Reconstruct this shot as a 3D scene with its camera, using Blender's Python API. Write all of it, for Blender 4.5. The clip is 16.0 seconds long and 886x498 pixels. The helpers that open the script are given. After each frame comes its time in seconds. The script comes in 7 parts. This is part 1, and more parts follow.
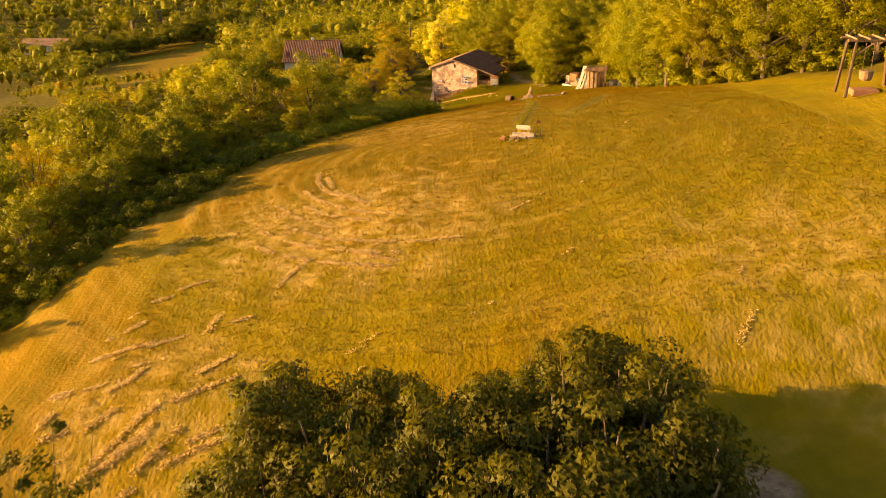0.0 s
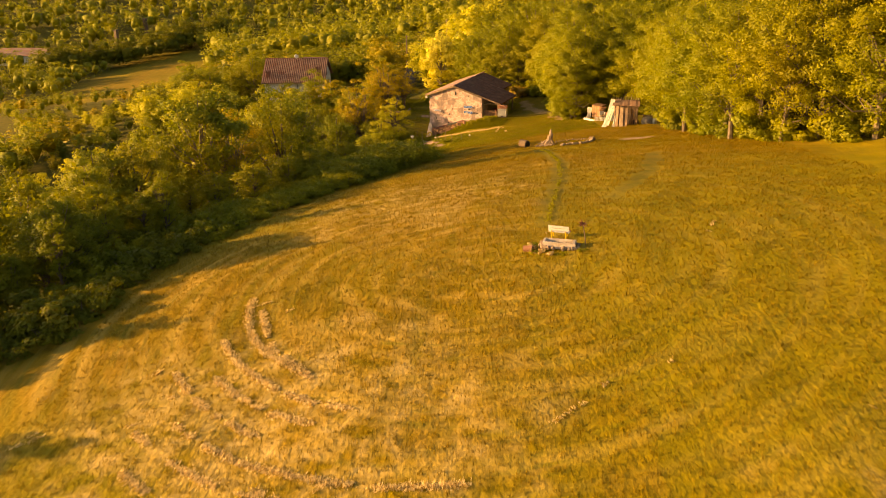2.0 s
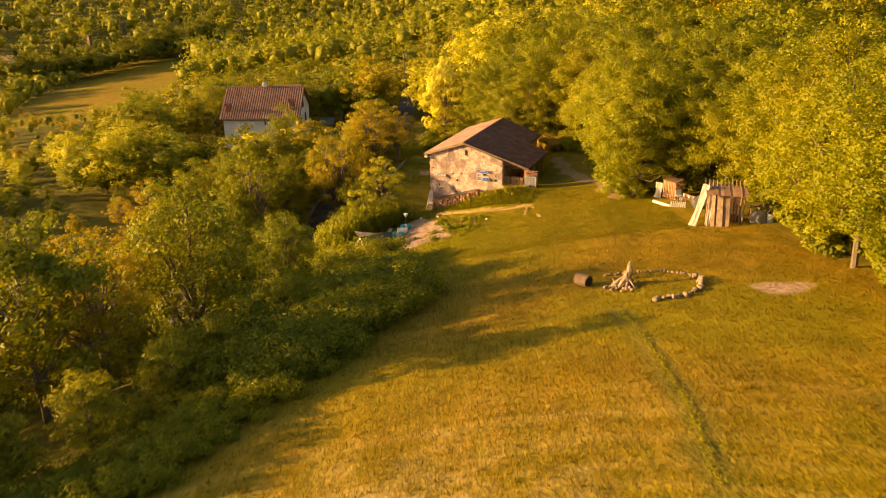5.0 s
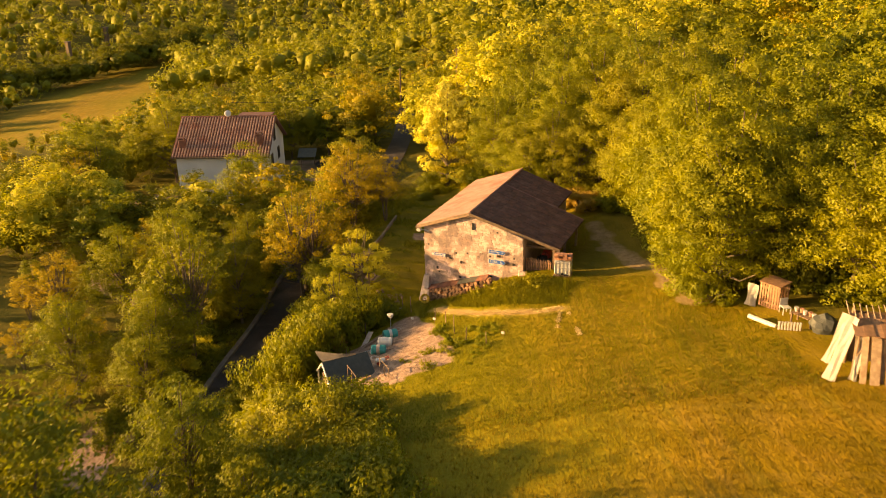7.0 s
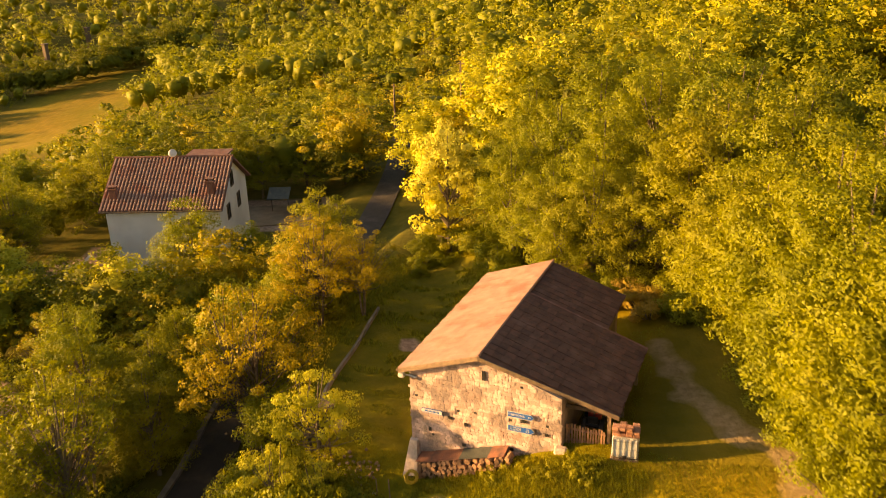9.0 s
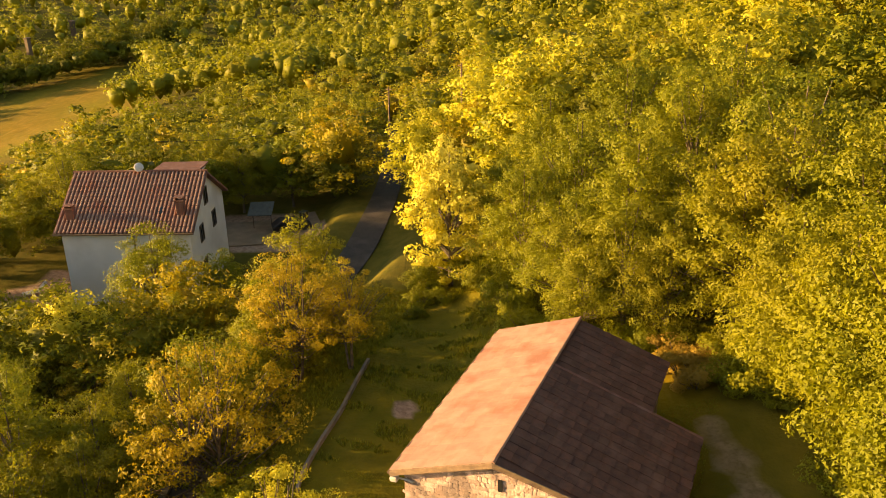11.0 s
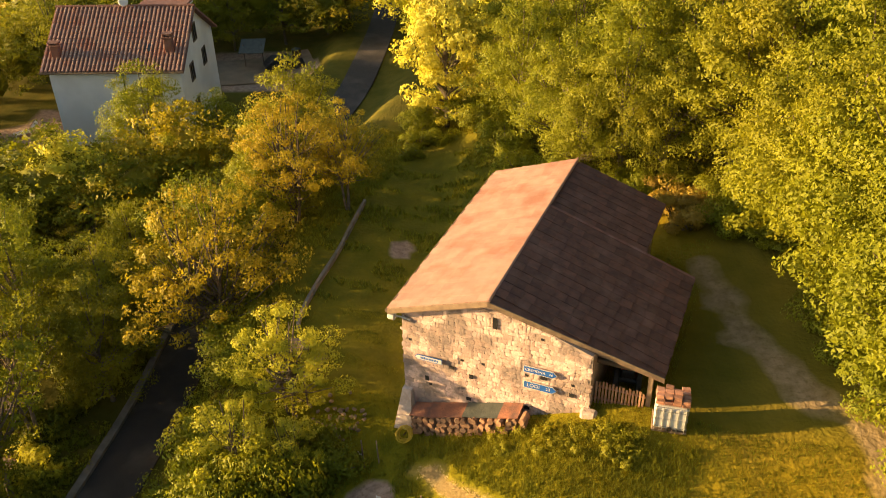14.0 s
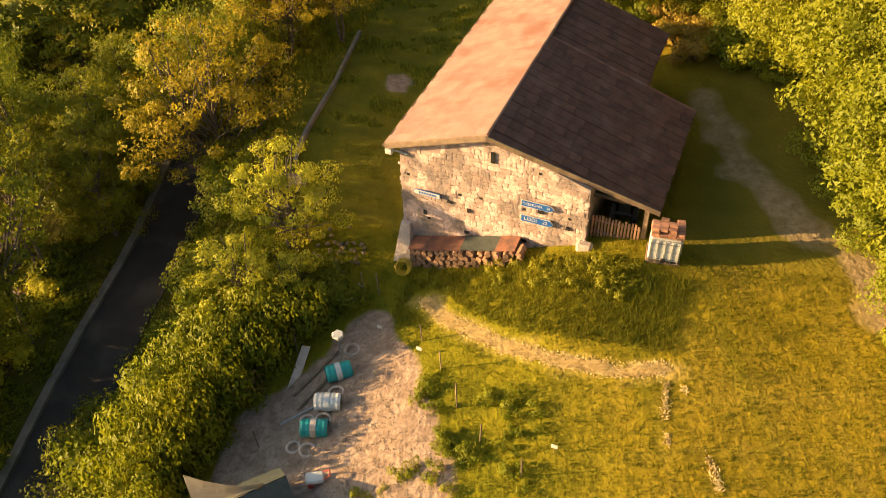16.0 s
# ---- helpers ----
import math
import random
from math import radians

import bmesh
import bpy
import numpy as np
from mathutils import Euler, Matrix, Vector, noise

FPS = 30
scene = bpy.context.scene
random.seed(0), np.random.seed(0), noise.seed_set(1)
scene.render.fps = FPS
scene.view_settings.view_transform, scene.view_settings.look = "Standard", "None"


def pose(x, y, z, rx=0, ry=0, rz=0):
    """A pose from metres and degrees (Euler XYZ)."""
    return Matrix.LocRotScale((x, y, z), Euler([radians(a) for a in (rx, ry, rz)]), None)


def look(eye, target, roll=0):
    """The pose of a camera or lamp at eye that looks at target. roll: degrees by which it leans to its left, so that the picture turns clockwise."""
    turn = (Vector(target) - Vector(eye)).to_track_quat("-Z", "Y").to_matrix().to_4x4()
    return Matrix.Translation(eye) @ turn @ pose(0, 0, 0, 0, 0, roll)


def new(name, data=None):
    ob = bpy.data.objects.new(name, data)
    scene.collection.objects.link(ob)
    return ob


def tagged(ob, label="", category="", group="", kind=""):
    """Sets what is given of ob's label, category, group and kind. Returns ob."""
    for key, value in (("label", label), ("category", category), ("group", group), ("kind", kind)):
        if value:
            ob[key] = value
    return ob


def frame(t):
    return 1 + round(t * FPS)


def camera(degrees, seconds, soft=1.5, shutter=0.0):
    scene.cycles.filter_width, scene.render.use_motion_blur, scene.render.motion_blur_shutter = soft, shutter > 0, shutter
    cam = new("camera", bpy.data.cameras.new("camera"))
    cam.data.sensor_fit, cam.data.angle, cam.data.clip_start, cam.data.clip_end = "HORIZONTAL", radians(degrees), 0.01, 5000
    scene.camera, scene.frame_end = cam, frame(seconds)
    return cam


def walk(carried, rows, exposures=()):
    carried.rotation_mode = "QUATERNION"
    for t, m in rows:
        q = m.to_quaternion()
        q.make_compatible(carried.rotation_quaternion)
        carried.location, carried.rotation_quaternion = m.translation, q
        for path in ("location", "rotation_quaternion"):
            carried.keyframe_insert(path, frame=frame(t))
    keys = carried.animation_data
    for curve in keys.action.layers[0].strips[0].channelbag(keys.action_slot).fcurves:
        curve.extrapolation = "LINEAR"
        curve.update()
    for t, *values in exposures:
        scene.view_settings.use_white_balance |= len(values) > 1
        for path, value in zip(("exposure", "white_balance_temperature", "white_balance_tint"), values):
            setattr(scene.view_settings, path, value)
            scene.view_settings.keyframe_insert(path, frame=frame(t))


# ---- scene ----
cam = camera(54.5, 16.0, 0.85, 0.3)

PATH = [
    (0, (52.497, -124.305, 26.537), (51.787, -122.576, 25.827), -0.7),
    (0.5, (50.967, -120.489, 26.486), (50.257, -118.759, 25.778), -0.6),
    (1, (48.998, -115.333, 26.557), (48.288, -113.601, 25.851), -0.6),
    (1.5, (47.167, -110.733, 26.519), (46.456, -109.001, 25.815), -0.6),
    (2, (45.01, -105.33, 26.455), (44.298, -103.598, 25.753), -0.6),
    (2.5, (43.109, -100.562, 26.425), (42.396, -98.829, 25.724), -0.6),
    (3, (41.096, -95.75, 26.512), (40.383, -94.018, 25.811), -0.6),
    (3.5, (39.015, -90.737, 26.48), (38.301, -89.006, 25.779), -0.6),
    (4, (36.869, -85.676, 26.478), (36.154, -83.945, 25.777), -0.6),
    (4.2, (35.936, -83.47, 26.51), (35.221, -81.74, 25.807), -0.5),
    (6.3, (26.751, -60.414, 26.07), (26.025, -58.692, 25.358), -0.7),
    (6.5, (25.895, -58.19, 26.032), (25.168, -56.468, 25.32), -0.9),
    (7, (23.946, -52.845, 25.917), (23.214, -51.127, 25.201), -1.0),
    (7.5, (21.94, -47.518, 25.751), (21.203, -45.802, 25.033), -1.1),
    (8, (19.983, -42.293, 25.651), (19.241, -40.582, 24.928), -1.3),
    (8.5, (18.129, -36.939, 25.589), (17.376, -35.237, 24.856), -1.6),
    (9, (15.868, -31.877, 25.555), (15.122, -30.174, 24.82), -1.6),
    (9.2, (15.086, -30.324, 25.584), (14.339, -28.619, 24.853), -1.0),
    (11.3, (11.842, -23.427, 24.807), (11.111, -21.726, 24.051), -1.2),
    (11.5, (11.838, -23.417, 24.8), (11.109, -21.722, 24.029), -1.2),
    (12, (11.844, -23.427, 24.811), (11.122, -21.751, 23.993), -1.1),
    (12.5, (11.84, -23.421, 24.805), (11.128, -21.768, 23.933), -1.1),
    (13, (11.839, -23.421, 24.805), (11.14, -21.795, 23.873), -1.1),
    (13.5, (11.837, -23.418, 24.802), (11.154, -21.83, 23.797), -1.1),
    (14, (11.826, -23.398, 24.787), (11.159, -21.848, 23.713), -1.1),
    (14.5, (11.821, -23.392, 24.78), (11.175, -21.889, 23.63), -1.1),
    (15, (11.821, -23.391, 24.776), (11.197, -21.94, 23.551), -1.2),
    (15.5, (11.815, -23.382, 24.769), (11.215, -21.988, 23.466), -1.2),
    (16, (11.814, -23.382, 24.765), (11.237, -22.049, 23.389), -1.4),
]
walk(cam, [(t, look(eye, aim, roll)) for t, eye, aim, roll in PATH],
     exposures=[(0.0, 1.64, 9800, 17), (1.0, 1.56, 9750, 17), (4.2, 1.64, 9000, 14), (7.0, 1.74, 8800, 14), (9.2, 1.79, 8800, 13), (11.5, 1.74, 7300, 6), (13.5, 1.77, 6850, 3), (16.0, 1.80, 6600, 2)])

# ---- light: a low evening sun and the clear sky ----
SUN_TO = Vector((-0.94, -0.35, 0.178)).normalized()
sun = new("sun", bpy.data.lights.new("sun", "SUN"))
sun.data.energy, sun.data.angle, sun.data.color = 4.8, radians(0.6), (1.0, 0.65, 0.30)
sun.matrix_world = look(SUN_TO * 200, (0, 0, 0))
world = bpy.data.worlds.new("sky")
scene.world = world
world.use_nodes = True
sky = world.node_tree.nodes.new("ShaderNodeTexSky")
sky.sky_type, sky.sun_disc = "NISHITA", False
sky.sun_elevation = math.asin(SUN_TO.z)
sky.sun_rotation = math.atan2(SUN_TO.x, SUN_TO.y)
sky.air_density, sky.dust_density = 1.0, 2.0
world.node_tree.links.new(sky.outputs[0], world.node_tree.nodes["Background"].inputs[0])
world.node_tree.nodes["Background"].inputs[1].default_value = 0.088

# ---- terrain ----
FX, FY = -0.38, 0.925          # heading of the flight
def smooth(a, b, v):
    k = min(1.0, max(0.0, (v - a) / (b - a)))
    return k * k * (3 - 2 * k)
def to_sr(x, y):
    return FX * x + FY * y, FY * x - FX * y
def meadow(s, r):
    p, q = max(-100.0, min(4.0, s)) / 50, max(-16.0, min(26.0, r)) / 20
    z = (-0.08 - 3.381 * p + 6.159 * q + 9.392 * p * p + 4.532 * p * q - 1.889 * q * q
         + 4.237 * p ** 3 + 1.613 * p * p * q - 0.932 * p * q * q + 0.117 * q ** 3)
    if r > 26:
        z += 0.22 * (r - 26) - 0.12 * max(0, r - 70)
    if r < -16:
        z += 0.12 * (r + 16)
    if s < -100:
        z += 0.02 * (s + 100)
    return z
def height(x, y):
    s, r = to_sr(x, y)
    z = meadow(s, r)
    z += 0.9 * math.exp(-((x - 8) ** 2 + (y + 0.5) ** 2) / 14)          # bank in front of the porch
    lawn = smooth(-4, 3, s) * smooth(4, -2, r)
    z *= 1 - lawn
    z -= smooth(14, 60, s) * (2.5 + 0.05 * max(0, s - 40)) * smooth(45, -5, r)
    edge = -6.2 - 10.5 * smooth(-18, -50, s)
    drop = smooth(0, 7.5 + 16 * smooth(-14, -40, s), edge - r)
    floor = -5.5 - 0.12 * max(0, -44 - r) - 0.12 * max(0, s - 75) + 0.05 * max(0, -30 - s)
    floor = max(floor, -20.5)
    z = z * (1 - drop) + min(z, floor) * drop
    far = smooth(80, 170, s)
    z = z * (1 - far) + max(-20.5, min(z, -16 + 0.14 * max(0, r - 10))) * far
    z += 0.09 * max(-35, min(35, r + 95)) * smooth(105, 150, s) * smooth(270, 220, s)          # tilted field across the valley
    z += 0.11 * max(0, r + 50) * smooth(90, 220, s)
    z -= 1.0 * smooth(-103, -108, s) * smooth(3, 9, r)
    z -= 2.6 * smooth(-102.5, -109, s) * smooth(-40, -10, r)          # bank below the meadow's near edge
    return z + 0.10 * max(0, s - 235) + 0.08 * max(0, -r - 260)


# ---- materials ----
def nodes_of(name):
    m = bpy.data.materials.new(name)
    m.use_nodes = True
    return m, m.node_tree, m.node_tree.nodes["Principled BSDF"]


def ramp_mix(nt, fac, a, b):
    n = nt.nodes.new("ShaderNodeMix")
    n.data_type = "RGBA"
    for sock, v in ((n.inputs[0], fac), (n.inputs[6], a), (n.inputs[7], b)):
        if isinstance(v, bpy.types.NodeSocket):
            nt.links.new(v, sock)
        elif isinstance(v, (int, float)):
            sock.default_value = v
        else:
            sock.default_value = (*v, 1)
    return n.outputs[2]


def noise_of(nt, scale, detail=4, lo=0.35, hi=0.65, vec=None):
    tex = nt.nodes.new("ShaderNodeTexNoise")
    tex.inputs["Scale"].default_value, tex.inputs["Detail"].default_value = scale, detail
    if vec is None:
        geo = nt.nodes.new("ShaderNodeNewGeometry")
        vec = geo.outputs["Position"]
    nt.links.new(vec, tex.inputs["Vector"])
    mr = nt.nodes.new("ShaderNodeMapRange")
    mr.inputs[1].default_value, mr.inputs[2].default_value = lo, hi
    nt.links.new(tex.outputs[0], mr.inputs[0])
    return mr.outputs[0]


def bump_on(nt, bsdf, height_socket, strength, distance):
    b = nt.nodes.new("ShaderNodeBump")
    b.inputs["Strength"].default_value, b.inputs["Distance"].default_value = strength, distance
    nt.links.new(height_socket, b.inputs["Height"])
    nt.links.new(b.outputs[0], bsdf.inputs["Normal"])


def plain(name, a, b, scale=3.0, rough=0.8, metal=0.0, stain=None, bump=0.4, fine=40.0, spread=0.25, local=False):
    """A surface in two tones, with fine grain, stains and a spread from piece to piece."""
    m, nt, bsdf = nodes_of(name)
    vec = None
    if local:
        vec = nt.nodes.new("ShaderNodeTexCoord").outputs["Object"]
    col = ramp_mix(nt, noise_of(nt, scale, 5, vec=vec), a, b)
    if stain:
        col = ramp_mix(nt, noise_of(nt, scale * 0.35, 6, 0.5, 0.68, vec), col, stain)
    info = nt.nodes.new("ShaderNodeObjectInfo")
    hsv = nt.nodes.new("ShaderNodeHueSaturation")
    mr = nt.nodes.new("ShaderNodeMapRange")
    mr.inputs[3].default_value, mr.inputs[4].default_value = 1 - spread, 1 + spread
    nt.links.new(info.outputs["Random"], mr.inputs[0])
    nt.links.new(mr.outputs[0], hsv.inputs["Value"])
    nt.links.new(col, hsv.inputs["Color"])
    nt.links.new(hsv.outputs[0], bsdf.inputs["Base Color"])
    bsdf.inputs["Roughness"].default_value, bsdf.inputs["Metallic"].default_value = rough, metal
    bump_on(nt, bsdf, noise_of(nt, fine, 5, 0.2, 0.8, vec), bump, 0.02)
    return m


def shifted(nt, d):
    """World place moved aside, so that two noises do not agree."""
    geo = nt.nodes.new("ShaderNodeNewGeometry")
    add = nt.nodes.new("ShaderNodeVectorMath")
    add.inputs[1].default_value = (d, d * 0.7, d * 1.3)
    nt.links.new(geo.outputs["Position"], add.inputs[0])
    return add.outputs[0]


def leafy(name, a, b, c, glow=0.42, warm=None):
    """Leaves: three tones from leaf to leaf and tree to tree, letting light through."""
    m, nt, bsdf = nodes_of(name)
    geo = nt.nodes.new("ShaderNodeNewGeometry")
    info = nt.nodes.new("ShaderNodeObjectInfo")
    soft = nt.nodes.new("ShaderNodeMapRange")
    soft.inputs[3].default_value, soft.inputs[4].default_value = 0.15, 0.75
    nt.links.new(geo.outputs["Random Per Island"], soft.inputs[0])
    col = ramp_mix(nt, soft.outputs[0], a, b)
    mr = nt.nodes.new("ShaderNodeMapRange")
    mr.inputs[1].default_value, mr.inputs[2].default_value, mr.inputs[4].default_value = 0.3, 1.0, 0.8
    nt.links.new(info.outputs["Random"], mr.inputs[0])
    col = ramp_mix(nt, mr.outputs[0], col, c)
    col = ramp_mix(nt, noise_of(nt, 0.5, 3, 0.4, 0.75), col, b)
    col = ramp_mix(nt, noise_of(nt, 0.13, 2, 0.45, 0.8), col, c)
    col = ramp_mix(nt, noise_of(nt, 0.09, 3, 0.52, 0.85, shifted(nt, 40)), col, warm or b)
    nt.links.new(col, bsdf.inputs["Base Color"])
    bsdf.inputs["Roughness"].default_value = 0.6
    bsdf.inputs["Specular IOR Level"].default_value = 0.25
    tr = nt.nodes.new("ShaderNodeBsdfTranslucent")
    nt.links.new(col, tr.inputs["Color"])
    mix = nt.nodes.new("ShaderNodeMixShader")
    mix.inputs[0].default_value = glow
    nt.links.new(bsdf.outputs[0], mix.inputs[1])
    nt.links.new(tr.outputs[0], mix.inputs[2])
    nt.links.new(mix.outputs[0], nt.nodes["Material Output"].inputs["Surface"])
    return m


LEAF_GREEN = leafy("leaf_green", (0.215, 0.222, 0.011), (0.28, 0.272, 0.014), (0.155, 0.18, 0.011), warm=(0.30, 0.25, 0.015))
LEAF_YELLOW = leafy("leaf_yellow", (0.58, 0.52, 0.05), (0.68, 0.62, 0.13), (0.55, 0.48, 0.03))
LEAF_RUST = leafy("leaf_rust", (0.33, 0.25, 0.014), (0.42, 0.31, 0.020), (0.27, 0.25, 0.012))
LEAF_DARK = leafy("leaf_dark", (0.13, 0.135, 0.007), (0.19, 0.185, 0.009), (0.10, 0.12, 0.007))
LEAF_HEDGE = leafy("leaf_hedge", (0.07, 0.08, 0.007), (0.15, 0.14, 0.010), (0.055, 0.065, 0.007))
LEAF_DEAD = leafy("leaf_dead", (0.26, 0.12, 0.05), (0.36, 0.18, 0.08), (0.22, 0.11, 0.05), 0.3)
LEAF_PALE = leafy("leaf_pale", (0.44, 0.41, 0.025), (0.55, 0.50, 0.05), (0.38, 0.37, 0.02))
# far crowns only: haze glow and sunlight put into a brighter leaf tone
LEAF_FAR_BRIGHT = leafy("leaf_gold", (0.27, 0.258, 0.016), (0.34, 0.32, 0.022), (0.22, 0.225, 0.014))
GRASS_BLADE = leafy("grass_blade", (0.24, 0.162, 0.008), (0.34, 0.215, 0.014), (0.24, 0.165, 0.008), 0.35)
LUSH_BLADE = leafy("lush_blade", (0.225, 0.215, 0.010), (0.31, 0.275, 0.014), (0.19, 0.19, 0.009), 0.4)
AMBER = leafy("amber_grass", (0.40, 0.23, 0.045), (0.50, 0.33, 0.075), (0.36, 0.26, 0.03), 0.35)
STRAW = leafy("straw", (0.64, 0.47, 0.20), (0.76, 0.58, 0.29), (0.66, 0.49, 0.21), 0.35)
BARK = plain("bark", (0.10, 0.075, 0.05), (0.17, 0.13, 0.09), 4, 0.95, bump=0.9, fine=18)
STONE = plain("stone", (0.60, 0.47, 0.40), (0.47, 0.35, 0.28), 5, 0.9, stain=(0.34, 0.28, 0.24), bump=0.9, fine=16, spread=0.2)
MORTAR = plain("mortar", (0.42, 0.31, 0.25), (0.30, 0.22, 0.18), 1.2, 0.95, bump=0.9, fine=22)
TILE = plain("roof_tile", (0.19, 0.072, 0.045), (0.135, 0.055, 0.038), 3, 0.8, stain=(0.20, 0.10, 0.08), bump=0.5, fine=30, spread=0.22)
# on the barn's left slope this pale tone carries the sunlight
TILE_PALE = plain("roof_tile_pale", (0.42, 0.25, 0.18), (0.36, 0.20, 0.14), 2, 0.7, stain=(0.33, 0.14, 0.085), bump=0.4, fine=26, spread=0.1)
WOOD = plain("weathered_wood", (0.28, 0.19, 0.12), (0.20, 0.13, 0.08), 4, 0.85, stain=(0.15, 0.10, 0.07), bump=0.6, fine=24, spread=0.3)
WOOD_DARK = plain("dark_wood", (0.10, 0.065, 0.04), (0.14, 0.09, 0.055), 4, 0.85, bump=0.6, fine=24)
WOOD_RED = plain("fresh_cut_wood", (0.36, 0.20, 0.11), (0.26, 0.14, 0.08), 5, 0.85, bump=0.6, fine=24, spread=0.35)
PLASTER = plain("white_plaster", (0.74, 0.70, 0.68), (0.68, 0.64, 0.62), 0.8, 0.9, stain=(0.6, 0.56, 0.54), bump=0.2, fine=30, spread=0.03)
CONCRETE = plain("concrete", (0.34, 0.30, 0.26), (0.26, 0.23, 0.20), 2, 0.9, stain=(0.2, 0.17, 0.14), bump=0.5, fine=30)
ASPHALT = plain("asphalt", (0.05, 0.038, 0.031), (0.037, 0.029, 0.025), 1.2, 0.85, stain=(0.09, 0.07, 0.058), bump=0.5, fine=60, spread=0.03)
DIRT = plain("dirt_track", (0.27, 0.19, 0.12), (0.20, 0.14, 0.09), 0.8, 0.95, stain=(0.16, 0.12, 0.07), bump=0.8, fine=9, spread=0.04)
WHITE = plain("white_paint", (0.66, 0.63, 0.58), (0.56, 0.52, 0.47), 3, 0.5, stain=(0.55, 0.50, 0.43), bump=0.1, spread=0.05)
DARK = plain("dark_metal", (0.03, 0.03, 0.032), (0.05, 0.045, 0.045), 4, 0.5, 0.6, bump=0.2)
STEEL = plain("galvanised_steel", (0.45, 0.45, 0.45), (0.34, 0.34, 0.35), 6, 0.4, 0.8, bump=0.15)
BLUE = plain("sign_blue", (0.012, 0.10, 0.40), (0.010, 0.085, 0.34), 6, 0.6, stain=(0.02, 0.12, 0.38), bump=0.1, spread=0.04)
TEAL = plain("teal_plastic", (0.02, 0.30, 0.27), (0.02, 0.25, 0.23), 5, 0.4, stain=(0.05, 0.3, 0.27), bump=0.1)
RED = plain("red_paint", (0.42, 0.045, 0.03), (0.34, 0.04, 0.03), 5, 0.5, bump=0.2)
YELLOW = plain("yellow_paint", (0.70, 0.48, 0.03), (0.6, 0.4, 0.03), 5, 0.5, bump=0.2)
TARP = plain("dark_tarp", (0.035, 0.04, 0.035), (0.055, 0.06, 0.05), 3, 0.6, bump=0.7, fine=8)
TARP_TAN = plain("tan_tarp", (0.46, 0.38, 0.27), (0.36, 0.29, 0.21), 2, 0.7, bump=0.5, fine=8)
RUBBER = plain("rubber", (0.025, 0.024, 0.023), (0.04, 0.038, 0.036), 5, 0.8, bump=0.4)
BRICK = plain("red_brick", (0.42, 0.20, 0.12), (0.34, 0.15, 0.09), 5, 0.9, stain=(0.3, 0.16, 0.11), bump=0.6, fine=26, spread=0.3)
RUSTY = plain("rusty_sheet", (0.30, 0.115, 0.06), (0.20, 0.08, 0.05), 4, 0.8, stain=(0.10, 0.05, 0.04), bump=0.6, fine=14, spread=0.3)
PALE_WOOD = plain("bleached_wood", (0.42, 0.31, 0.21), (0.30, 0.21, 0.14), 6, 0.85, stain=(0.24, 0.16, 0.10), bump=0.8, fine=20, spread=0.25)
BED_STONE = plain("field_stone", (0.34, 0.25, 0.17), (0.23, 0.165, 0.115), 5, 0.9, stain=(0.2, 0.15, 0.11), bump=0.8, fine=18, spread=0.3)
# darkened copy of the roof tile: the right slope's shade is in the colour
BARN_TILE_SHADED = plain("barn_tile", (0.15, 0.060, 0.036), (0.098, 0.043, 0.029), 3, 0.95, stain=(0.165, 0.078, 0.052), bump=0.5, fine=30, spread=0.2)
KERB = plain("old_concrete", (0.21, 0.175, 0.14), (0.15, 0.125, 0.10), 2, 0.95, stain=(0.10, 0.09, 0.06), bump=0.6, fine=24)
GLASS, gnt, gb = nodes_of("window_glass")
gb.inputs["Base Color"].default_value = (0.02, 0.025, 0.03, 1)
gb.inputs["Roughness"].default_value = 0.06


# ---- mesh helpers ----
def part(name, bm, material, parent=None, label="", smooth_faces=False):
    me = bpy.data.meshes.new(name)
    bm.to_mesh(me)
    bm.free()
    me.materials.append(material)
    if smooth_faces:
        for p in me.polygons:
            p.use_smooth = True
    ob = new(name, me)
    if parent:
        ob.parent = parent
    if label:
        ob["label"] = label
    return ob


def share(name, me, parent, m):
    ob = new(name, me)
    ob.parent = parent
    ob.matrix_local = m
    return ob


def thing(name, m, label, category, group="", kind=""):
    ob = new(name)
    ob.empty_display_size = 0.2
    ob.matrix_world = m
    return tagged(ob, label, category, group, kind)


def box(bm, lo, hi, bevel=0.0, m=None):
    c = [(a + b) / 2 for a, b in zip(lo, hi)]
    d = [max(1e-4, b - a) for a, b in zip(lo, hi)]
    mat = Matrix.Translation(c) @ Matrix.Diagonal((*d, 1))
    if m:
        mat = m @ mat
    made = bmesh.ops.create_cube(bm, size=1, matrix=mat)["verts"]
    if bevel:
        edges = {e for v in made for e in v.link_edges}
        bmesh.ops.bevel(bm, geom=list(edges), offset=bevel, segments=1, affect="EDGES")
    return made


def tube(bm, pts, radii, n=6, caps=True):
    """A round bar through the points, with a radius at each."""
    rings = []
    for i, p in enumerate(pts):
        p = Vector(p)
        a, b = Vector(pts[max(0, i - 1)]), Vector(pts[min(len(pts) - 1, i + 1)])
        q = (b - a).to_track_quat("Z", "Y")
        r = radii[i] if isinstance(radii, (list, tuple)) else radii
        rings.append([bm.verts.new(p + q @ Vector((math.cos(6.2832 * k / n) * r, math.sin(6.2832 * k / n) * r, 0))) for k in range(n)])
    for a, b in zip(rings, rings[1:]):
        for k in range(n):
            bm.faces.new((a[k], a[(k + 1) % n], b[(k + 1) % n], b[k]))
    if caps:
        bm.faces.new(rings[0][::-1])
        bm.faces.new(rings[-1])


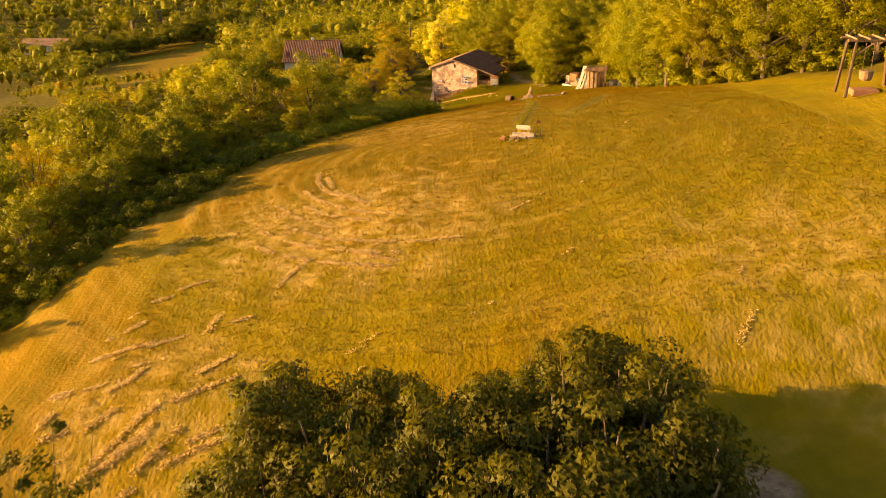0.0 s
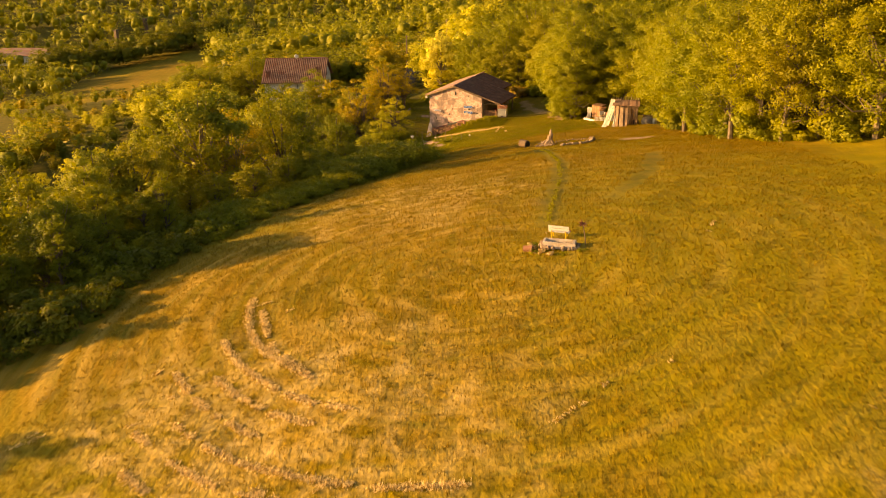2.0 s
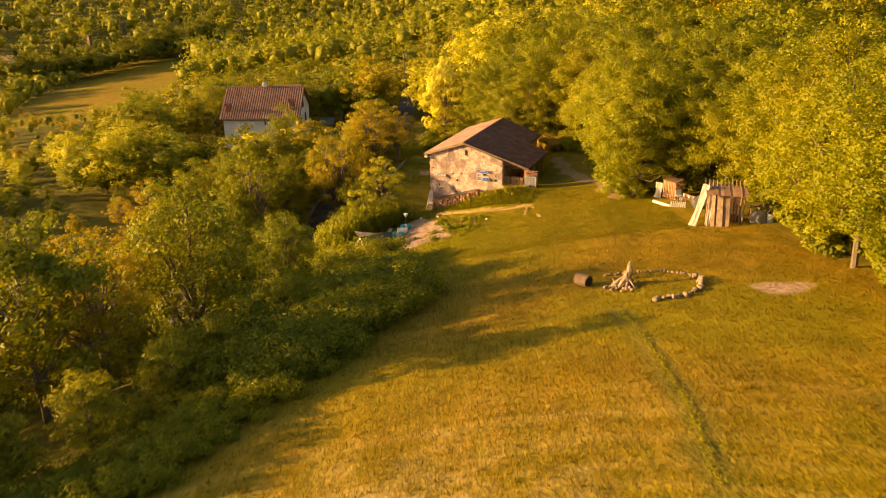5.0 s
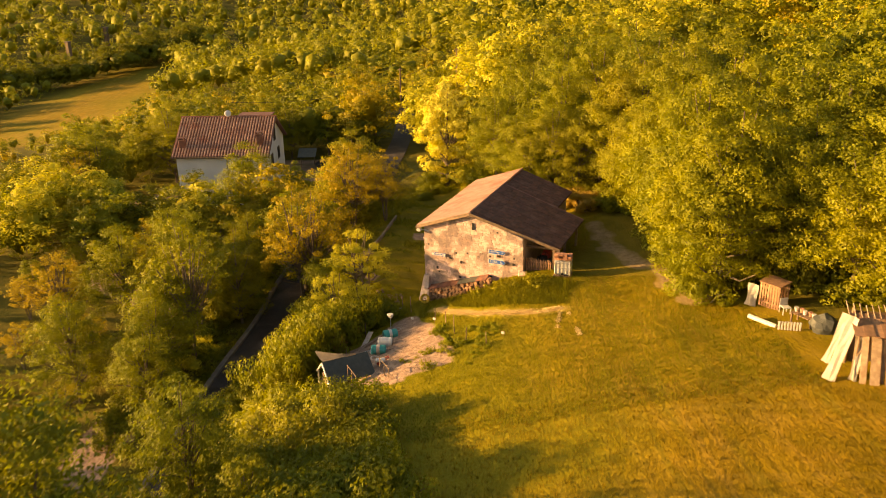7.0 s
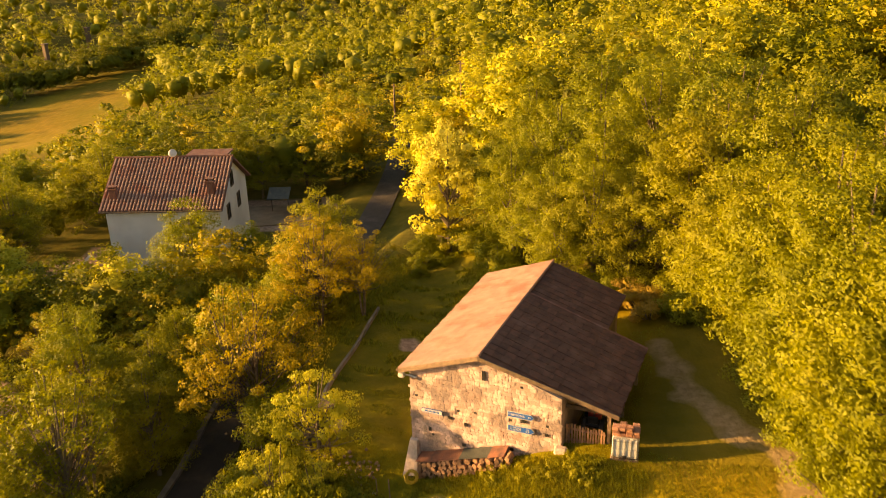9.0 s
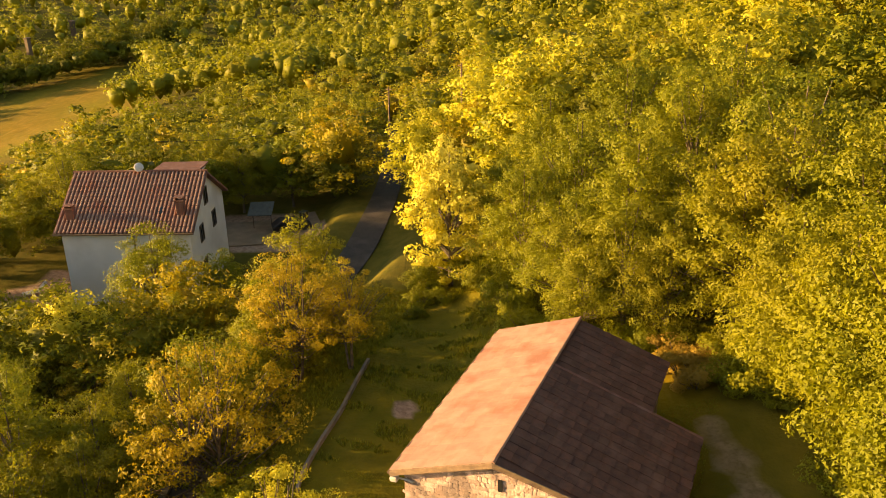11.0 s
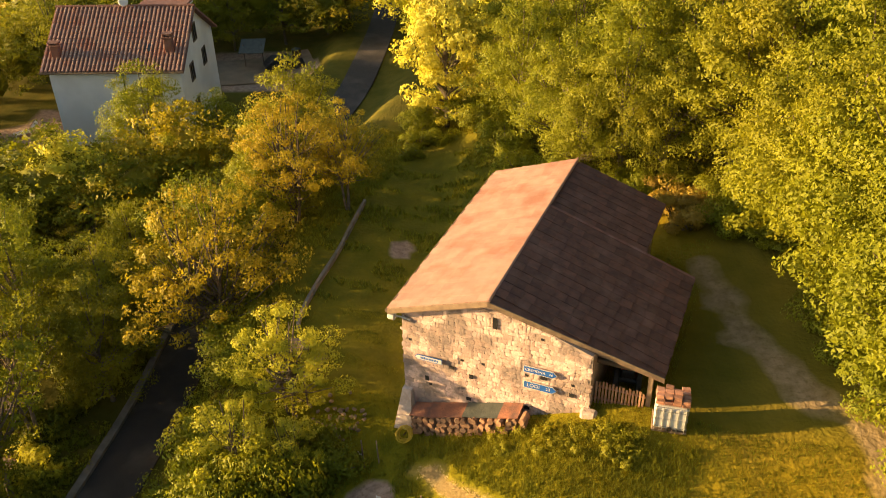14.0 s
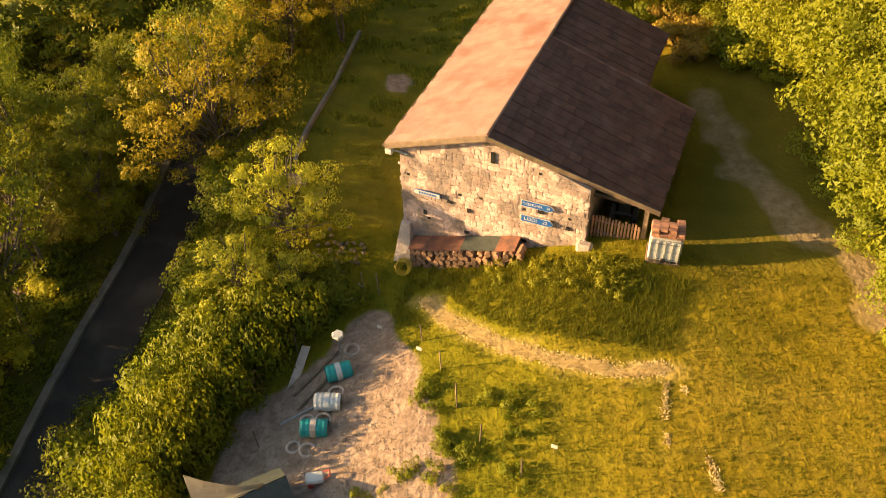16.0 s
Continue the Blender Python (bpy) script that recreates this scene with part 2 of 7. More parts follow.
def slab(bm, corners, thick):
    """A plate under four or more corners, thick downwards along its normal."""
    cs = [Vector(c) for c in corners]
    nrm = (cs[1] - cs[0]).cross(cs[-1] - cs[0]).normalized()
    top = [bm.verts.new(c) for c in cs]
    low = [bm.verts.new(c - nrm * thick) for c in cs]
    bm.faces.new(top)
    bm.faces.new(low[::-1])
    for i in range(len(cs)):
        j = (i + 1) % len(cs)
        bm.faces.new((top[j], top[i], low[i], low[j]))


def ground_at(x, y, dz=0.0):
    return Vector((x, y, height(x, y) + dz))


def mesh_of(name, verts, faces, material):
    me = bpy.data.meshes.new(name)
    me.from_pydata([tuple(v) for v in verts], [], [tuple(f) for f in faces])
    me.materials.append(material)
    return me


def mesh_quads(name, verts, material, corners=4, normals=None):
    """A mesh of loose leaves: every four (or three) verts are one, with the way each faces."""
    verts = np.asarray(verts, np.float32).reshape(-1, 3)
    n = len(verts) // corners
    me = bpy.data.meshes.new(name)
    me.vertices.add(len(verts))
    me.vertices.foreach_set("co", verts.ravel())
    me.loops.add(len(verts))
    me.loops.foreach_set("vertex_index", np.arange(len(verts), dtype=np.int32))
    me.polygons.add(n)
    me.polygons.foreach_set("loop_start", np.arange(0, len(verts), corners, dtype=np.int32))
    me.polygons.foreach_set("loop_total", np.full(n, corners, np.int32))
    me.update(calc_edges=True)
    me.materials.append(material)
    if normals is not None:
        facing = me.attributes.new("custom_normal", "FLOAT_VECTOR", "POINT")
        facing.data.foreach_set("vector", np.asarray(normals, np.float32).ravel())
    return me


# ---- foliage ----
def unit(v):
    return v / np.maximum(1e-6, np.linalg.norm(v, axis=1, keepdims=True))


def leaves_at(rng, pos, size, droop=0.0, out=None, loose=0.75, mass=None, soft=0.6):
    """A leaf at each place, three verts each, and their normals: leaves of one spray face much the same way."""
    n = len(pos)
    c = unit(rng.normal(size=(n, 3)))
    if out is not None:
        c = unit(c * loose + out + np.array([0, 0, 0.25]))
    a = np.cross(c, rng.normal(size=(n, 3)))
    a[:, 2] -= droop
    a = unit(a)
    b = unit(np.cross(c, a))
    ln = size * rng.uniform(0.6, 1.35, (n, 1))
    wd = ln * rng.uniform(0.5, 0.8, (n, 1))
    tri = np.stack([pos - a * ln / 2 - b * wd * 0.2, pos + b * wd * 0.6, pos + a * ln / 2 - b * wd * 0.25], 1)
    face = unit(np.cross(tri[:, 1] - tri[:, 0], tri[:, 2] - tri[:, 0]))
    way = out if mass is None else unit(out * 0.6 + mass * 0.7)
    back = np.sum(face * way, 1) < 0
    tri[back] = tri[back][:, ::-1]
    face[back] *= -1
    nrm = unit(face * (1 - soft) + way * soft)
    return tri.reshape(-1, 3), np.repeat(nrm, 3, axis=0)


def crown_points(rng, clumps, radii, n):
    k = rng.integers(0, len(clumps), n)
    d = rng.normal(size=(n, 3))
    d /= np.linalg.norm(d, axis=1, keepdims=True)
    rad = radii[k][:, None] * rng.uniform(0.2, 1.0, (n, 1)) ** 0.45
    return clumps[k] + d * rad * np.array([1.0, 1.0, 0.55]), d


def core_tris(rng, wide, mid, up, down, cuts=2):
    """The closed mass inside a far crown: an uneven hull for the leaves to sit on."""
    bm = bmesh.new()
    bmesh.ops.create_icosphere(bm, subdivisions=cuts, radius=1.0)
    off = Vector(rng.uniform(0, 50, 3))
    for v in bm.verts:
        k = 0.74 + 0.5 * noise.noise(v.co * 1.7 + off)
        v.co = Vector((v.co.x * wide * k, v.co.y * wide * k, mid + v.co.z * k * (up if v.co.z > 0 else down)))
    tri = np.array([v.co[:] for f in bm.faces for v in f.verts])
    bm.free()
    return tri, unit((tri - np.array([0, 0, mid])) / np.array([wide, wide, up]) + np.array([0, 0, 0.1]))


def tree_meshes(name, seed, tall, wide, bare, clumps, leaves, leaf, leaf_mat, stems=1, droop=0.15, loose=0.9, puff=(0.20, 0.38), low=1.0, core=0, soft=0.6, slim=1.0, lift=0.05):
    """Trunk and crown meshes of one tree: limbs to clumps, clumps full of leaves."""
    rng = np.random.default_rng(seed)
    bm = bmesh.new()
    cs, rs = [], []
    mid = tall * (bare + (1 - bare) * 0.52)
    for i in range(clumps):
        u = rng.normal(size=3)
        u /= np.linalg.norm(u)
        f = rng.uniform(0.35, 0.92)
        top = 1.0 if u[2] > 0 else low
        c = np.array([u[0] * wide * f * rng.uniform(0.75, 1.1), u[1] * wide * f * rng.uniform(0.75, 1.1), mid + u[2] * f * (tall - mid) * top])
        if c[2] > mid:
            c[:2] *= 1 - 0.45 * (c[2] - mid) / (tall - mid)
        elif low >= 1:
            c[:2] *= 1 + 0.45 * (mid - c[2]) / mid
        cs.append(c)
        rs.append(wide * rng.uniform(*puff))
    cs, rs = np.array(cs), np.array(rs)
    base_r = (0.018 * tall + 0.05) * slim
    for sidx in range(stems):
        ang = sidx * 2.4 + seed
        lean = Vector((math.cos(ang), math.sin(ang), 0)) * (0.1 * tall * (stems > 1) + rng.uniform(0, 0.04) * tall)
        spine = [Vector((0, 0, -0.4)) + lean * 0.04, lean * 0.25 + Vector((0, 0, tall * bare * 0.6)), lean * 0.6 + Vector((rng.uniform(-.2, .2), rng.uniform(-.2, .2), mid * 0.85)), lean + Vector((0, 0, tall * 0.86))]
        k = 1.0 if stems == 1 else 0.6
        tube(bm, spine, [base_r * k, base_r * k * 0.8, base_r * k * 0.5, base_r * 0.12], 7, False)
        for c in cs[sidx::stems][:26]:
            start = spine[1].lerp(spine[3], min(0.8, max(0.0, (c[2] - tall * bare) / tall * 0.7)))
            c = Vector(c)
            bend = start.lerp(c, 0.5) + Vector((0, 0, -0.06 * tall * rng.uniform(-0.3, 1)))
            tube(bm, [start, bend, c], [base_r * k * 0.38, base_r * k * 0.24, base_r * 0.06], 5, False)
    trunk = bpy.data.meshes.new(name + "_trunk")
    bm.to_mesh(trunk)
    bm.free()
    trunk.materials.append(BARK)
    pts, out = crown_points(rng, cs, rs, leaves)
    mass = unit((pts - np.array([0, 0, mid * 0.7])) / np.array([wide, wide, tall - mid]) + np.array([0, 0, lift]))
    tris, nrms = leaves_at(rng, pts, leaf, droop, out, loose, mass, soft)
    if core:
        hull, hull_n = core_tris(rng, wide * 0.42, mid, (tall - mid) * 0.45, mid * 0.9, core)
        tris, nrms = np.concatenate([tris, hull]), np.concatenate([nrms, hull_n])
    crown = mesh_quads(name + "_crown", tris, leaf_mat, 3, nrms)
    return trunk, crown


def bush_mesh(name, seed, tall, wide, clumps, leaves, leaf, leaf_mat):
    rng = np.random.default_rng(seed)
    cs = np.stack([rng.uniform(-1, 1, clumps) * wide * 0.75, rng.uniform(-1, 1, clumps) * wide * 0.75, rng.uniform(0.1, 0.75, clumps) * tall], 1)
    bm = bmesh.new()
    for c in cs[:14]:
        tube(bm, [(c[0] * 0.2, c[1] * 0.2, -0.1), (c[0] * 0.6, c[1] * 0.6, c[2] * 0.6), tuple(c)], [0.035, 0.025, 0.012], 5, False)
    stems = bpy.data.meshes.new(name + "_stems")
    bm.to_mesh(stems)
    bm.free()
    stems.materials.append(BARK)
    pts, out = crown_points(rng, cs, np.full(clumps, tall * 0.32) * rng.uniform(0.7, 1.3, clumps), leaves)
    pts[:, 2] = np.abs(pts[:, 2])
    mass = unit(pts / np.array([wide, wide, tall * 0.8]))
    tris, nrms = leaves_at(rng, pts, leaf, 0.0, out, 0.75, mass, 0.55)
    return stems, mesh_quads(name, tris, leaf_mat, 3, nrms)


def plant_tree(meshes, x, y, scale, label, name="tree", group="", z=None, spin=None):
    rz = spin if spin is not None else random.uniform(0, 360)
    pt = Vector((x, y, z)) if z is not None else ground_at(x, y)
    t = thing(name, Matrix.Translation(pt) @ pose(0, 0, 0, 0, 0, rz), label, "tree", group)
    sc = Matrix.Diagonal((scale * random.uniform(0.92, 1.08), scale * random.uniform(0.92, 1.08), scale, 1))
    share("trunk", meshes[0], t, sc)
    share("crown", meshes[1], t, sc)
    return t


def plant_bush(meshes, x, y, scale, label, name="bush", group="", tallness=1.0):
    t = thing(name, Matrix.Translation(ground_at(x, y, -0.05)) @ pose(0, 0, 0, 0, 0, random.uniform(0, 360)), label, "bush", group)
    sc = Matrix.Diagonal((scale, scale, scale * tallness, 1))
    if meshes[0].name.split("_")[0] != "weed":
        share("stem", meshes[0], t, sc)
    share("foliage", meshes[1], t, sc)
    return t


def joined_crowns(name, places, label, spread=1.0, flat=1.0):
    """One uncounted mass of crowns: (meshes, x, y, scale) each, sorted by their leaves."""
    by_mat = {}
    for meshes, x, y, scale in places:
        me = meshes[1]
        co = np.empty(len(me.vertices) * 3, np.float32)
        me.vertices.foreach_get("co", co)
        a = random.uniform(0, 6.2832)
        rot = np.array([[math.cos(a), -math.sin(a), 0], [math.sin(a), math.cos(a), 0], [0, 0, 1]])
        co = co.reshape(-1, 3) @ rot.T * scale * np.array([spread, spread, flat]) + np.array([x, y, height(x, y)])
        nr = np.empty(len(me.vertices) * 3, np.float32)
        me.attributes["custom_normal"].data.foreach_get("vector", nr)
        by_mat.setdefault(me.materials[0].name, []).append((co, nr.reshape(-1, 3) @ rot.T))
    for key, lots in by_mat.items():
        tagged(new(name, mesh_quads(name, np.concatenate([c for c, _ in lots]), bpy.data.materials[key], 3, np.concatenate([n for _, n in lots]))), label, "woodland", kind="stuff")

# ---- ground ----
ROAD = [(-3, -36, -5.0), (-7.5, -22, -5.4), (-10.9, -12.7, -5.5), (-12.9, -6.4, -5.5), (-14.9, 1.2, -5.4), (-17.4, 8.5, -5.2),
        (-19.6, 17, -4.7), (-21.4, 27, -4.0), (-22.4, 36, -3.2), (-24.4, 43.5, -2.9), (-28.6, 55, -3.6), (-34, 68, -4.4), (-44, 90, -6.5)]
DRIVE = [(19.4, -4.0), (17.4, -1.1), (16.6, 0.9), (15.3, 2.8), (13.6, 4.4), (12.1, 6.3), (11.0, 8.4), (9.8, 10.7)]
LOW_DRIVE = [(-14.2, -21), (-17.4, -12), (-19.6, -5), (-26, 0.5), (-36, 4)]
CUT_PATH = [(2.1, -2.8), (3.5, -3.8), (6.0, -4.8), (7.9, -5.15), (10.1, -5.2), (11.4, -4.8)]
GARDEN = [(-0.3, -3.5), (0.9, -3.8), (2.5, -5.2), (4.2, -7.4), (6.4, -9.2), (7.5, -12), (5, -14.5), (0, -14.5), (-2.2, -12), (-2.5, -9.2), (-1.2, -7), (-0.6, -5), (-0.3, -3.5)]
RUTS = [[(25.5, -36), (27, -38.8), (30.45, -48.45), (32.45, -56), (33.5, -61.1), (34.5, -66.2)], [(36.5, -46), (37.6, -54.7), (36.9, -61.4)]]


def near_line(x, y, pts):
    """Distance to a line of points, and how far along it (in points)."""
    best = (1e9, 0.0)
    for i in range(len(pts) - 1):
        ax, ay, bx, by = pts[i][0], pts[i][1], pts[i + 1][0], pts[i + 1][1]
        dx, dy = bx - ax, by - ay
        k = max(0.0, min(1.0, ((x - ax) * dx + (y - ay) * dy) / (dx * dx + dy * dy)))
        d = math.hypot(x - ax - k * dx, y - ay - k * dy)
        if d < best[0]:
            best = (d, i + k)
    return best


bare_height = height


def height(x, y):
    z = bare_height(x, y)
    if -52 < x < 4 and -40 < y < 95:
        d, k = near_line(x, y, ROAD)
        if d < 6:
            i = min(int(k), len(ROAD) - 2)
            zr = ROAD[i][2] + (ROAD[i + 1][2] - ROAD[i][2]) * (k - i)
            w = 1 - smooth(2.4, 6, d)
            z = z * (1 - w) + (zr - 0.05) * w
    if -3 < x < 8 and -15 < y < -3:
        lump = abs(noise.noise(Vector((x * 0.9, y * 0.9, 6.0)))) + 0.6 * abs(noise.noise(Vector((x * 1.9, y * 1.9, 2.0))))
        z += 0.28 * lump * smooth(3.6, 2.0, abs(x - 2.6)) * smooth(5.5, 3.5, abs(y + 9.5)) * smooth(0.4, 2.2, x)
    if x > 0:
        z += 0.10 * noise.noise(Vector((x * 0.35, y * 0.35, 1.0))) + 0.04 * noise.noise(Vector((x * 1.3, y * 1.3, 4.0)))
    return z


def from_sr(s, r):
    return FX * s + FY * r, FY * s - FX * r


BRUSH = [(-96, -23), (-90, -20), (-84, -18), (-78, -14.6), (-72, -13.4), (-66, -12.4), (-62, -10.5), (-59, -9), (-54, -6.6), (-50, -5.2), (-45, -3.5), (-40, -1.4), (-35, 0.4), (-30, 0.6), (-26.5, -1), (-20, -1.9)]


def brush_edge(s):
    """Where the brambles end and the meadow begins."""
    return float(np.interp(s, [a for a, _ in BRUSH] + [-14], [b for _, b in BRUSH] + [-5.8]))


def wood_edge(x, y):
    """How wooded the ground is: 0 on the meadow, lawn and fields, 1 under trees."""
    s, r = to_sr(x, y)
    right = 15.5 + 8 * smooth(-2, -22, s) + 5 * smooth(-48, -64, s) + 6 * smooth(-64, -84, s)
    left = brush_edge(s) - 0.8
    w = max(smooth(right - 1.5, right + 2, r), smooth(left + 1, left - 2.5, r))
    w = max(w, smooth(11, 17, s) * smooth(2, 7, r), smooth(26, 33, s))
    w *= 1 - smooth(1.0, 0.8, math.hypot((s - 172) / 80, (r + 96 + 0.14 * (s - 172)) / 27))
    return w


def cover(x, y):
    """Bare earth, woodland floor with painted shade, dry grass, lush grass."""
    wob = noise.noise(Vector((x * 0.6, y * 0.6, 7.0)))
    bare = 0.0
    if x < 30 and x > -10 and -16 < y < 24:
        bare = max(bare, 0.52 * smooth(1.7, 0.4, near_line(x, y, DRIVE)[0] + 0.9 * wob))
        if -4 < x < 9 and y < -2.5:
            inside = False
            for (ax, ay), (bx, by) in zip(GARDEN, GARDEN[1:]):
                if (ay > y) != (by > y) and x < ax + (y - ay) / (by - ay) * (bx - ax):
                    inside = not inside
            d = near_line(x, y, GARDEN)[0] * (1 if inside else -1)
            bare = max(bare, smooth(-0.3, 0.35, d + 0.5 * wob - 0.5 * smooth(3.5, 5.5, x)))
        bare = max(bare, 0.8 * smooth(1.1, 0.5, math.hypot(x + 5.6, (y - 11.6) / 1.3) + 0.4 * wob), 0.8 * smooth(0.9, 0.4, math.hypot(x + 5.4, y - 1.9) + 0.4 * wob))
    bare = max(bare, 0.7 * smooth(2.4, 0.6, math.hypot(x - 32.6, (y + 31.5) * 1.1) + wob))
    bare = max(bare, 0.37 * smooth(0.9, 0.3, near_line(x, y, [(33.7, -65), (32.5, -60), (31.6, -55)])[0] + 0.5 * wob))
    bare = max(bare, 0.8 * smooth(2.0, 0.8, near_line(x, y, [(52.5, -99), (54, -106), (55, -116)])[0] * 0.6 + 0.7 * wob))
    if x < -8:
        bare = max(bare, smooth(2.0, 1.2, near_line(x, y, LOW_DRIVE)[0] + 0.4 * wob))
        bare = max(bare, smooth(1.05, 0.9, math.hypot((x + 36.5) / 7, (y - 43.5) / 5)), smooth(1.05, 0.9, max(abs(x + 46) / 3.0, abs(y - 25) / 4)))
    dry = 0.0
    if 1 < x < 13 and -7 < y < -2:
        dry = smooth(0.5, 0.15, near_line(x, y, CUT_PATH)[0] + 0.2 * wob)
    if x > 5:
        dry = max(dry, smooth(1.15, 0.35, math.hypot((x - 30) / 9.5, (y + 85) / 8) + 0.5 * wob))
        dry = max(dry, 0.7 * smooth(1.1, 0.4, math.hypot((x - 24) / 8, (y + 60) / 10) + 0.6 * wob))
        dry = max(dry, 0.6 * smooth(1.1, 0.4, math.hypot((x - 29) / 6, (y + 101) / 7) + 0.6 * wob))
        dry = max(dry, 0.5 * smooth(1.0, 0.3, math.hypot((x - 55) / 12, (y + 88) / 9) + 0.6 * wob))
    s, r = to_sr(x, y)
    lush = max(smooth(-34, -14, s + 4 * wob) * smooth(40, 24, s) * (1 - 0.6 * smooth(3, 9, r)), 0.8 * smooth(0.2, 0.9, noise.noise(Vector((x * 0.07, y * 0.07, 3.0))) + 0.45))
    # same mask gives the right of the near meadow a darker, greener tone
    lush = max(lush, 0.65 * smooth(1, 10, r + 3 * wob) * smooth(-50, -68, s))
    wood = wood_edge(x, y)
    for rut in RUTS:
        wood = max(wood, 0.8 * smooth(0.8, 0.3, near_line(x, y, rut)[0] + 0.3 * wob))
    # barn's shadow on the right painted in with the floor tone
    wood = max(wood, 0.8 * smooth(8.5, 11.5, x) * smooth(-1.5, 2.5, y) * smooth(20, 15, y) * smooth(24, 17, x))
    # tree shade and sun streaks painted across the lawn in the same tone
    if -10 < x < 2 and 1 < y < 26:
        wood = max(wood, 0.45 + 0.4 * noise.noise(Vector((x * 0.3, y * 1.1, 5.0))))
    return bare, wood, dry, lush


def axis_steps(fine_lo, fine_hi, step, lo, hi, grow=1.12):
    vals = list(np.arange(fine_lo, fine_hi + step, step))
    d = step
    while vals[-1] < hi:
        d *= grow
        vals.append(vals[-1] + d)
    d = step
    while vals[0] > lo:
        d *= grow
        vals.insert(0, vals[0] - d)
    return vals


def build_ground():
    ss, rr = axis_steps(-112, 36, 0.6, -420, 1500), axis_steps(-24, 30, 0.6, -1400, 1200)
    verts, cols = [], []
    for s in ss:
        for r in rr:
            x, y = FX * s + FY * r, FY * s - FX * r
            verts.append((x, y, height(x, y)))
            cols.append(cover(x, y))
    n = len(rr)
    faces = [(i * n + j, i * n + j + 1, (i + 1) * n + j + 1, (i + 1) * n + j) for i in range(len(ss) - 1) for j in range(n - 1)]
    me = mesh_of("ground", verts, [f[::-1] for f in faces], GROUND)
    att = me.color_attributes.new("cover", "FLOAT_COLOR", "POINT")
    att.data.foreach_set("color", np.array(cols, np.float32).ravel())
    for p in me.polygons:
        p.use_smooth = True
    return tagged(new("ground", me), "rolling hillside meadow of golden evening grass with bare earth and woodland floor", "ground", kind="structure")


GROUND, nt, bsdf = nodes_of("ground")
att = nt.nodes.new("ShaderNodeVertexColor")
att.layer_name = "cover"
sep = nt.nodes.new("ShaderNodeSeparateColor")
nt.links.new(att.outputs[0], sep.inputs[0])
grass = ramp_mix(nt, noise_of(nt, 0.11, 5, 0.38, 0.62), (0.172, 0.114, 0.006), (0.228, 0.140, 0.009))
grass = ramp_mix(nt, noise_of(nt, 0.5, 5, 0.45, 0.8), grass, (0.30, 0.178, 0.020))
streak = nt.nodes.new("ShaderNodeCombineXYZ")
place = nt.nodes.new("ShaderNodeNewGeometry")
for k, (ax, ay, size) in enumerate(((FX, FY, 0.16), (FY, -FX, 1.9))):
    dot = nt.nodes.new("ShaderNodeVectorMath")
    dot.operation = "DOT_PRODUCT"
    dot.inputs[1].default_value = (ax * size, ay * size, 0)
    nt.links.new(place.outputs["Position"], dot.inputs[0])
    nt.links.new(dot.outputs["Value"], streak.inputs[k])
grass = ramp_mix(nt, noise_of(nt, 1.0, 5, 0.5, 0.9, streak.outputs[0]), grass, (0.33, 0.20, 0.036))
grass = ramp_mix(nt, noise_of(nt, 0.45, 4, 0.5, 0.8, streak.outputs[0]), grass, (0.15, 0.125, 0.008))
# mowing rounds about the middle of the meadow
away = nt.nodes.new("ShaderNodeVectorMath")
away.inputs[1].default_value = (-33.5, 72, 0)
nt.links.new(place.outputs["Position"], away.inputs[0])
flat = nt.nodes.new("ShaderNodeSeparateXYZ")
nt.links.new(away.outputs[0], flat.inputs[0])
ways = {}
for key, op, scale in (("turn", "ARCTAN2", 1.6), ("reach", "POWER", 1.0)):
    n = nt.nodes.new("ShaderNodeMath")
    n.operation = op
    if op == "ARCTAN2":
        nt.links.new(flat.outputs[0], n.inputs[0])
        nt.links.new(flat.outputs[1], n.inputs[1])
    else:
        sq = nt.nodes.new("ShaderNodeVectorMath")
        sq.operation = "DOT_PRODUCT"
        flatten = nt.nodes.new("ShaderNodeVectorMath")
        flatten.operation = "MULTIPLY"
        flatten.inputs[1].default_value = (1, 1, 0)
        nt.links.new(away.outputs[0], flatten.inputs[0])
        nt.links.new(flatten.outputs[0], sq.inputs[0])
        nt.links.new(flatten.outputs[0], sq.inputs[1])
        nt.links.new(sq.outputs["Value"], n.inputs[0])
        n.inputs[1].default_value = 0.5
    k = nt.nodes.new("ShaderNodeMath")
    k.operation = "MULTIPLY"
    k.inputs[1].default_value = scale
    nt.links.new(n.outputs[0], k.inputs[0])
    ways[key] = k.outputs[0]
rounds = nt.nodes.new("ShaderNodeCombineXYZ")
nt.links.new(ways["turn"], rounds.inputs[0])
nt.links.new(ways["reach"], rounds.inputs[1])
inner = nt.nodes.new("ShaderNodeMapRange")
inner.inputs[1].default_value, inner.inputs[2].default_value, inner.inputs[3].default_value, inner.inputs[4].default_value = 17, 30, 1, 0.15
nt.links.new(ways["reach"], inner.inputs[0])
for scale, lo, hi, tint in ((1.3, 0.47, 0.68, (0.43, 0.285, 0.065)), (2.6, 0.5, 0.75, (0.13, 0.11, 0.006))):
    amount = nt.nodes.new("ShaderNodeMath")
    amount.operation = "MULTIPLY"
    nt.links.new(noise_of(nt, scale, 4, lo, hi, rounds.outputs[0]), amount.inputs[0])
    nt.links.new(inner.outputs[0], amount.inputs[1])
    grass = ramp_mix(nt, amount.outputs[0], grass, tint)
lush = ramp_mix(nt, noise_of(nt, 0.8, 6, 0.38, 0.65), (0.158, 0.142, 0.007), (0.225, 0.184, 0.010))
grass = ramp_mix(nt, att.outputs[1], grass, lush)
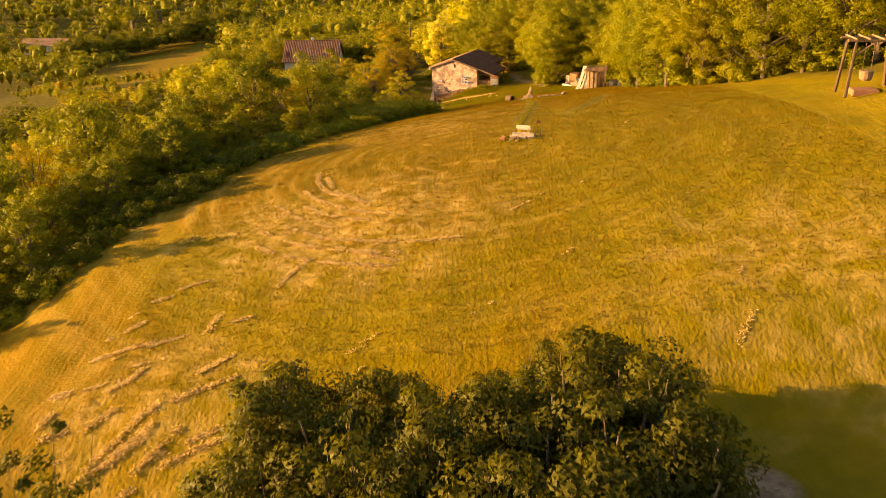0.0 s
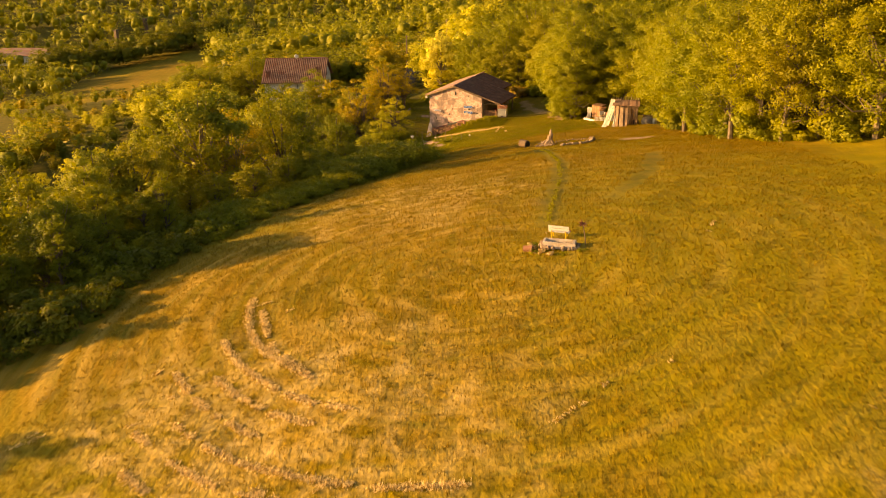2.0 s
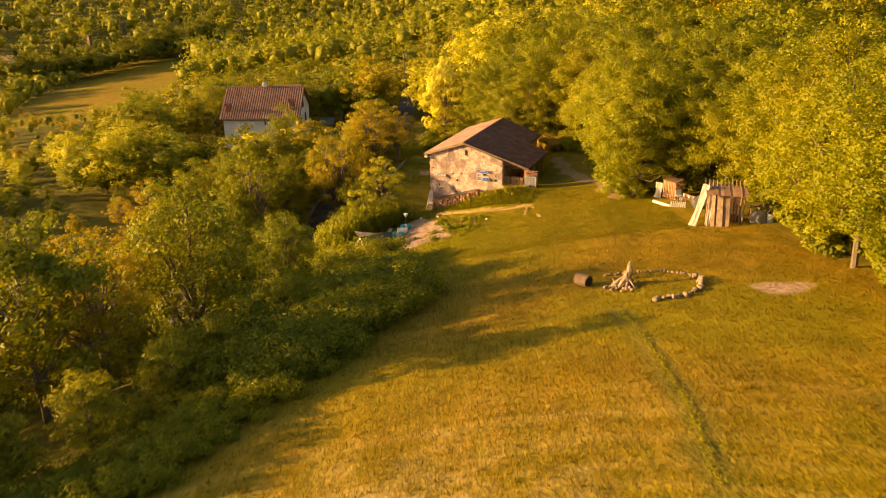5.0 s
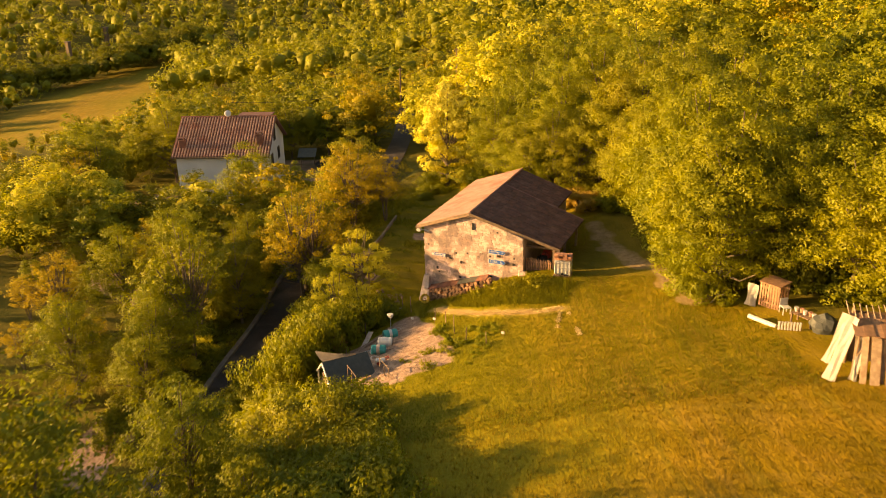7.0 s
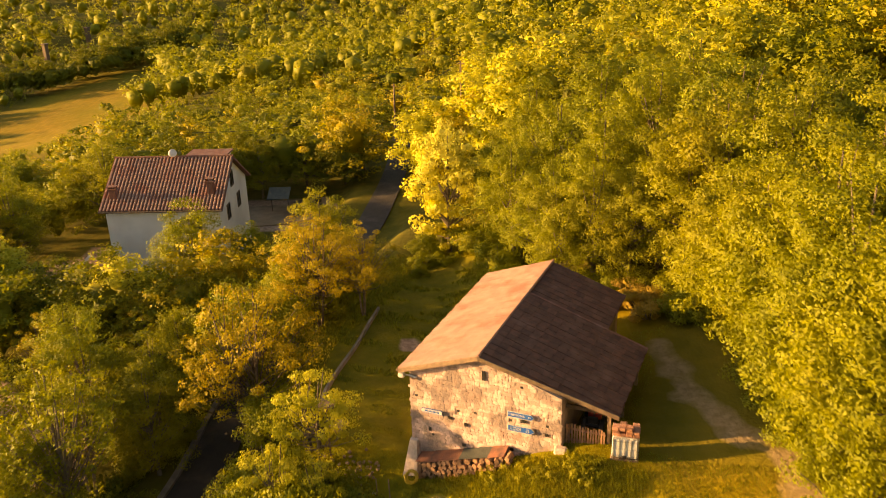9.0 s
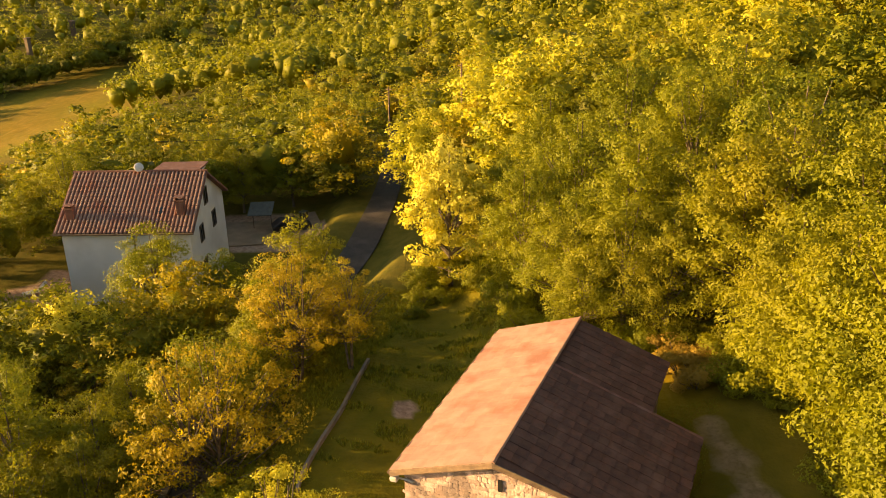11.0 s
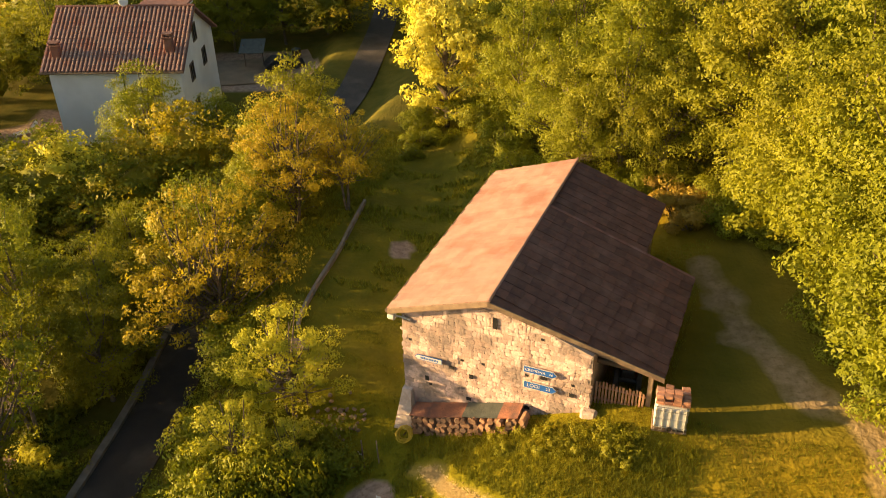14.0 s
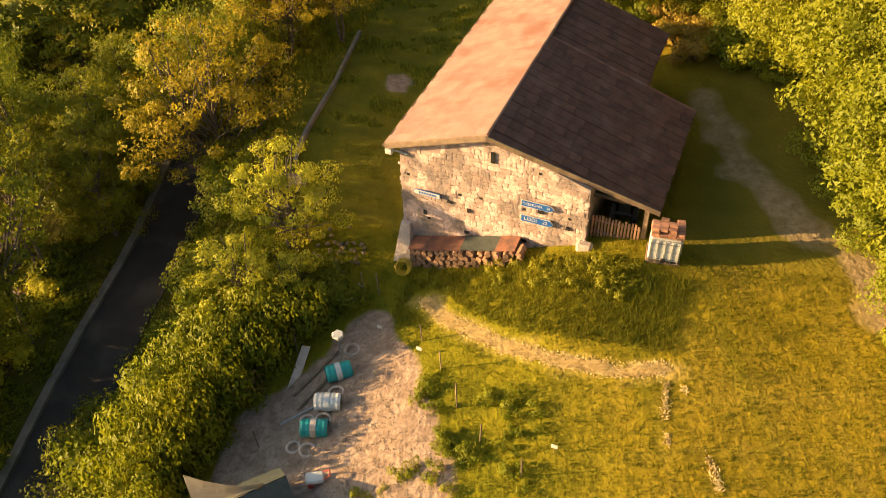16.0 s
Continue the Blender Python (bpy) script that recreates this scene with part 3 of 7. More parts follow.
dry = ramp_mix(nt, noise_of(nt, 1.6, 6, 0.38, 0.62), (0.34, 0.235, 0.06), (0.48, 0.34, 0.12))
m1 = nt.nodes.new("ShaderNodeMath")
m1.operation = "MULTIPLY"
nt.links.new(sep.outputs[2], m1.inputs[0])
nt.links.new(noise_of(nt, 0.9, 6, 0.38, 0.6), m1.inputs[1])
col = ramp_mix(nt, m1.outputs[0], grass, dry)
# woodland floor, also the dark tone of the painted barn and lawn shade
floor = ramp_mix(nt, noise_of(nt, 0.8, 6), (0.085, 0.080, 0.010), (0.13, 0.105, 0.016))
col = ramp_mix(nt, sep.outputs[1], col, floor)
soil = ramp_mix(nt, noise_of(nt, 2.2, 8, 0.35, 0.65), (0.27, 0.178, 0.125), (0.41, 0.285, 0.205))
soil = ramp_mix(nt, noise_of(nt, 6, 6, 0.5, 0.85), soil, (0.15, 0.10, 0.06))
m2 = nt.nodes.new("ShaderNodeMapRange")
m2.inputs[1].default_value, m2.inputs[2].default_value = 0.35, 0.65
nt.links.new(sep.outputs[0], m2.inputs[0])
col = ramp_mix(nt, m2.outputs[0], col, soil)
nt.links.new(col, bsdf.inputs["Base Color"])
bsdf.inputs["Roughness"].default_value = 0.95
bsdf.inputs["Specular IOR Level"].default_value = 0.1
combed = nt.nodes.new("ShaderNodeMath")
nt.links.new(noise_of(nt, 2.2, 4, 0.0, 1.6, streak.outputs[0]), combed.inputs[0])
nt.links.new(noise_of(nt, 5.0, 6, 0.2, 0.8), combed.inputs[1])
bump_on(nt, bsdf, combed.outputs[0], 0.75, 0.055)
build_ground()


def ribbon(pts, lo, hi, lift, thick, name, material, steps=6):
    """A strip along a line, from lo to hi metres to its right, on the line's own height."""
    line = []
    for i in range(len(pts) - 1):
        for k in range(steps):
            f = k / steps
            p0, p1, p2, p3 = (Vector(pts[max(0, min(len(pts) - 1, i + j))]) for j in (-1, 0, 1, 2))
            line.append(0.5 * (2 * p1 + (p2 - p0) * f + (2 * p0 - 5 * p1 + 4 * p2 - p3) * f * f + (3 * p1 - p0 - 3 * p2 + p3) * f ** 3))
    line.append(Vector(pts[-1]))
    bm = bmesh.new()
    rows = []
    for i, p in enumerate(line):
        d = (line[min(i + 1, len(line) - 1)] - line[max(i - 1, 0)])
        side = Vector((d.y, -d.x, 0)).normalized()
        a, b = p + side * lo, p + side * hi
        rows.append([bm.verts.new(v) for v in (a + Vector((0, 0, lift)), b + Vector((0, 0, lift)), b + Vector((0, 0, lift - thick)), a + Vector((0, 0, lift - thick)))])
    for a, b in zip(rows, rows[1:]):
        for k in range(4):
            bm.faces.new((a[k], b[k], b[(k + 1) % 4], a[(k + 1) % 4]))
    bm.faces.new(rows[0])
    bm.faces.new(rows[-1][::-1])
    bmesh.ops.recalc_face_normals(bm, faces=bm.faces)
    return part(name, bm, material)


tagged(ribbon(ROAD, -1.1, 1.6, 0.03, 0.3, "road", ASPHALT), "narrow dark asphalt lane in the shade of trees", "road", kind="structure")
tagged(ribbon(ROAD[1:8], -1.5, -1.12, 0.2, 0.9, "kerb", KERB), "low weathered concrete edge wall along the lane", "kerb", kind="structure")
lawn_line = [(x, y, height(x, y)) for x, y in ((-7.2, 3.4), (-7.6, 4.4), (-8.1, 6.7), (-8.6, 9.9), (-9.2, 12.6), (-9.8, 15.4))]
tagged(ribbon(lawn_line, -0.08, 0.08, 0.28, 0.8, "kerb", KERB), "thin curved concrete edging wall beside the lawn", "kerb", kind="structure")

# ---- stone barn ----
RIDGE_X, RIDGE_Z, EL_X, EL_Z, ER_X, ER_Z = 3.55, 6.93, -0.46, 5.54, 9.85, 4.76
SL, SR = (RIDGE_Z - EL_Z) / (RIDGE_X - EL_X), (RIDGE_Z - ER_Z) / (ER_X - RIDGE_X)


def roof_z(x):
    return RIDGE_Z - (RIDGE_X - x) * SL if x < RIDGE_X else RIDGE_Z - (x - RIDGE_X) * SR


barn = thing("barn", Matrix.Identity(4), "old rubble-stone barn with a lopsided tiled gable roof", "barn")


def prism(bm, outline, y0, y1):
    """An outline of (x, z) pushed from y0 to y1."""
    a = [bm.verts.new((x, y0, z)) for x, z in outline]
    b = [bm.verts.new((x, y1, z)) for x, z in outline]
    bm.faces.new(a[::-1])
    bm.faces.new(b)
    for i in range(len(a)):
        j = (i + 1) % len(a)
        bm.faces.new((a[i], a[j], b[j], b[i]))
    bmesh.ops.recalc_face_normals(bm, faces=bm.faces)


W, D = 7.4, 11.35
under = 0.2
front = [(0, -1.2), (W, -1.2), (W, roof_z(W) - under), (RIDGE_X, RIDGE_Z - under), (0, roof_z(0) - under)]
bm = bmesh.new()
prism(bm, front, 0.0, 0.5)
front_wall = part("front_wall", bm, MORTAR, barn, "uneven pale rubble stone bedded in lime mortar")
bm = bmesh.new()
prism(bm, front, D - 0.5, D)
part("back_wall", bm, MORTAR, barn)
bm = bmesh.new()
box(bm, (0, 0.5, -1.2), (0.5, D - 0.5, roof_z(0) - under))
part("side_wall", bm, MORTAR, barn)
bm = bmesh.new()
box(bm, (W - 0.5, 0.5, -1.2), (W, D - 0.5, roof_z(W) - under))
part("side_wall", bm, MORTAR, barn)
# roof decks under the tiles
SET_BACK = 0.55          # the porch corner of the roof stands back from the gable
bm = bmesh.new()
slab(bm, [(EL_X, -0.25, EL_Z), (RIDGE_X, -0.25, RIDGE_Z), (RIDGE_X, 11.7, RIDGE_Z), (EL_X, 11.7, EL_Z)], 0.12)
left_roof = part("roof", bm, TILE, barn, "terracotta roof slope, sunlight put into its pale tiles, rusty stains")
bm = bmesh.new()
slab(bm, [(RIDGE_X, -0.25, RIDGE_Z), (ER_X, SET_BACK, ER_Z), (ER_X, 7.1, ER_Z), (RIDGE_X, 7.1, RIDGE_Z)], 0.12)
right_roof = part("roof", bm, BARN_TILE_SHADED, barn, "red-brown tiled roof slope, shade put into its darker tiles")
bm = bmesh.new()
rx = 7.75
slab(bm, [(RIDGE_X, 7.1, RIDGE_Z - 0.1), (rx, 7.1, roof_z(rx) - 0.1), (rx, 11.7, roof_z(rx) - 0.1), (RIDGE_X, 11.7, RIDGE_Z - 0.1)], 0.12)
rear_roof = part("roof", bm, BARN_TILE_SHADED, barn, "lower tiled roof slope darkened for shade, behind a raised seam")
# verge boards, gutter and ridge capping
for x0, z0, x1, z1 in ((EL_X, EL_Z, RIDGE_X, RIDGE_Z), (RIDGE_X, RIDGE_Z, ER_X, ER_Z)):
    bm = bmesh.new()
    prism(bm, [(x0, z0 - 0.2), (x1, z1 - 0.2), (x1, z1 + 0.02), (x0, z0 + 0.02)], -0.30, -0.255)
    for v in bm.verts:
        v.co.y += max(0, v.co.x - RIDGE_X) / (ER_X - RIDGE_X) * (SET_BACK + 0.25)
    part("verge_board", bm, WOOD, barn)
bm = bmesh.new()
tube(bm, [(EL_X - 0.06, -0.25, EL_Z - 0.1), (EL_X - 0.06, 11.7, EL_Z - 0.1)], 0.065, 8)
part("gutter", bm, WOOD_DARK, barn)
bm = bmesh.new()
tube(bm, [(0, 0, 0), (0, 0.48, 0.02)], [0.085, 0.075], 7)
cap_me = bpy.data.meshes.new("ridge_tile")
bm.to_mesh(cap_me)
bm.free()
# pale tile puts the sunlit ridge edge into the colour
cap_me.materials.append(TILE_PALE)
for i in range(26):
    share("ridge_tile", cap_me, barn, pose(RIDGE_X, -0.27 + i * 0.46, RIDGE_Z, 0, 0, random.uniform(-1, 1)))
bm = bmesh.new()
slab(bm, [(RIDGE_X + 0.1, 7.0, RIDGE_Z + 0.03), (ER_X, 7.0, ER_Z + 0.06), (ER_X, 7.16, ER_Z + 0.06), (RIDGE_X + 0.1, 7.16, RIDGE_Z + 0.03)], 0.1)
part("roof_seam", bm, TILE, barn)
# buttress at the corner
bm = bmesh.new()
prism(bm, [(-0.42, -1.2), (0.62, -1.2), (0.34, 1.7), (-0.02, 1.75)], -0.95, 0.02)
for v in bm.verts:
    if v.co.z > 1 and v.co.y < -0.5:
        v.co.y = -0.22
part("buttress", bm, STONE, barn, "battered stone buttress at the corner")
# slot window and putlog holes: dark plates on the solid wall imitate their shade
for x, z, w, h in ((3.76, 5.9, 0.17, 0.5), (2.05, 3.3, 0.2, 0.14), (2.85, 3.1, 0.16, 0.2), (5.68, 3.93, 0.26, 0.16), (1.0, 2.45, 0.15, 0.22), (6.75, 3.45, 0.18, 0.16), (2.75, 1.95, 0.2, 0.14), (5.1, 2.3, 0.2, 0.16)):
    bm = bmesh.new()
    box(bm, (x - w / 2, -0.075, z - h / 2), (x + w / 2, -0.058, z + h / 2))
    part("wall_hole", bm, DARK, barn, "small dark plate standing in for a shaded masonry hole")
# porch: post, beam, pallet fence
bm = bmesh.new()
box(bm, (9.28, 0.72, 1.8), (9.46, 0.9, roof_z(9.4) - 0.12), 0.015)
part("post", bm, WOOD, barn)
bm = bmesh.new()
box(bm, (W, 0.74, roof_z(9.4) - 0.34), (9.7, 0.88, roof_z(9.4) - 0.16), 0.01)
part("beam", bm, WOOD_DARK, barn)
for y in (3.6, 6.9):
    bm = bmesh.new()
    box(bm, (9.3, y - 0.09, 1.6), (9.48, y + 0.09, roof_z(9.4) - 0.1), 0.015)
    part("post", bm, WOOD, barn)

fence = thing("pallet_fence", pose(0, 0.6, 0), "weathered timber pallet fence closing the barn porch", "fence")
pg = 2.75
for z in (pg + 0.28, pg + 0.85):
    bm = bmesh.new()
    box(bm, (7.42, 0.02, z - 0.045), (9.28, 0.09, z + 0.045), 0.008)
    part("rail", bm, WOOD_RED, fence)
for i in range(15):
    x = 7.5 + i * 0.122
    bm = bmesh.new()
    h = random.uniform(1.02, 1.15)
    box(bm, (x - 0.04, -0.012, pg), (x + 0.04, 0.017, pg + h), 0.006)
    part("slat", bm, WOOD_RED, fence)

# machine parked under the porch
tractor = thing("garden_tractor", pose(8.35, 2.4, 2.75, 0, 0, 96), "small dark red garden tractor parked in the barn porch", "tractor")
bm = bmesh.new()
box(bm, (-0.2, -0.3, 0.42), (0.75, 0.3, 0.92), 0.08)
part("bonnet", bm, RED, tractor)
bm = bmesh.new()
box(bm, (-0.75, -0.38, 0.4), (-0.2, 0.38, 0.6), 0.05)
box(bm, (-0.72, -0.24, 0.6), (-0.62, 0.24, 0.98), 0.04)
part("seat", bm, DARK, tractor)
for x, r in ((-0.5, 0.38), (0.55, 0.26)):
    for yy in (-0.42, 0.42):
        bm = bmesh.new()
        tube(bm, [(x, yy - 0.11, r), (x, yy - 0.08, r), (x, yy + 0.08, r), (x, yy + 0.11, r)], [r * 0.8, r, r, r * 0.8], 16)
        part("wheel", bm, RUBBER, tractor)
bm = bmesh.new()
tube(bm, [(-0.25, 0, 0.6), (-0.32, 0, 1.0)], 0.025)
tube(bm, [(-0.34, -0.17, 1.02), (-0.3, 0, 1.04), (-0.34, 0.17, 1.02)], 0.02)
part("steering_wheel", bm, DARK, tractor)


# ---- direction signs on the wall ----
def flat_text(body, size, m, material, parent, name="lettering"):
    cu = bpy.data.curves.new("letters", "FONT")
    cu.body, cu.size, cu.extrude = body, size, 0.004
    cu.align_x, cu.align_y = "CENTER", "CENTER"
    ob = new("letters", cu)
    me = bpy.data.meshes.new_from_object(ob.evaluated_get(bpy.context.evaluated_depsgraph_get()))
    bpy.data.objects.remove(ob)
    me.materials.clear()
    me.materials.append(material)
    t = new(name, me)
    t.parent = parent
    t.matrix_local = m
    return t


def arrow_sign(x, z, w, h, right, plate, rim, label, words=None, number=None, bars=0):
    sg = thing("direction_sign", pose(x, -0.14, z), label, "road sign", "signs on the barn wall")
    def outline(k):
        a, b, c = w / 2 - k, h / 2 - k, w / 2 - h * 0.5 - k * 0.4
        pts = [(-a, -b), (c, -b), (a, 0), (c, b), (-a, b)]
        return pts if right else [(-px, pz) for px, pz in pts][::-1]
    bm = bmesh.new()
    prism(bm, outline(0), -0.012, 0.012)
    part("rim", bm, rim, sg)
    bm = bmesh.new()
    prism(bm, outline(0.022), -0.018, -0.0125)
    part("face", bm, plate, sg)
    ink = WHITE if plate is BLUE else BLUE
    face_on = pose(0, -0.0185, 0, 90, 0, 0)
    if words:
        short = len(words) < 5
        flat_text(words, h * (0.68 if short else 0.53), pose(-w * (0.2 if short else 0.15), -0.0185, 0, 90, 0, 0), ink, sg)
    if number:
        flat_text(number, h * (0.58 if short else 0.46), pose(w * (0.24 if short else 0.325), -0.0185, 0, 90, 0, 0), ink, sg)
    for i in range(bars):
        bx = -w * 0.28 + i * w * 0.06
        bm = bmesh.new()
        box(bm, (bx, -0.0225, -h * 0.2), (bx + w * 0.042, -0.0185, h * 0.2))
        part("mark", bm, ink, sg)
    return sg


arrow_sign(5.56, 4.24, 1.27, 0.30, True, BLUE, WHITE, "blue enamel arrow sign with white letters on the stone wall", "CREMONA", "66")
arrow_sign(5.58, 3.52, 1.27, 0.32, True, BLUE, WHITE, "blue enamel arrow sign with a short white name", "LODI", "22")
arrow_sign(1.12, 3.50, 1.14, 0.24, False, WHITE, BLUE, "faded white and blue arrow sign pointing the other way", bars=11)

lamp = thing("wall_floodlight", pose(-0.05, -0.12, 5.2), "white floodlight on a bracket under the barn eave", "lamp")
bm = bmesh.new()
box(bm, (-0.42, -0.2, -0.1), (-0.12, 0.06, 0.12), 0.04)
part("housing", bm, WHITE, lamp)
bm = bmesh.new()
tube(bm, [(-0.15, 0, 0), (0.12, 0.0, 0.02), (0.14, 0.12, 0.02)], 0.035)
part("bracket", bm, WHITE, lamp)
bm = bmesh.new()
tube(bm, [(0.12, 0.0, 0.03), (0.42, 0.04, -0.06), (0.44, 0.12, -0.08)], 0.05, 8)
part("conduit", bm, STEEL, lamp)

# ---- water tank with bricks on it ----
tank = thing("water_tank", pose(10.25, 0.1, height(10.25, 0.1) - 0.04, 0, 0, 8), "white plastic water tank in a steel cage stacked with bricks", "water tank")
bm = bmesh.new()
box(bm, (-0.55, -0.48, 0.16), (0.55, 0.48, 1.15), 0.06)
part("tank_body", bm, WHITE, tank)
bm = bmesh.new()
box(bm, (-0.6, -0.5, 0.0), (0.6, 0.5, 0.13), 0.02)
part("pallet", bm, WOOD, tank)
for i in range(5):
    x = -0.5 + i * 0.25
    bm = bmesh.new()
    tube(bm, [(x, -0.5, 0.13), (x, -0.5, 1.17)], 0.014, 5)
    part("cage_bar", bm, STEEL, tank)
for z in (0.3, 0.65, 1.0, 1.17):
    bm = bmesh.new()
    tube(bm, [(-0.57, -0.5, z), (0.57, -0.5, z), (0.57, 0.5, z)], 0.014, 5)
    part("cage_hoop", bm, STEEL, tank)
bm = bmesh.new()
tube(bm, [(0, -0.56, 0.24), (0, -0.46, 0.24)], 0.09, 8)
part("tap", bm, DARK, tank)
stack = thing("brick_stack", pose(10.25, 0.1, height(10.25, 0.1) + 1.14, 0, 0, 8), "loose stack of orange clay bricks and tiles on the tank", "bricks")
bm = bmesh.new()
box(bm, (-0.14, -0.09, 0), (0.14, 0.09, 0.13), 0.012)
brick_me = bpy.data.meshes.new("brick")
bm.to_mesh(brick_me)
bm.free()
brick_me.materials.append(BRICK)
for lay in range(3):
    for i in range(4 if lay < 2 else 3):
        for j in range(4 if lay < 2 else 2):
            if random.random() < 0.9:
                share("brick", brick_me, stack, pose(-0.43 + i * 0.29 + random.uniform(-.02, .02), -0.34 + j * 0.21, 0.03 + lay * 0.135, 0, 0, random.uniform(-8, 8)))

# ---- firewood against the front wall ----
pile = thing("firewood_stack", Matrix.Identity(4), "split firewood stacked by the barn under rusty sheets", "firewood")
bm = bmesh.new()
tube(bm, [(0, -0.3, 0), (0, 0.3, 0)], 0.125, 6)
log_me = bpy.data.meshes.new("log")
bm.to_mesh(log_me)
bm.free()
log_me.materials.append(WOOD_RED)
x = 0.75
while x < 5.2:
    g = 0.05 + (x - 0.7) * 0.33
    for k in range(4):
        share("log", log_me, pile, pose(x + random.uniform(-.04, .04), -0.62 + random.uniform(-.08, .04), g + 0.1 + k * 0.23, 0, random.uniform(0, 60), random.uniform(-10, 10)) @ Matrix.Diagonal((1, random.uniform(.8, 1.2), random.uniform(.85, 1.2), 1)))
    x += 0.26
for i, x in enumerate((0.9, 1.65, 2.4, 3.15, 3.9, 4.6)):
    g = 0.05 + (x - 0.7) * 0.33
    bm = bmesh.new()
    tilt = random.uniform(-0.06, 0.06)
    slab(bm, [(x - 0.40, -0.86 + tilt, g + 0.84), (x + 0.38, -0.84, g + 1.06), (x + 0.38, -0.08, g + 1.16), (x - 0.40, -0.08, g + 0.94)], 0.03)
    part("cover_sheet", bm, TARP if i in (3, 4) else RUSTY, pile)
hose = thing("garden_hose", pose(0.5, -1.2, 0.35, 60, 0, 10), "coil of yellow garden hose hung at the barn corner", "hose")
bm = bmesh.new()
tube(bm, [(math.cos(a * 0.5236) * (0.28 + 0.06 * math.sin(a * 0.37)), math.sin(a * 0.5236) * (0.28 + 0.06 * math.cos(a * 0.31)), 0.0034 * a + 0.012 * (a % 3)) for a in range(110)], 0.024, 5, False)
part("coil", bm, YELLOW, hose)
bm = bmesh.new()
tube(bm, [(0, 0, -0.05), (0, 0, 0.3)], 0.03, 6)
part("peg", bm, WOOD_DARK, hose)
cap = tagged(part("boundary_stone", (lambda b: (box(b, (7.15, -0.35, 2.3), (7.75, 0.05, 3.05), 0.09), b)[1])(bmesh.new()), STONE), "pale block of stone leaning beside the porch", "stone")

# ---- white house in the trees ----
hm = Matrix.Translation((-42.1, 23.2, 0)) @ pose(0, 0, 0, 0, 0, 21.8)
house = thing("house", hm, "white plastered two-storey house with a dark red tiled roof", "house")
HL, HS, HE, HR, HB = 11.3, 5.5, 1.0, 4.4, -6.2          # length, half span, eave, ridge, base
ov = 0.45
def hz_at(y):
    return HE + (HR - HE) * (1 - abs(y - HS) / HS)
bm = bmesh.new()
outline = [(ov, HB), (2 * HS - ov, HB), (2 * HS - ov, hz_at(2 * HS - ov) - 0.22), (HS, HR - 0.22), (ov, hz_at(ov) - 0.22)]
va = [bm.verts.new((ov, y, z)) for y, z in outline]
vb = [bm.verts.new((HL - ov, y, z)) for y, z in outline]
bm.faces.new(va)
bm.faces.new(vb[::-1])
for i in range(5):
    j = (i + 1) % 5
    bm.faces.new((va[i], va[j], vb[j], vb[i]))
bmesh.ops.recalc_face_normals(bm, faces=bm.faces)
part("wall", bm, PLASTER, house)
for sgn in (0, 1):
    bm = bmesh.new()
    y0 = 0.0 if sgn == 0 else 2 * HS
    c = [(0, y0, HE), (HL, y0, HE), (HL, HS, HR), (0, HS, HR)]
    slab(bm, c if sgn == 0 else c[::-1], 0.16)
    roof = part("roof", bm, TILE, house, "weathered dark red tiled slope")
    if sgn == 0:
        n = 34
        bm = bmesh.new()
        lng = math.hypot(HS, HR - HE)
        rise = math.degrees(math.atan2(HR - HE, HS))
        for k in range(12):
            y0 = k * lng / 12
            tube(bm, [(0, y0 - 0.05, 0.05), (0, y0 + lng / 12, 0.02)], [0.105, 0.085], 6)
        tile_me = bpy.data.meshes.new("roof_rib")
        bm.to_mesh(tile_me)
        bm.free()
        tile_me.materials.append(TILE_PALE)
        for i in range(n):
            share("roof_rib", tile_me, roof, pose(0.18 + i * (HL - 0.36) / (n - 1), 0, HE, rise, 0, 0))
bm = bmesh.new()
tube(bm, [(-0.02, HS, HR + 0.03), (HL + 0.02, HS, HR + 0.03)], 0.13, 8)
part("ridge_capping", bm, TILE, house)
bm = bmesh.new()
tube(bm, [(0, -0.08, HE - 0.12), (HL, -0.08, HE - 0.12)], 0.09, 8)
part("gutter", bm, WOOD_DARK, house)
bm = bmesh.new()
tube(bm, [(6.3, -0.02, HE - 0.15), (6.3, ov - 0.08, HE - 0.5), (6.3, ov - 0.08, HB)], 0.055, 7)
part("downpipe", bm, DARK, house)
for cx, cy, h in ((1.1, 1.3, 1.15), (10.0, 1.6, 1.5)):
    bm = bmesh.new()
    z0 = hz_at(cy)
    box(bm, (cx - 0.32, cy - 0.26, z0 - 0.4), (cx + 0.32, cy + 0.26, z0 + h * 0.72), 0.02)
    chimney = part("chimney", bm, TILE, house)
    bm = bmesh.new()
    box(bm, (cx - 0.42, cy - 0.36, z0 + h * 0.72), (cx + 0.42, cy + 0.36, z0 + h * 0.8), 0.02)
    for dx in (-0.28, 0.28):
        box(bm, (cx + dx - 0.06, cy - 0.2, z0 + h * 0.8), (cx + dx + 0.06, cy + 0.2, z0 + h * 0.95))
    box(bm, (cx - 0.42, cy - 0.36, z0 + h * 0.95), (cx + 0.42, cy + 0.36, z0 + h), 0.02)
    part("chimney_cap", bm, TILE, chimney)
bm = bmesh.new()
box(bm, (6.6, HS + 0.3, HR - 0.7), (HL - 1.2, HS + 3.6, HR - 0.42))
part("dormer", bm, PLASTER, house)
bm = bmesh.new()
slab(bm, [(6.3, HS + 0.1, HR - 0.16), (HL - 1.0, HS + 0.1, HR - 0.16), (HL - 1.0, HS + 3.9, HR - 0.28), (6.3, HS + 3.9, HR - 0.28)], 0.14)
part("dormer_roof", bm, TILE, house)
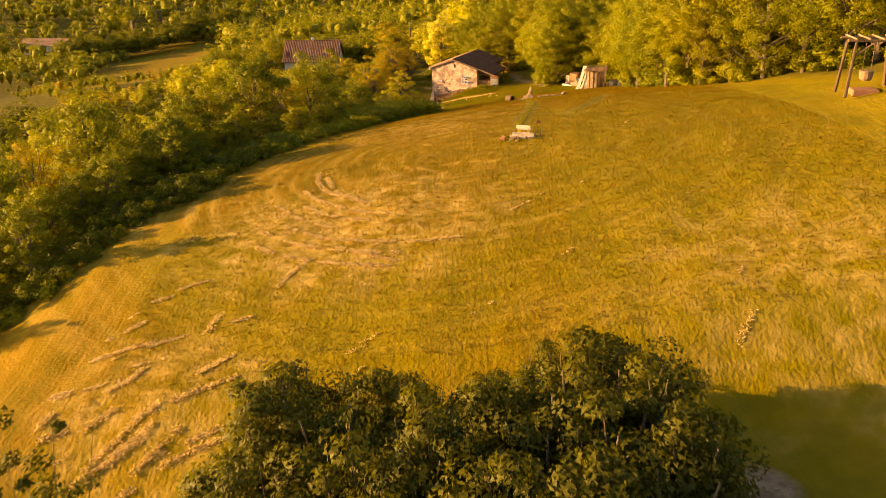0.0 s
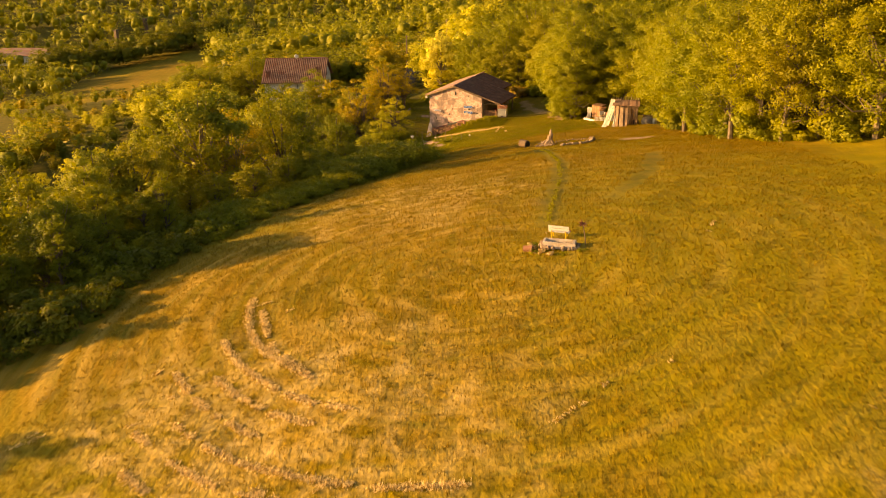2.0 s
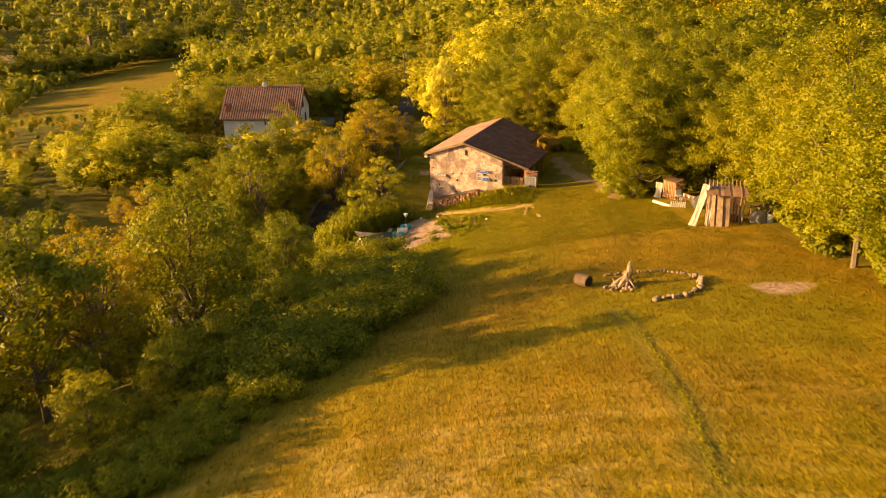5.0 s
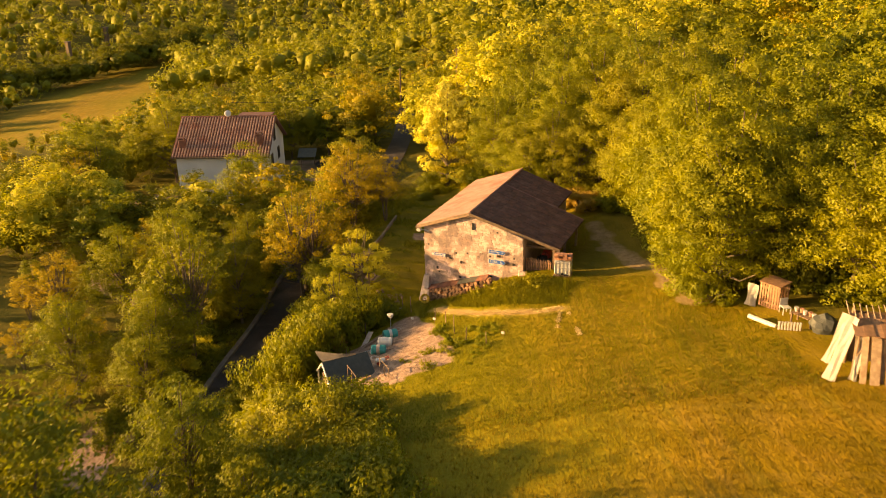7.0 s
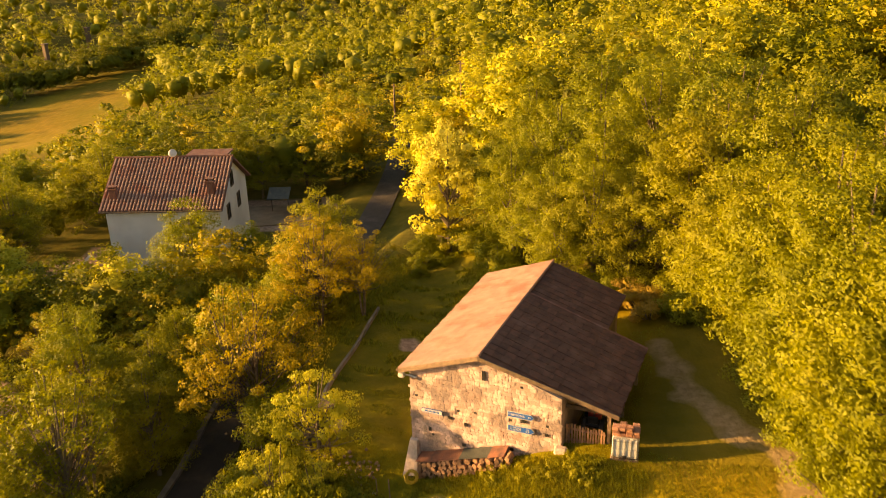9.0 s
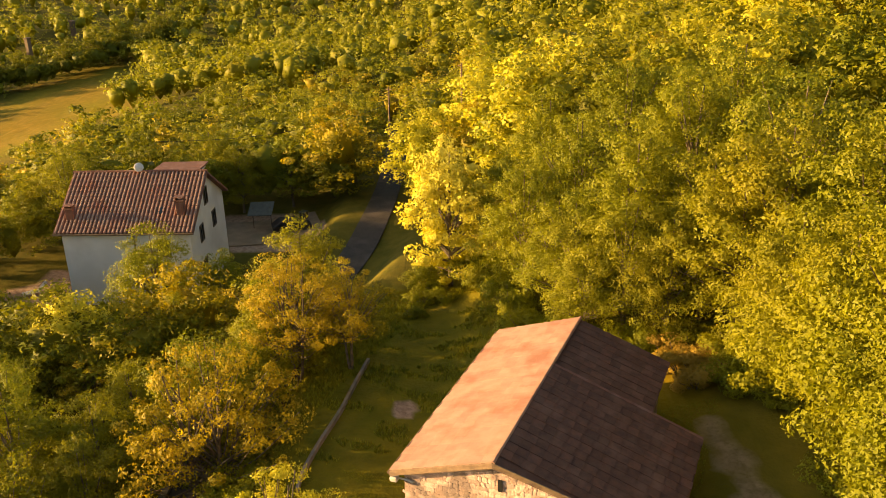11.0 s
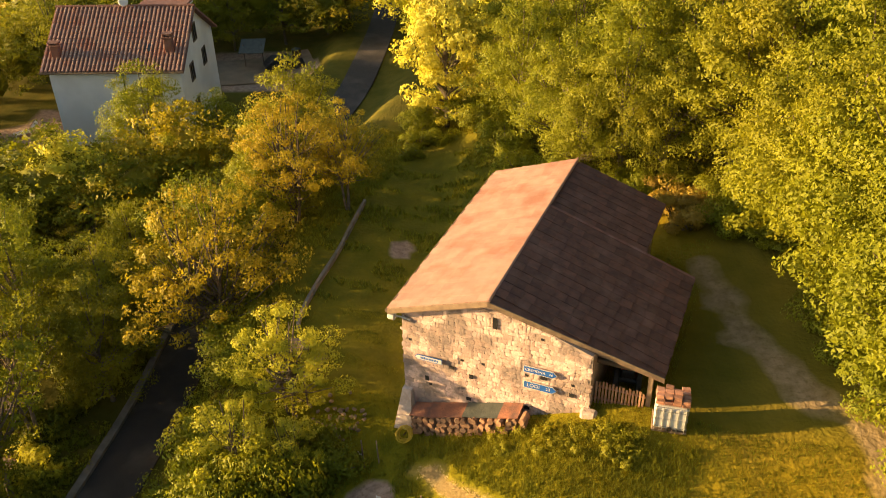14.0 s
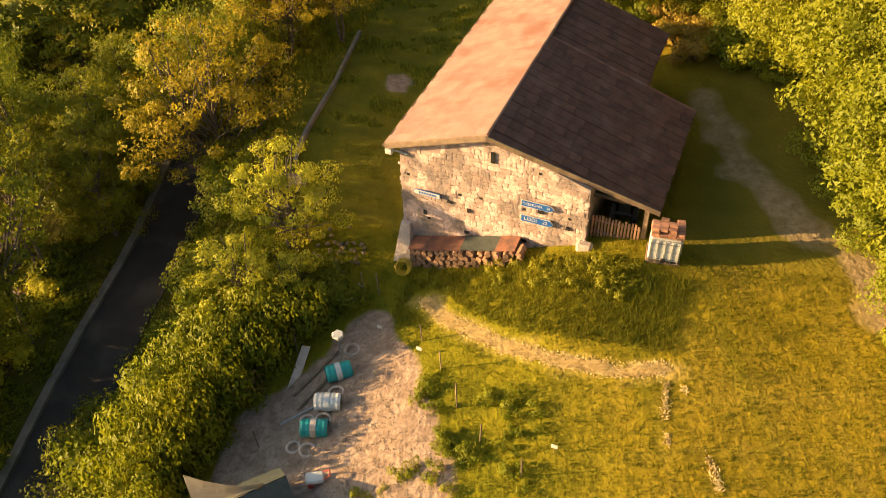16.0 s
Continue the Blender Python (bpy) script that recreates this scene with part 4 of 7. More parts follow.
dish = part("satellite_dish", (lambda b: (bmesh.ops.create_uvsphere(b, u_segments=14, v_segments=8, radius=0.4, matrix=pose(5.6, HS - 0.1, HR + 0.42, 60, 0, 20) @ Matrix.Diagonal((1, 1, 0.3, 1))), b)[1])(bmesh.new()), WHITE, house, "white satellite dish on the ridge")
bm = bmesh.new()
tube(bm, [(5.6, HS, HR - 0.1), (5.6, HS - 0.05, HR + 0.42)], 0.04)
part("mast", bm, STEEL, dish)
bm = bmesh.new()
slab(bm, [(8.0, 1.5, hz_at(1.5) + 0.12), (8.55, 1.5, hz_at(1.5) + 0.12), (8.55, 2.1, hz_at(2.1) + 0.12), (8.0, 2.1, hz_at(2.1) + 0.12)], 0.06)
part("skylight", bm, GLASS, house)


def house_window(m, w, h):
    bm = bmesh.new()
    for x0, x1, z0, z1 in ((-w / 2, w / 2, h, h + 0.09), (-w / 2, w / 2, -0.09, 0), (-w / 2 - 0.09, -w / 2, -0.09, h + 0.09), (w / 2, w / 2 + 0.09, -0.09, h + 0.09), (-0.03, 0.03, 0, h)):
        box(bm, (x0, -0.05, z0), (x1, 0.03, z1))
    fr = part("window", bm, WOOD_DARK, house)
    fr.matrix_local = m
    bm = bmesh.new()
    box(bm, (-w / 2, -0.015, 0), (w / 2, 0.015, h))
    part("pane", bm, GLASS, fr)


for yy, zz in ((3.4, -1.0), (7.2, -1.0), (3.4, -4.0), (5.5, 1.6)):
    house_window(pose(HL - ov + 0.02, yy, zz, 0, 0, 90), 0.9, 1.3)
for xx, zz in ((8.6, -1.2), (8.6, -4.2)):
    house_window(pose(xx, ov - 0.02, zz), 0.9, 1.3)

# ---- stone bed with a stump ----
random.seed(5)
def rough_stone(name, parent, m, material=STONE, seed=0):
    bm = bmesh.new()
    bmesh.ops.create_icosphere(bm, subdivisions=2, radius=0.5)
    rnd = random.Random(seed)
    off = Vector((rnd.random() * 50, 0, 0))
    for v in bm.verts:
        v.co *= 0.8 + 0.5 * noise.noise(v.co * 1.6 + off)
    ob = part(name, bm, material, parent)
    ob.matrix_local = m
    return ob


bed = thing("stump_bed", Matrix.Identity(4), "round bed edged with pale stones on the meadow", "flower bed")
for i in range(46):
    a = radians(128 - i * 4.3 + random.uniform(-1, 1))
    rad = 3.45 + random.uniform(-0.12, 0.12)
    x, y = 25.5 + rad * math.cos(a), -31.2 + rad * math.sin(a)
    k = random.uniform(0.2, 0.33) * (1.2 if i > 22 else 0.85)
    rough_stone("stone", bed, Matrix.Translation(ground_at(x, y, 0.10 if i > 22 else 0.05)) @ pose(0, 0, 0, 0, 0, i * 47) @ Matrix.Diagonal((k * 1.3, k, k * (1.5 if 22 < i < 30 else 0.9), 1)), BED_STONE, seed=i)
stump = thing("tree_stump", Matrix.Translation(ground_at(25.0, -31.0)) @ Matrix.Scale(0.75, 4), "jagged dead stump of pale split wood among stones and weeds", "stump")
bm = bmesh.new()
tube(bm, [(-0.1, 0, -0.2), (0.0, 0, 0.35), (0.02, 0.05, 0.9), (0.14, 0.1, 1.35), (0.1, 0.1, 1.75), (0.2, 0.12, 2.0)], [0.62, 0.42, 0.27, 0.24, 0.12, 0.04], 9)
for k in range(9):
    a, far, up = k * 0.7, random.uniform(0.7, 1.3), random.uniform(0.3, 1.0)
    tube(bm, [(0, 0, up), (math.cos(a) * 0.5 * far, math.sin(a) * 0.5 * far, up * 0.6), (math.cos(a) * far, math.sin(a) * far, 0.0)], [0.17, 0.12, 0.05], 6)
for k in range(7):
    a = k * 0.9
    tube(bm, [(math.cos(a) * 0.2, math.sin(a) * 0.2, 0.6), (math.cos(a) * 0.26, math.sin(a) * 0.26, random.uniform(0.9, 1.5))], [0.09, 0.015], 5)
for v in bm.verts:
    v.co += Vector((noise.noise(v.co * 3), noise.noise(v.co * 3 + Vector((9, 0, 0))), 0)) * 0.2
part("wood", bm, PALE_WOOD, stump)
for k in range(26):
    a, r0 = random.uniform(0, 6.28), random.uniform(0.3, 1.3)
    q = Vector((math.cos(a) * r0, math.sin(a) * r0, 0.08 + 0.3 * max(0, 1 - r0)))
    bm = bmesh.new()
    tube(bm, [q, q + Vector((random.uniform(-.5, .5), random.uniform(-.5, .5), random.uniform(0.05, 0.4)))], [0.05, 0.02], 5)
    part("dead_branch", bm, PALE_WOOD if k % 2 else WOOD, stump)
for k in range(22):
    a, r0 = random.uniform(2.2, 5.4), random.uniform(0.5, 1.7)
    x, y = math.cos(a) * r0, math.sin(a) * r0
    rough_stone("stone", stump, Matrix.Translation((x, y, height(25 + x, y - 31) - height(25, -31) + 0.12 + 0.25 * max(0, 1.2 - r0))) @ pose(0, 0, 0, k * 20, 0, k * 31) @ Matrix.Diagonal((0.34, 0.28, 0.28, 1)), BED_STONE, seed=500 + k)
crate = thing("drum", Matrix.Translation(ground_at(22.5, -30.6)) @ pose(0, 0, 0, 0, 0, -25), "short dark brown drum lying in the grass", "drum")
bm = bmesh.new()
tube(bm, [(-0.42, 0, 0.36), (-0.4, 0, 0.36), (0.4, 0, 0.36), (0.42, 0, 0.36)], [0.3, 0.36, 0.36, 0.3], 14)
part("body", bm, WOOD_DARK, crate)
bm = bmesh.new()
tube(bm, [(0.425, 0, 0.36), (0.43, 0, 0.36)], 0.28, 14)
part("end", bm, DARK, crate)

# ---- bench and stone trough on the meadow ----
bz = height(35.9, -68.3)
bench = thing("bench", pose(35.78, -68.75, bz - 0.02, 0, 0, 3) @ Matrix.Scale(0.78, 4), "small garden bench with white slats and yellow legs", "bench")
for x in (-0.42, 0.42):
    bm = bmesh.new()
    box(bm, (x - 0.03, -0.27, 0), (x + 0.03, -0.2, 0.82), 0.008)
    part("back_leg", bm, YELLOW, bench)
    bm = bmesh.new()
    box(bm, (x - 0.03, 0.22, 0), (x + 0.03, 0.29, 0.42), 0.008)
    part("leg", bm, YELLOW, bench)
    bm = bmesh.new()
    box(bm, (x - 0.025, -0.2, 0.36), (x + 0.025, 0.22, 0.42), 0.006)
    part("side_rail", bm, YELLOW, bench)
for i, z in enumerate((0.62, 0.78)):
    bm = bmesh.new()
    box(bm, (-0.62, -0.31, z - 0.07), (0.62, -0.272, z + 0.07), 0.008)
    part("back_slat", bm, WHITE, bench)
for i in range(4):
    bm = bmesh.new()
    y = -0.17 + i * 0.135
    box(bm, (-0.62, y - 0.055, 0.42), (0.62, y + 0.055, 0.45), 0.006)
    part("seat_slat", bm, RED if i == 3 else WHITE, bench)
tz = height(36.1, -70.35)
trough = thing("water_trough", pose(36.15, -70.15, tz, 0, 0, 8) @ Matrix.Scale(0.71, 4), "long white stone trough set in a rubble base", "trough")
bm = bmesh.new()
outer = [(-1.02, -0.4), (1.02, -0.4), (1.02, 0.4), (-1.02, 0.4)]
inner = [(-0.86, -0.27), (0.82, -0.27), (0.82, 0.27), (-0.86, 0.27)]
levels = [[bm.verts.new((x, y, z)) for x, y in o] for o, z in ((outer, 0.05), (outer, 0.48), (inner, 0.48), ([(x * 0.95, y * 0.9) for x, y in inner], 0.1))]
for a, b in zip(levels, levels[1:]):
    for k in range(4):
        bm.faces.new((a[k], a[(k + 1) % 4], b[(k + 1) % 4], b[k]))
bm.faces.new(levels[0][::-1])
bm.faces.new(levels[3])
bmesh.ops.bevel(bm, geom=[e for e in bm.edges if e.verts[0].co.z > 0.4 and e.verts[1].co.z > 0.4], offset=0.03, segments=2, affect="EDGES")
basin = part("basin", bm, WHITE, trough, "pale lime-washed stone basin")
bm = bmesh.new()
box(bm, (-0.82, -0.25, 0.12), (0.78, 0.25, 0.3))
part("water", bm, TARP, trough, "dark still water with fallen leaves")
CREAM = plain("cream_stone", (0.62, 0.52, 0.44), (0.52, 0.42, 0.34), 4, 0.8, stain=(0.36, 0.28, 0.2), bump=0.4, fine=20)
basin.data.materials[0] = CREAM
for i in range(26):
    f = i / 26 * 6.2832
    ex, ey = 1.18 * math.copysign(abs(math.cos(f)) ** 0.6, math.cos(f)), 0.55 * math.copysign(abs(math.sin(f)) ** 0.6, math.sin(f))
    rough_stone("stone", trough, Matrix.Translation((ex, ey, 0.16)) @ pose(0, 0, 0, 0, 0, i * 31) @ Matrix.Diagonal((0.34, 0.28, 0.3 + 0.15 * random.random(), 1)), BED_STONE, seed=100 + i)
rod = thing("dry_plant_stake", Matrix.Translation(ground_at(37.25, -69.75)) @ Matrix.Scale(0.8, 4), "thin stake with a rusty clump of dry twigs at its top", "stake")
bm = bmesh.new()
tube(bm, [(0, 0, -0.1), (-0.12, 0.1, 0.6), (-0.3, 0.25, 1.15)], [0.035, 0.03, 0.025], 6)
part("stick", bm, WOOD_DARK, rod)
for k in range(26):
    d = Vector((random.gauss(0, 1), random.gauss(0, 1), random.gauss(0.2, 0.8))).normalized() * random.uniform(0.15, 0.34)
    bm = bmesh.new()
    q = Vector((-0.3, 0.25, 1.1))
    tube(bm, [q, q + d], [0.035, 0.012], 5)
    part("twig", bm, RUSTY, rod)
bucket = thing("bucket", Matrix.Translation(ground_at(34.85, -70.7)), "dark red bucket tipped over in the grass", "bucket")
bm = bmesh.new()
tube(bm, [(-0.2, 0, 0.16), (0.2, 0.05, 0.18)], [0.12, 0.17], 12)
part("shell", bm, BRICK, bucket)

# ---- timber swing frame at the wood's edge ----
sz = height(56.4, -63.5)
swing = thing("swing_frame", pose(56.6, -63.6, sz - 0.05, 0, 0, 14), "tall weathered timber frame with a hanging basket", "swing")
for y in (-1.1, 1.1):
    for x in (-1.4, 1.6):
        bm = bmesh.new()
        tube(bm, [(x, y, 0), (x * 0.78, y * 0.75, 3.6)], [0.11, 0.09], 7)
        part("post", bm, WOOD_DARK, swing)
for z, x0, x1 in ((3.5, -1.6, 1.8),):
    for y in (-0.82, 0.82):
        bm = bmesh.new()
        tube(bm, [(x0, y, z), (x1, y, z)], 0.09, 7)
        part("beam", bm, WOOD, swing)
for x in (-1.2, -0.4, 0.4, 1.2):
    bm = bmesh.new()
    tube(bm, [(x, -1.2, 3.62), (x, 1.2, 3.62)], 0.06, 6)
    part("rafter", bm, WOOD, swing)
bm = bmesh.new()
tube(bm, [(-1.1, -0.9, 2.6), (0.1, -0.85, 3.5)], 0.05, 6)
part("brace", bm, WOOD, swing)
for x in (-0.25, 0.25):
    bm = bmesh.new()
    tube(bm, [(x, 0, 3.5), (x, 0, 1.5)], 0.018, 5)
    part("rope", bm, WOOD, swing)
bm = bmesh.new()
tube(bm, [(0, 0, 0.95), (0, 0, 1.05), (0, 0, 1.5), (0, 0, 1.55)], [0.3, 0.38, 0.42, 0.38], 12)
part("basket", bm, WOOD, swing)
bm = bmesh.new()
box(bm, (-0.8, -0.6, 0.0), (0.8, 0.6, 0.42), 0.05)
part("platform", bm, BRICK, swing)

# ---- lean-to shed and lumber at the wood's edge ----
sm = Matrix.Translation(ground_at(27.4, -14.2)) @ pose(0, 0, 0, 0, 0, 8) @ Matrix.Diagonal((0.78, 0.9, 0.9, 1))
shed = thing("lean_to_shed", sm, "ramshackle open wooden lean-to full of lumber under old sheets", "shed")
for x, y, h in ((0.1, 0, 2.6), (1.5, -0.05, 2.62), (3.1, 0, 2.62), (0.15, 2.3, 2.9), (3.1, 2.3, 2.95)):
    bm = bmesh.new()
    tube(bm, [(x, y, -0.3), (x + 0.05, y, h)], [0.09, 0.07], 7)
    part("post", bm, WOOD, shed)
bm = bmesh.new()
tube(bm, [(-0.15, 0.0, 2.58), (3.4, 0.0, 2.62)], 0.06, 7)
part("beam", bm, WOOD, shed)
for i in range(7):
    bm = bmesh.new()
    x, dz = -0.2 + i * 0.51, 0.05 * (i % 2) + random.uniform(-0.02, 0.02)
    slab(bm, [(x, -0.5, 2.62 + dz), (x + 0.56, -0.5, 2.63 + dz), (x + 0.54, 1.5, 2.95 + dz), (x - 0.02, 1.5, 2.94 + dz)], 0.04)
    part("roof_sheet", bm, WOOD_RED, shed)
for i in range(11):
    bm = bmesh.new()
    x = -0.25 + i * 0.34
    tube(bm, [(x, 1.1, 2.93), (x + 0.05, 2.5 + random.uniform(-0.3, 0.3), 3.12)], 0.035, 5)
    part("rafter", bm, PALE_WOOD, shed)
for x, y0, w, h in ((0.35, -0.75, 0.34, 2.5), (0.85, -1.0, 0.5, 2.6), (1.3, -0.8, 0.3, 2.55), (1.62, -1.15, 0.32, 2.6)):
    bm = bmesh.new()
    slab(bm, [(x, y0, 0), (x + w, y0 - 0.05, 0), (x + w - 0.06, -0.08, h), (x - 0.05, -0.04, h)], 0.05)
    part("board", bm, WOOD if x > 1.2 else PALE_WOOD, shed)
for i in range(10):
    bm = bmesh.new()
    x = 0.2 + i * 0.29 + random.uniform(-.05, .05)
    h, y0 = random.uniform(1.5, 2.3), random.uniform(0.2, 0.7)
    slab(bm, [(x, y0, 0), (x + 0.15, y0, 0), (x + 0.2, y0 + 0.4, h), (x + 0.04, y0 + 0.4, h)], 0.035)
    part("board", bm, PALE_WOOD if i % 3 == 0 else WOOD_RED, shed)
for i in range(14):
    bm = bmesh.new()
    z, y = 0.1 + 0.12 * (i // 3), 0.9 + 0.3 * (i % 3)
    tube(bm, [(1.9 + random.uniform(-.2, .2), y, z), (3.2 + random.uniform(-.1, .3), y, z)], 0.055, 6)
    part("log", bm, WOOD_DARK, shed)
bm = bmesh.new()
slab(bm, [(0.0, 2.35, -0.2), (3.2, 2.35, -0.2), (3.2, 2.4, 2.7), (0, 2.4, 2.7)], 0.05)
part("back_wall", bm, WOOD_DARK, shed)
for xa, xb in ((0.15, 0.9), (2.9, 2.2)):
    bm = bmesh.new()
    tube(bm, [(xa, -0.06, 1.3), (xb, -0.06, 2.55)], 0.045, 6)
    part("brace", bm, WOOD, shed)
sack = thing("white_sack", Matrix.Translation(ground_at(31.6, -13.2, 0.2)) @ pose(0, 0, 0, 0, 0, 30), "bulging white sack slumped beside the lean-to", "sack")
rough_stone("cloth", sack, Matrix.Diagonal((0.75, 0.6, 0.95, 1)), WHITE, seed=71)
heap = thing("covered_heap", Matrix.Translation(ground_at(30.9, -13.1, 0.3)), "dark heap under an old grey-brown tarp", "heap")
rough_stone("cover", heap, Matrix.Diagonal((1.7, 1.5, 1.5, 1)), CONCRETE, seed=72)


def leaning_sheet(x0, y0, dx, dy, wide, tall, material, label, twist):
    z = height(x0, y0)
    ob = thing("leaning_sheet", pose(x0, y0, z, 0, 0, twist), label, "sheet")
    bm = bmesh.new()
    rows = []
    for i in range(7):
        f = i / 6
        rows.append([bm.verts.new((wide * (j / 4 - 0.5) * (1 - 0.25 * f) + 0.06 * math.sin(f * 5 + j), f * dx + 0.05 * math.sin(j * 2 + f * 4), tall * f)) for j in range(5)])
    for a, b in zip(rows, rows[1:]):
        for j in range(4):
            bm.faces.new((a[j], a[j + 1], b[j + 1], b[j]))
    bmesh.ops.solidify(bm, geom=bm.faces[:], thickness=0.04)
    part("sheet", bm, material, ob)
    return ob


leaning_sheet(26.4, -12.2, 0.9, 0, 0.5, 2.4, WHITE, "long pale insulation sheet leaning on the shed", -48)
leaning_sheet(26.5, -14.6, 1.2, 0, 0.7, 2.9, WHITE, "wide pale plastic sheet leaning on the shed", -36)
leaning_sheet(27.5, -14.5, 0.45, 0, 0.42, 2.0, WHITE, "narrow white board leaning on the shed post", -20)
leaning_sheet(22.5, -4.4, 0.25, 0, 0.75, 1.3, WHITE, "white panel propped beside the pallet box", -25)
rack = thing("slatted_rack", Matrix.Translation(ground_at(24.7, -8.3)) @ pose(0, 0, 0, 0, 0, 10), "low white slatted rack standing in the grass", "rack")
for i in range(8):
    bm = bmesh.new()
    box(bm, (-0.56 + i * 0.15, -0.03, 0.02), (-0.47 + i * 0.15, 0.03, 0.5), 0.01)
    part("slat", bm, WHITE, rack)
for z in (0.1, 0.42):
    bm = bmesh.new()
    box(bm, (-0.6, 0.03, z - 0.03), (0.64, 0.07, z + 0.03), 0.01)
    part("rail", bm, WOOD, rack)
junk = thing("covered_heap", Matrix.Translation(ground_at(26.3, -8.0, 0.3)), "dark clutter heap under an old tarp", "heap")
rough_stone("cover", junk, Matrix.Diagonal((1.7, 1.3, 1.9, 1)), TARP, seed=73)
crate = thing("pallet_box", Matrix.Translation(ground_at(23.7, -4.4)) @ pose(0, 0, 0, 0, 0, -32), "orange timber box built of upright pallet slats", "crate")
for i in range(8):
    for y in (-0.45, 0.45):
        bm = bmesh.new()
        x = -0.6 + i * 0.165
        box(bm, (x, y - 0.012, 0.02), (x + 0.12, y + 0.012, 1.45), 0.005)
        part("slat", bm, WOOD_RED, crate)
for z in (0.3, 1.2):
    for y in (-0.42, 0.42):
        bm = bmesh.new()
        box(bm, (-0.62, y - 0.02, z - 0.05), (0.72, y + 0.02, z + 0.05), 0.005)
        part("rail", bm, WOOD_RED, crate)
bm = bmesh.new()
slab(bm, [(-0.66, -0.52, 1.5), (0.74, -0.52, 1.5), (0.74, 0.5, 1.62), (-0.66, 0.5, 1.62)], 0.05)
part("lid", bm, WOOD_RED, crate)
pipe = thing("white_pipe", Matrix.Translation(ground_at(23.4, -7.4, 0.12)) @ pose(0, 0, 0, 0, 0, -33), "length of wide white plastic pipe lying on grass", "pipe")
bm = bmesh.new()
tube(bm, [(-0.95, 0, 0), (0.8, 0, 0.02)], 0.13, 12)
part("tube", bm, WHITE, pipe)
chair = thing("garden_chair", Matrix.Translation(ground_at(24.4, -5.6)) @ pose(0, 0, 0, 0, 0, 30), "white plastic garden chair beside the lumber", "chair")
bm = bmesh.new()
box(bm, (-0.24, -0.24, 0.4), (0.24, 0.24, 0.45), 0.015)
part("seat", bm, WHITE, chair)
bm = bmesh.new()
box(bm, (-0.24, 0.21, 0.45), (0.24, 0.25, 0.85), 0.015)
part("backrest", bm, WHITE, chair)
for x in (-0.21, 0.21):
    for y in (-0.21, 0.21):
        bm = bmesh.new()
        box(bm, (x - 0.02, y - 0.02, 0), (x + 0.02, y + 0.02, 0.4))
        part("leg", bm, WHITE, chair)
table = thing("work_table", Matrix.Translation(ground_at(25.4, -7.2)) @ pose(0, 0, 0, 0, 0, -36), "low slatted work table crowded with pots and rags", "table")
for i in range(7):
    bm = bmesh.new()
    x = -0.7 + i * 0.2
    box(bm, (x, -0.35, 0.55), (x + 0.15, 0.35, 0.59), 0.006)
    part("slat", bm, WOOD, table)
for x in (-0.6, 0.6):
    for y in (-0.28, 0.28):
        bm = bmesh.new()
        box(bm, (x - 0.04, y - 0.04, 0), (x + 0.04, y + 0.04, 0.55))
        part("leg", bm, WOOD_DARK, table)
for i in range(5):
    pot = thing("flower_pot", table.matrix_world @ Matrix.Translation((-0.55 + i * 0.27, 0.1 * (i % 2), 0.59)), "small clay pot on the work table", "pot", "pots on the work table")
    bm = bmesh.new()
    tube(bm, [(0, 0, 0), (0, 0, 0.2), (0, 0, 0.24)], [0.07, 0.11, 0.12], 10)
    part("pot_body", bm, BRICK if i % 2 else WHITE, pot)
for i, (x, y, ang) in enumerate(((30.6, -11.4, 20), (31.4, -12.2, 70))):
    st = thing("saw_horse", Matrix.Translation(ground_at(x, y)) @ pose(0, 0, 0, 0, 0, ang), "rough timber sawing trestle in the grass", "trestle", "trestles by the shed")
    for xx in (-0.45, 0.45):
        for sgn in (-1, 1):
            bm = bmesh.new()
            tube(bm, [(xx, 0.32 * sgn, 0), (xx, -0.1 * sgn, 0.85)], 0.04, 6)
            part("leg", bm, WOOD, st)
    bm = bmesh.new()
    tube(bm, [(-0.6, 0, 0.68), (0.6, 0, 0.68)], 0.05, 6)
    part("bar", bm, WOOD, st)

# ---- vegetable garden ----
def on(x, y, dz=0.0, ang=0.0):
    return Matrix.Translation(ground_at(x, y, dz)) @ pose(0, 0, 0, 0, 0, ang)


gl = thing("garden_lamp", on(0.1, -6.1), "white bowl lamp on a thin garden post", "lamp")
bm = bmesh.new()
tube(bm, [(0, 0, -0.1), (0, 0, 1.25)], 0.025, 6)
part("post", bm, STEEL, gl)
bm = bmesh.new()
tube(bm, [(0, 0, 1.2), (0, 0, 1.42), (0, 0, 1.46)], [0.12, 0.24, 0.2], 6)
part("shade", bm, WHITE, gl)
